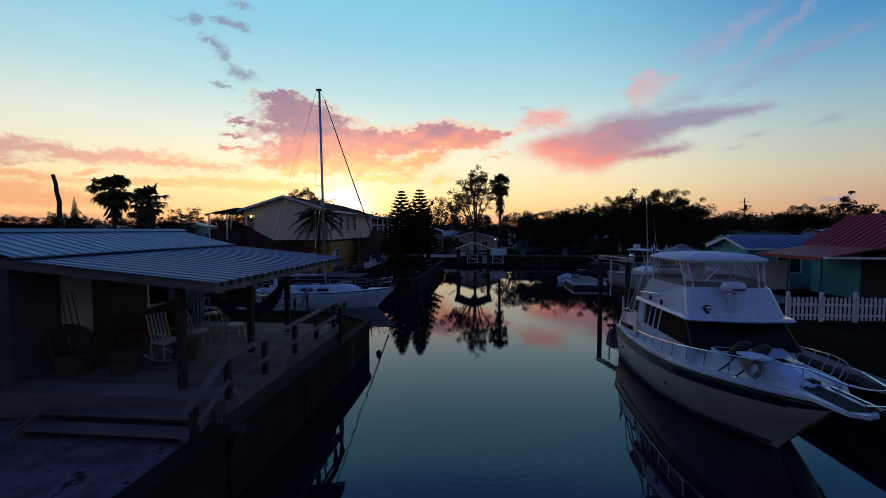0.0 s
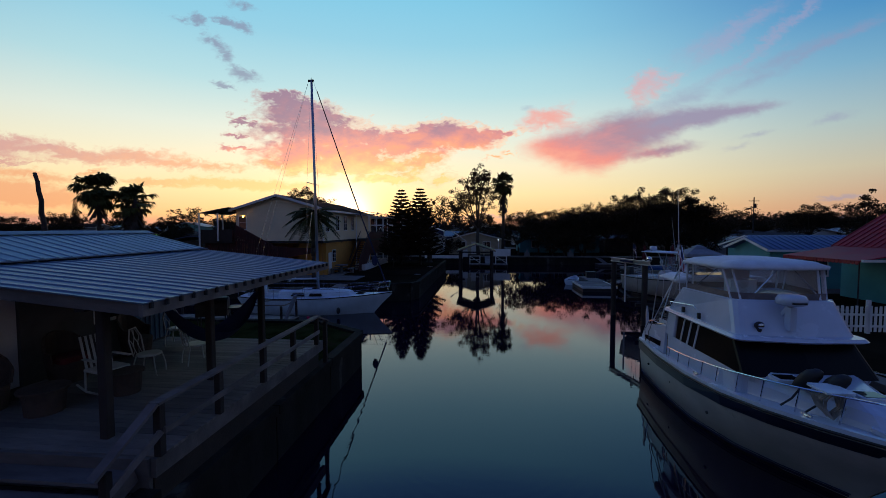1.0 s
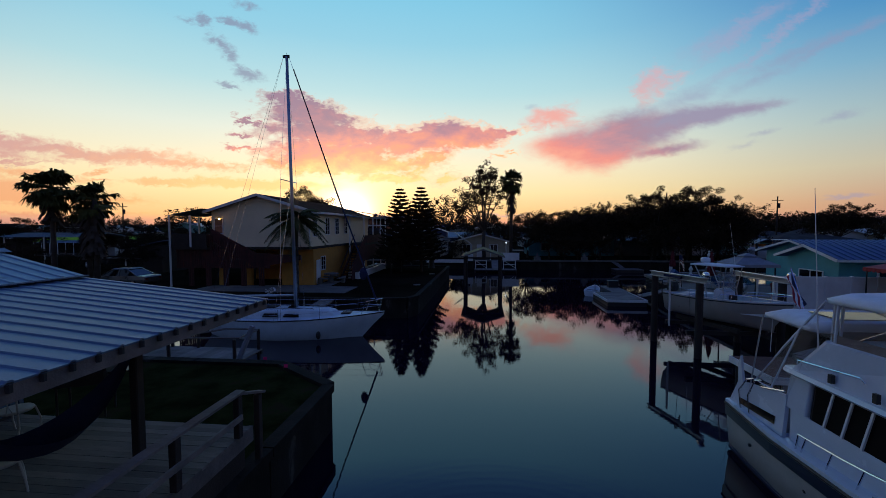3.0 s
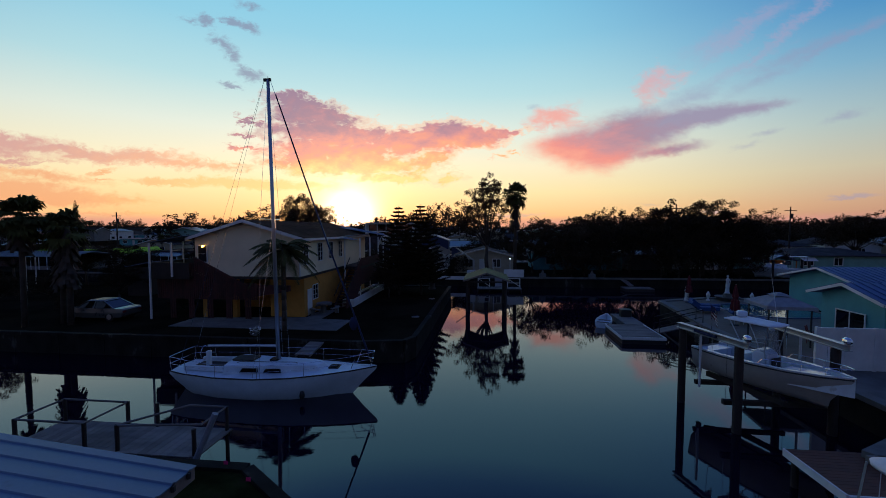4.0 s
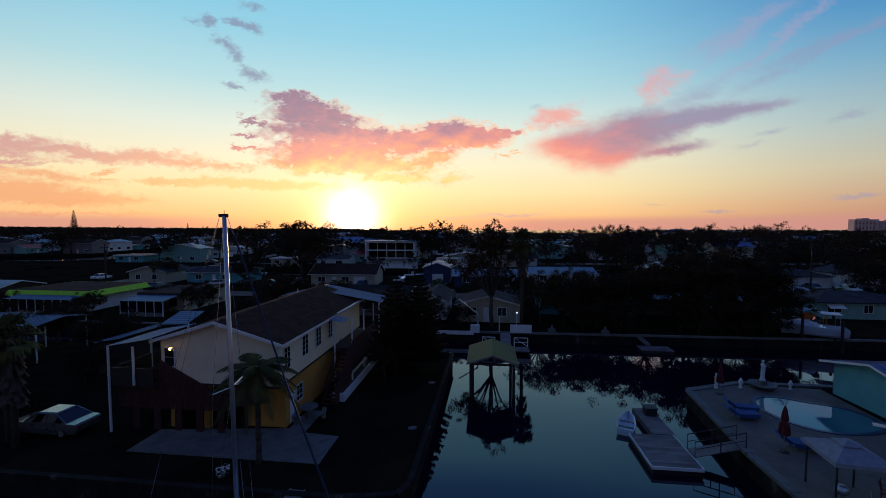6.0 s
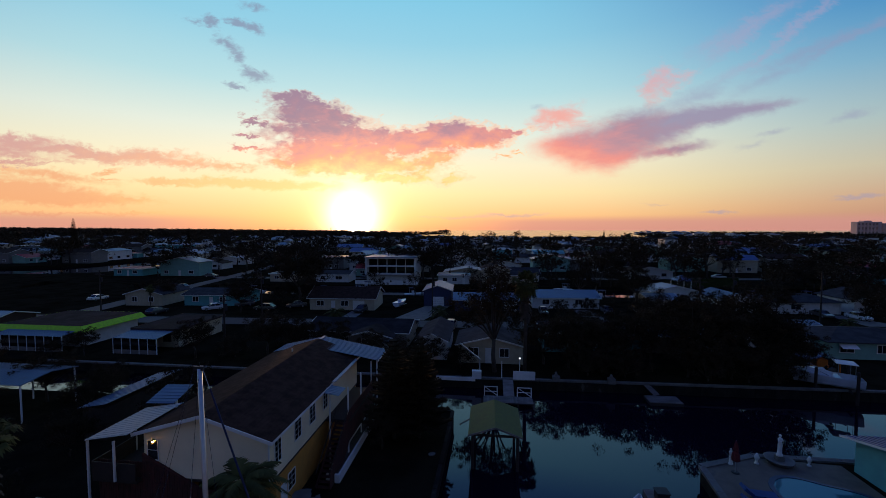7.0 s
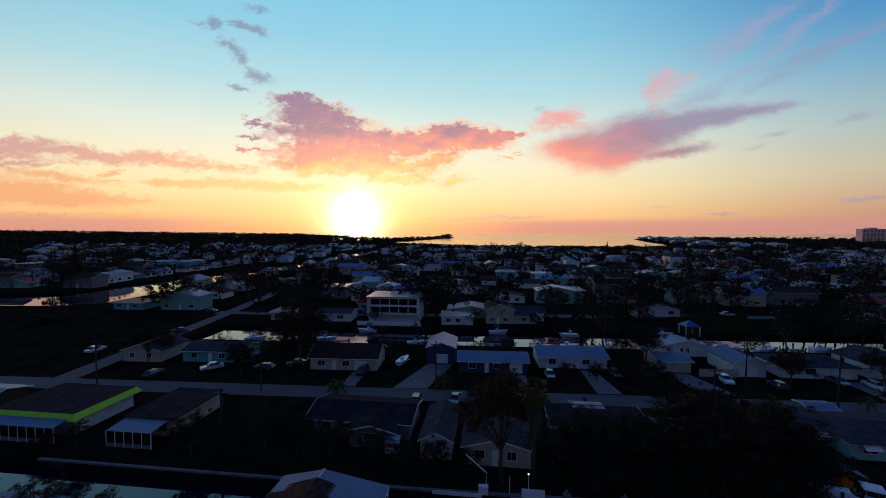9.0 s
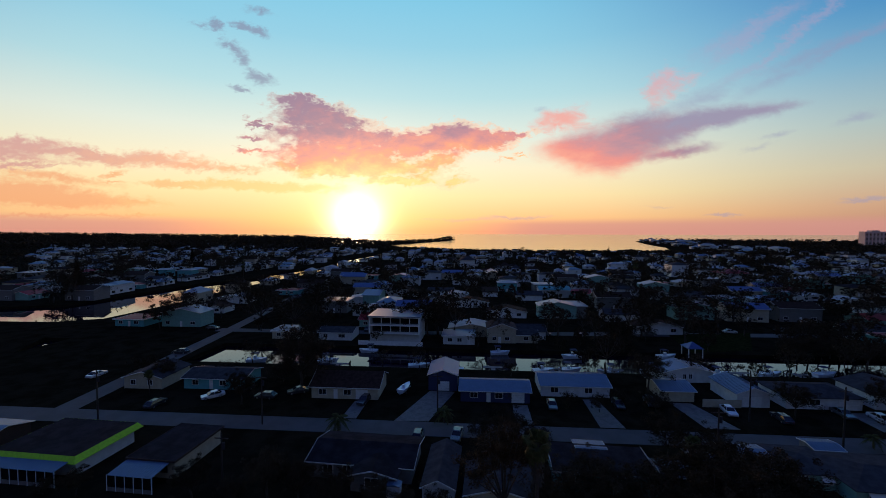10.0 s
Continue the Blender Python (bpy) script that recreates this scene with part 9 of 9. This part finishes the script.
# ---- trees and shrubs ----
def row(tree_list, spots):
    for a, b, s in spots:
        another(tree_list[town_rng.randrange(len(tree_list))], a, b, turn=town_rng.uniform(0, 360), s=s)


# screen of trees along the canal's end and behind it
row(T_BROAD[:1], [(11.5, 69, 0.74), (20.5, 69, 0.82), (24.0, 66, 0.98), (26.5, 70, 1.0), (32.5, 66, 0.95), (31, 71.5, 0.85), (35.5, 65.5, 0.6)])
row(T_BROAD[1:2], [(6.2, 67, 0.95), (9.2, 66, 0.85), (13.5, 67.5, 0.9), (22.8, 64.2, 0.8), (27.5, 64, 0.85), (36.5, 70, 0.75)])
row(T_BROAD[2:], [(11.0, 63.5, 0.75), (15.2, 63.3, 0.8), (24.5, 63.2, 0.85), (29, 63.2, 0.9), (32.2, 63.5, 0.8)])
row(T_BROAD, [(-4.5, 64.5, 0.57), (-8.5, 64.8, 0.53), (-12.5, 64.5, 0.49), (-16.5, 65.5, 0.57), (-22, 64.8, 0.57), (-27, 65.5, 0.61), (-31.5, 66, 0.66), (-36, 65.2, 0.61), (-41, 64, 0.57), (-44, 100.5, 1.50), (-33, 71, 0.66), (-62, 62.8, 0.45), (-57, 63, 0.41)])
row(T_BROAD, [(-25.5, 43, 0.51), (-29, 47, 0.54), (-33.5, 41, 0.48), (-37, 46, 0.51), (-41, 41.5, 0.48), (-34, 50, 0.54), (-46, 49.5, 0.54), (-23.5, 47.5, 0.41), (-40, 50.5, 0.54), (-55, 42, 0.54), (-60, 48, 0.61), (-56, 50, 0.61), (-64, 50, 0.61), (-70, 50.3, 0.61), (-66, 44, 0.54), (-31, 35, 0.34), (-36, 33.5, 0.37), (-41, 34, 0.41), (-46, 33, 0.41), (-24.2, 37.4, 0.29), (-33.5, 36.8, 0.27), (-9.5, 44.8, 0.34), (-10, 49.5, 0.41)])
row(T_BROAD, [(-53, 92.5, 0.7), (-50.5, 105, 1.0), (-46.5, 107.5, 1.0), (-78, 101, 0.6), (-88, 106, 0.9), (-66, 106, 0.8), (24.5, 102, 0.6), (31, 100.5, 0.8), (33, 110, 0.9), (26, 83, 0.95), (32, 82, 0.8), (19.5, 98, 0.5), (56, 100, 0.7), (73.5, 101.5, 0.8), (61, 82, 0.9), (13.8, 99.5, 0.6), (-3.5, 84.5, 0.7), (0.8, 83, 0.9), (4.5, 80.5, 1.0), (-1.5, 78.5, 0.9)])
row(T_BROAD, [(80, 136, 1.0), (84, 140, 1.1), (88, 137, 1.0), (94, 142, 1.1), (100, 138, 1.0), (107, 142, 1.1), (114, 140, 1.0), (36, 140, 1.1), (39, 145, 1.0), (-64, 145, 0.9), (-52, 148, 0.8), (19, 142, 0.7), (26, 145, 0.8)])
sp = stand(fan_palm("fan_palm", 52, 11.2, "tall fan palm with a long dead leaf skirt", 34, 1.3, 0.22, 3.0), 3.5, 63.6)
another(fan1, 27.0, 77.2, turn=30, s=0.75)
another(fan1, -76.5, 95.2, turn=30, s=0.6)
pp = stand(feather_palm("feather_palm", 42, 2.6, "low arching palm by the street", 16, 2.4, 1.1), -28.8, 84.0)
another(pp, 11.7, 79.3, turn=50, s=0.8)
another(pp, -10.5, 89.8, turn=80, s=0.9)
another(pp, 61.0, 90.0, turn=20, s=0.7)
snag = thing("dead_palm_trunk", "bare leaning dead palm trunk", "tree", ab(-35.9, 31.5, LAND))
part("trunk", Geo().tube([(0.35, 0, -0.2), (0.3, 0, 3.0), (0.22, 0, 4.6), (0.02, 0, 5.4), (0.08, 0, 6.4), (-0.12, 0, 7.2), (-0.2, 0, 8.0), (-0.42, 0, 8.7)], 0.22, 9, r2=0.13), BARK, snag, smooth=True)
stand(broadleaf("juniper_tree", 71, 8.3, 2.3, "dark upright juniper behind the red roof", 22, 260, 0.11, base=0.1), 41.4, 48)
cyp = stand(norfolk_pine("tall_pine", 22, 24.0, 3.2, "tall narrow pine above the far roofs"), -247, 226)
for a, b, s in ((-330, 420, 0.8), (-270, 430, 0.7), (-190, 300, 0.55), (-150, 380, 0.8), (150, 560, 0.7), (60, 420, 0.6), (300, 520, 0.7)):
    another(cyp, a, b, s=s)
far_palm = stand(fan_palm("far_palm", 53, 13.0, "tall slender palm above the far roofs", 18, 1.6, 0.2, 0), -170, 270)
for a, b, s in ((-8, 300, 0.9), (5, 410, 0.9), (25, 405, 1.0), (95, 300, 1.0), (190, 380, 1.0), (230, 360, 0.9), (-120, 250, 0.8), (-230, 330, 0.9), (-90, 420, 0.9)):
    another(far_palm, a, b, s=s)
# loose trees through the town, with lighter crowns
FAR_TREES = [broadleaf("town_tree", 200 + i, 7.5 + 1.5 * i, 3.4 + 0.7 * i, "dark spreading tree among the roofs", 10, 84, 0.27, clumps=3) for i in range(4)]
for i, t in enumerate(FAR_TREES):
    stand(t, -60 + 40 * i, 152)
spots = []
for i in range(640):
    b = 146 + 430 * town_rng.random() ** 1.4
    a = town_rng.uniform(-1.0, 1.0) * (b * 1.1 + 20)
    if on_land(a, b) and not (-99 - (b - 145) * 0.17 < a < -84 - (b - 145) * 0.17):
        spots.append((a, b, town_rng.uniform(0.6, 1.3)))
for i in range(150):                                     # beside the street, to both sides
    s = town_rng.choice((-1, 1))
    a, b = s * town_rng.uniform(82, 190) - (26 if s < 0 else 0), town_rng.uniform(56, 146)
    if not 78 < b - 0.05 * a < 96 and not (a < -108 and b > 98):
        spots.append((a, b, town_rng.uniform(0.5, 1.0)))
for i in range(30):                                      # banks of the dead-end canal
    spots.append(((-148 if i % 4 == 0 else -212) + town_rng.uniform(-6, 4), (235 if i % 4 == 0 else 190) + 9.0 * i, town_rng.uniform(0.35, 0.7)))
spots.sort(key=lambda q: q[1])
for a, b, s in spots[:270]:
    another(FAR_TREES[town_rng.randrange(4)], a, b, turn=town_rng.uniform(0, 360), s=s)


def street_woods(rest):
    """The trees beyond: crowns and trunks of the same kinds, joined."""
    vs, fs, n = [], [], 0
    kinds = []
    for t in FAR_TREES:
        co, fa = [], []
        for o in t.children:
            k0 = len(co)
            co += [tuple(v.co) for v in o.data.vertices]
            fa += [tuple(i + k0 for i in p.vertices) for p in o.data.polygons]
        kinds.append((np.array(co), fa))
    for a, b, s in rest:
        co, fa = kinds[town_rng.randrange(4)]
        m = np.array(pose(*g(a, b), LAND, 0, 0, town_rng.uniform(0, 360)))
        vs.append(co @ (m[:3, :3].T * s) + m[:3, 3])
        fs += [tuple(i + n for i in p) for p in fa]
        n += len(co)
    me = bpy.data.meshes.new("street_trees")
    me.from_pydata(np.concatenate(vs).tolist(), [], fs)
    me.materials.append(LEAF)
    me.update()
    tagged(new("street_trees", me), "dark trees between the far roofs", "trees", kind="stuff")


street_woods(spots[270:])
for a, b, s in ((-52, 118.5, 0.6), (-38, 139, 0.5), (-30, 117, 0.5), (-20, 116, 0.55), (-6, 139.5, 0.5), (3, 115.5, 0.45), (12, 140, 0.6), (22, 118, 0.8), (27, 121, 0.9), (33, 141, 0.8), (47, 119, 0.55), (62, 143, 0.7), (60, 118, 0.6), (70, 122, 0.8), (-66, 117, 0.7), (-60, 139, 0.8)):
    another(FAR_TREES[town_rng.randrange(4)], a, b, turn=town_rng.uniform(0, 360), s=s)
# boats and docks along the second canal
cb = thing("canal_boat", "small white boat moored at a canal dock", "boat", ab(-24, 121.5, 0.2), 8)
st = [(0, 1.0, 0.85, 0.8, 0), (2.2, 1.1, 0.9, 0.85, 0), (4.2, 0.8, 0.45, 1.0, 0.1), (5.8, 0.05, 0.01, 1.15, 0.6)]
rings = hull_rings(st, -0.3)
part("hull", Geo().loft(rings, closed=False).add(rings[0], [tuple(range(11))]), GELCOAT, cb)
part("deck", Geo().loft([[(x, hd, zs - 0.02), (x, 0, zs + 0.02), (x, -hd, zs - 0.02)] for x, hd, _, zs, _ in st], closed=False), GELCOAT2, cb)
part("console", Geo().box(2.0, 2.7, -0.4, 0.4, 0.8, 1.7, bevel=0.06), GELCOAT, cb)
part("sun_top", Geo().loft([slab(1.2, 3.1, 0.9, 0.8, 2.4, 0.2), slab(1.2, 3.1, 0.9, 0.8, 2.48, 0.2)]), NAVY, cb, "dark canvas top")
for s in (-0.7, 0.7):
    part("top_post", Geo().cyl(1.4, s, 0.8, 2.4, 0.03, 6).cyl(2.9, s, 0.8, 2.4, 0.03, 6), ALU, cb)
for a, b, r in ((-50, 122.5, 5), (-9, 120.5, 176), (9, 122, 4), (16, 123.5, 2), (31, 124, 185), (37, 125, 5), (53, 124.5, 8), (66, 126.5, 4), (-36, 133.5, 178), (-2, 136, 3), (24, 136, 186), (46, 138.5, 6), (-70, 120.5, 4), (80, 128, 6)):
    copy_thing(cb, pose(*g(a, b), 0.15, 0, 0, r))
dk = thing("canal_dock", "short dark timber dock in the second canal", "dock", ab(-17, 117.6, 0), S2)
part("decking", Geo().box(0, 1.6, 0, 4.2, 0.95, 1.05).box(-2.0, 3.6, 4.2, 5.4, 0.95, 1.05), OLDWOOD, dk)
for x, y in ((0.1, 2.0), (1.5, 2.0), (-1.9, 5.3), (3.5, 5.3), (-1.9, 4.3), (3.5, 4.3)):
    part("piling", Geo().cyl(x, y, -2.2, 1.7, 0.13, 8), DARKWOOD, dk)
for a in (-56, -43, -2, 13, 29, 44, 60, 74):
    copy_thing(dk, pose(*g(a, 118.4 + 0.057 * a - 1.0), 0, 0, 0, S2))


def far_woods():
    """Woods too far off to count: clumps of leaves over the distant land."""
    rng = random.Random(3)
    geo = Geo()
    def clump(a, b, h, r):
        for _ in range(26):
            c = Vector((a + rng.gauss(0, r * 0.5), b + rng.gauss(0, r * 0.5), LAND + h * rng.uniform(0.15, 1.0)))
            e1 = Vector((rng.gauss(0, 1), rng.gauss(0, 1), rng.gauss(0, 0.7))).normalized() * r * rng.uniform(0.2, 0.42)
            e2 = e1.cross(Vector((rng.gauss(0, 1), rng.gauss(0, 1), rng.gauss(0, 1)))).normalized() * r * rng.uniform(0.15, 0.3)
            geo.add([c - e1, c + e2, c + e1, c - e2], [(0, 1, 2, 3)])
    for _ in range(4200):                                # wooded shore to the left
        b = rng.uniform(700, 2150)
        a = rng.uniform(-2.0, -0.25) * b
        if a > -60 - (b - 760) * 0.72:
            continue
        clump(a, b, rng.uniform(7, 13) + max(0, -a - 900) * 0.008, rng.uniform(5, 10))
    for _ in range(1500):                                # peninsula and right shore
        b = rng.uniform(640, 1850)
        a = rng.uniform(0.3, 1.5) * b
        if b > 700 and a < 400 + (b - 700) * 0.22:
            continue
        clump(a, b, rng.uniform(3.5, 8), rng.uniform(4, 8))
    for _ in range(900):                                 # shore belt ahead
        a = rng.uniform(-330, 420)
        clump(a, rng.uniform(640, 730) - min(0, a + 60) * 0.9, rng.uniform(2.5, 5.5), rng.uniform(3, 5))
    for _ in range(2300):                                # gardens between the far houses
        b = rng.uniform(200, 690)
        a = rng.uniform(-1.45, 1.3) * b
        if on_land(a, b):
            clump(a, b, rng.uniform(3, 7), rng.uniform(2, 4))
    for _ in range(420):                                 # front of the peninsula
        q = rng.random()
        clump(372 + 170 * q + rng.uniform(0, 60), 700 + 860 * q, rng.uniform(2, 5.5), rng.uniform(3, 6))
    for _ in range(90):                                  # the spit
        q = rng.random()
        clump(-300 + 125 * q + rng.uniform(-8, 8), 1050 + 700 * q, rng.uniform(4, 9) + 6 * (q > 0.8), 7)
    ob = part("far_woods", geo, LEAF, None)
    ob.matrix_world = pose(0, 0, 0, 0, 0, TURN)
    tagged(ob, "dark distant woods and garden trees along the shore", "trees", kind="stuff")


far_woods()

# cars along the far streets and drives
lot_rng = random.Random(61)
far_cars = [car("parked_car", lab, a, b, tn, mt, 4.5, wg) for lab, a, b, tn, mt, wg in (("white car parked on a far drive", 44.5, 98.5, 80, CARWHITE, False), ("dark car parked on a far drive", 24.0, 99.0, 85, CARDARK, True), ("silver car parked along the street", 66.0, 100.0, 84, CARGREY, False))]
for a, b in ((-70, 92), (-52, 96), (10.5, 97), (31, 101), (53, 101), (71.5, 98.5), (78, 101), (-98, 105), (-94, 122), (-100, 150), (-30, 152), (-14, 151), (14, 156), (28, 158), (50, 161), (66, 164), (-46, 153), (-66, 152), (84, 168), (99, 172), (-120, 88), (-140, 87), (94, 99), (115, 100)):
    copy_thing(far_cars[lot_rng.randrange(3)], pose(*g(a, b), LAND, 0, 0, lot_rng.choice((85, 265, -2, 178)) + lot_rng.uniform(-4, 4)))
structure("back_street", Geo().prism([(-100, 147), (-60, 149), (120, 166), (300, 186), (300, 191), (120, 171), (-60, 153.5), (-100, 151.5)], LAND - 0.2, LAND + 0.024), ASPHALT, "grey asphalt street behind the second canal", "street")

for a, b, w, d in ((11.2, 76.5, 4.2, 5.2), (21.5, 73.5, 6.5, 4.0), (33.5, 80.0, 5.5, 3.6), (47.5, 83.5, 4.0, 3.2)):
    simple_house("garden_shed", "small shed with a pale ribbed metal roof", a, b, w, d, STUCCO, METALROOF, 2.5, 0.35, "gable_a", 0.25, TURN, ribs=0.5)
structure("park_lawn", Geo().prism([(59, 163), (57, 142), (76, 146), (89, 169)], LAND - 0.1, LAND + 0.03), LAWN, "open green lot beside the second canal", "lawn")
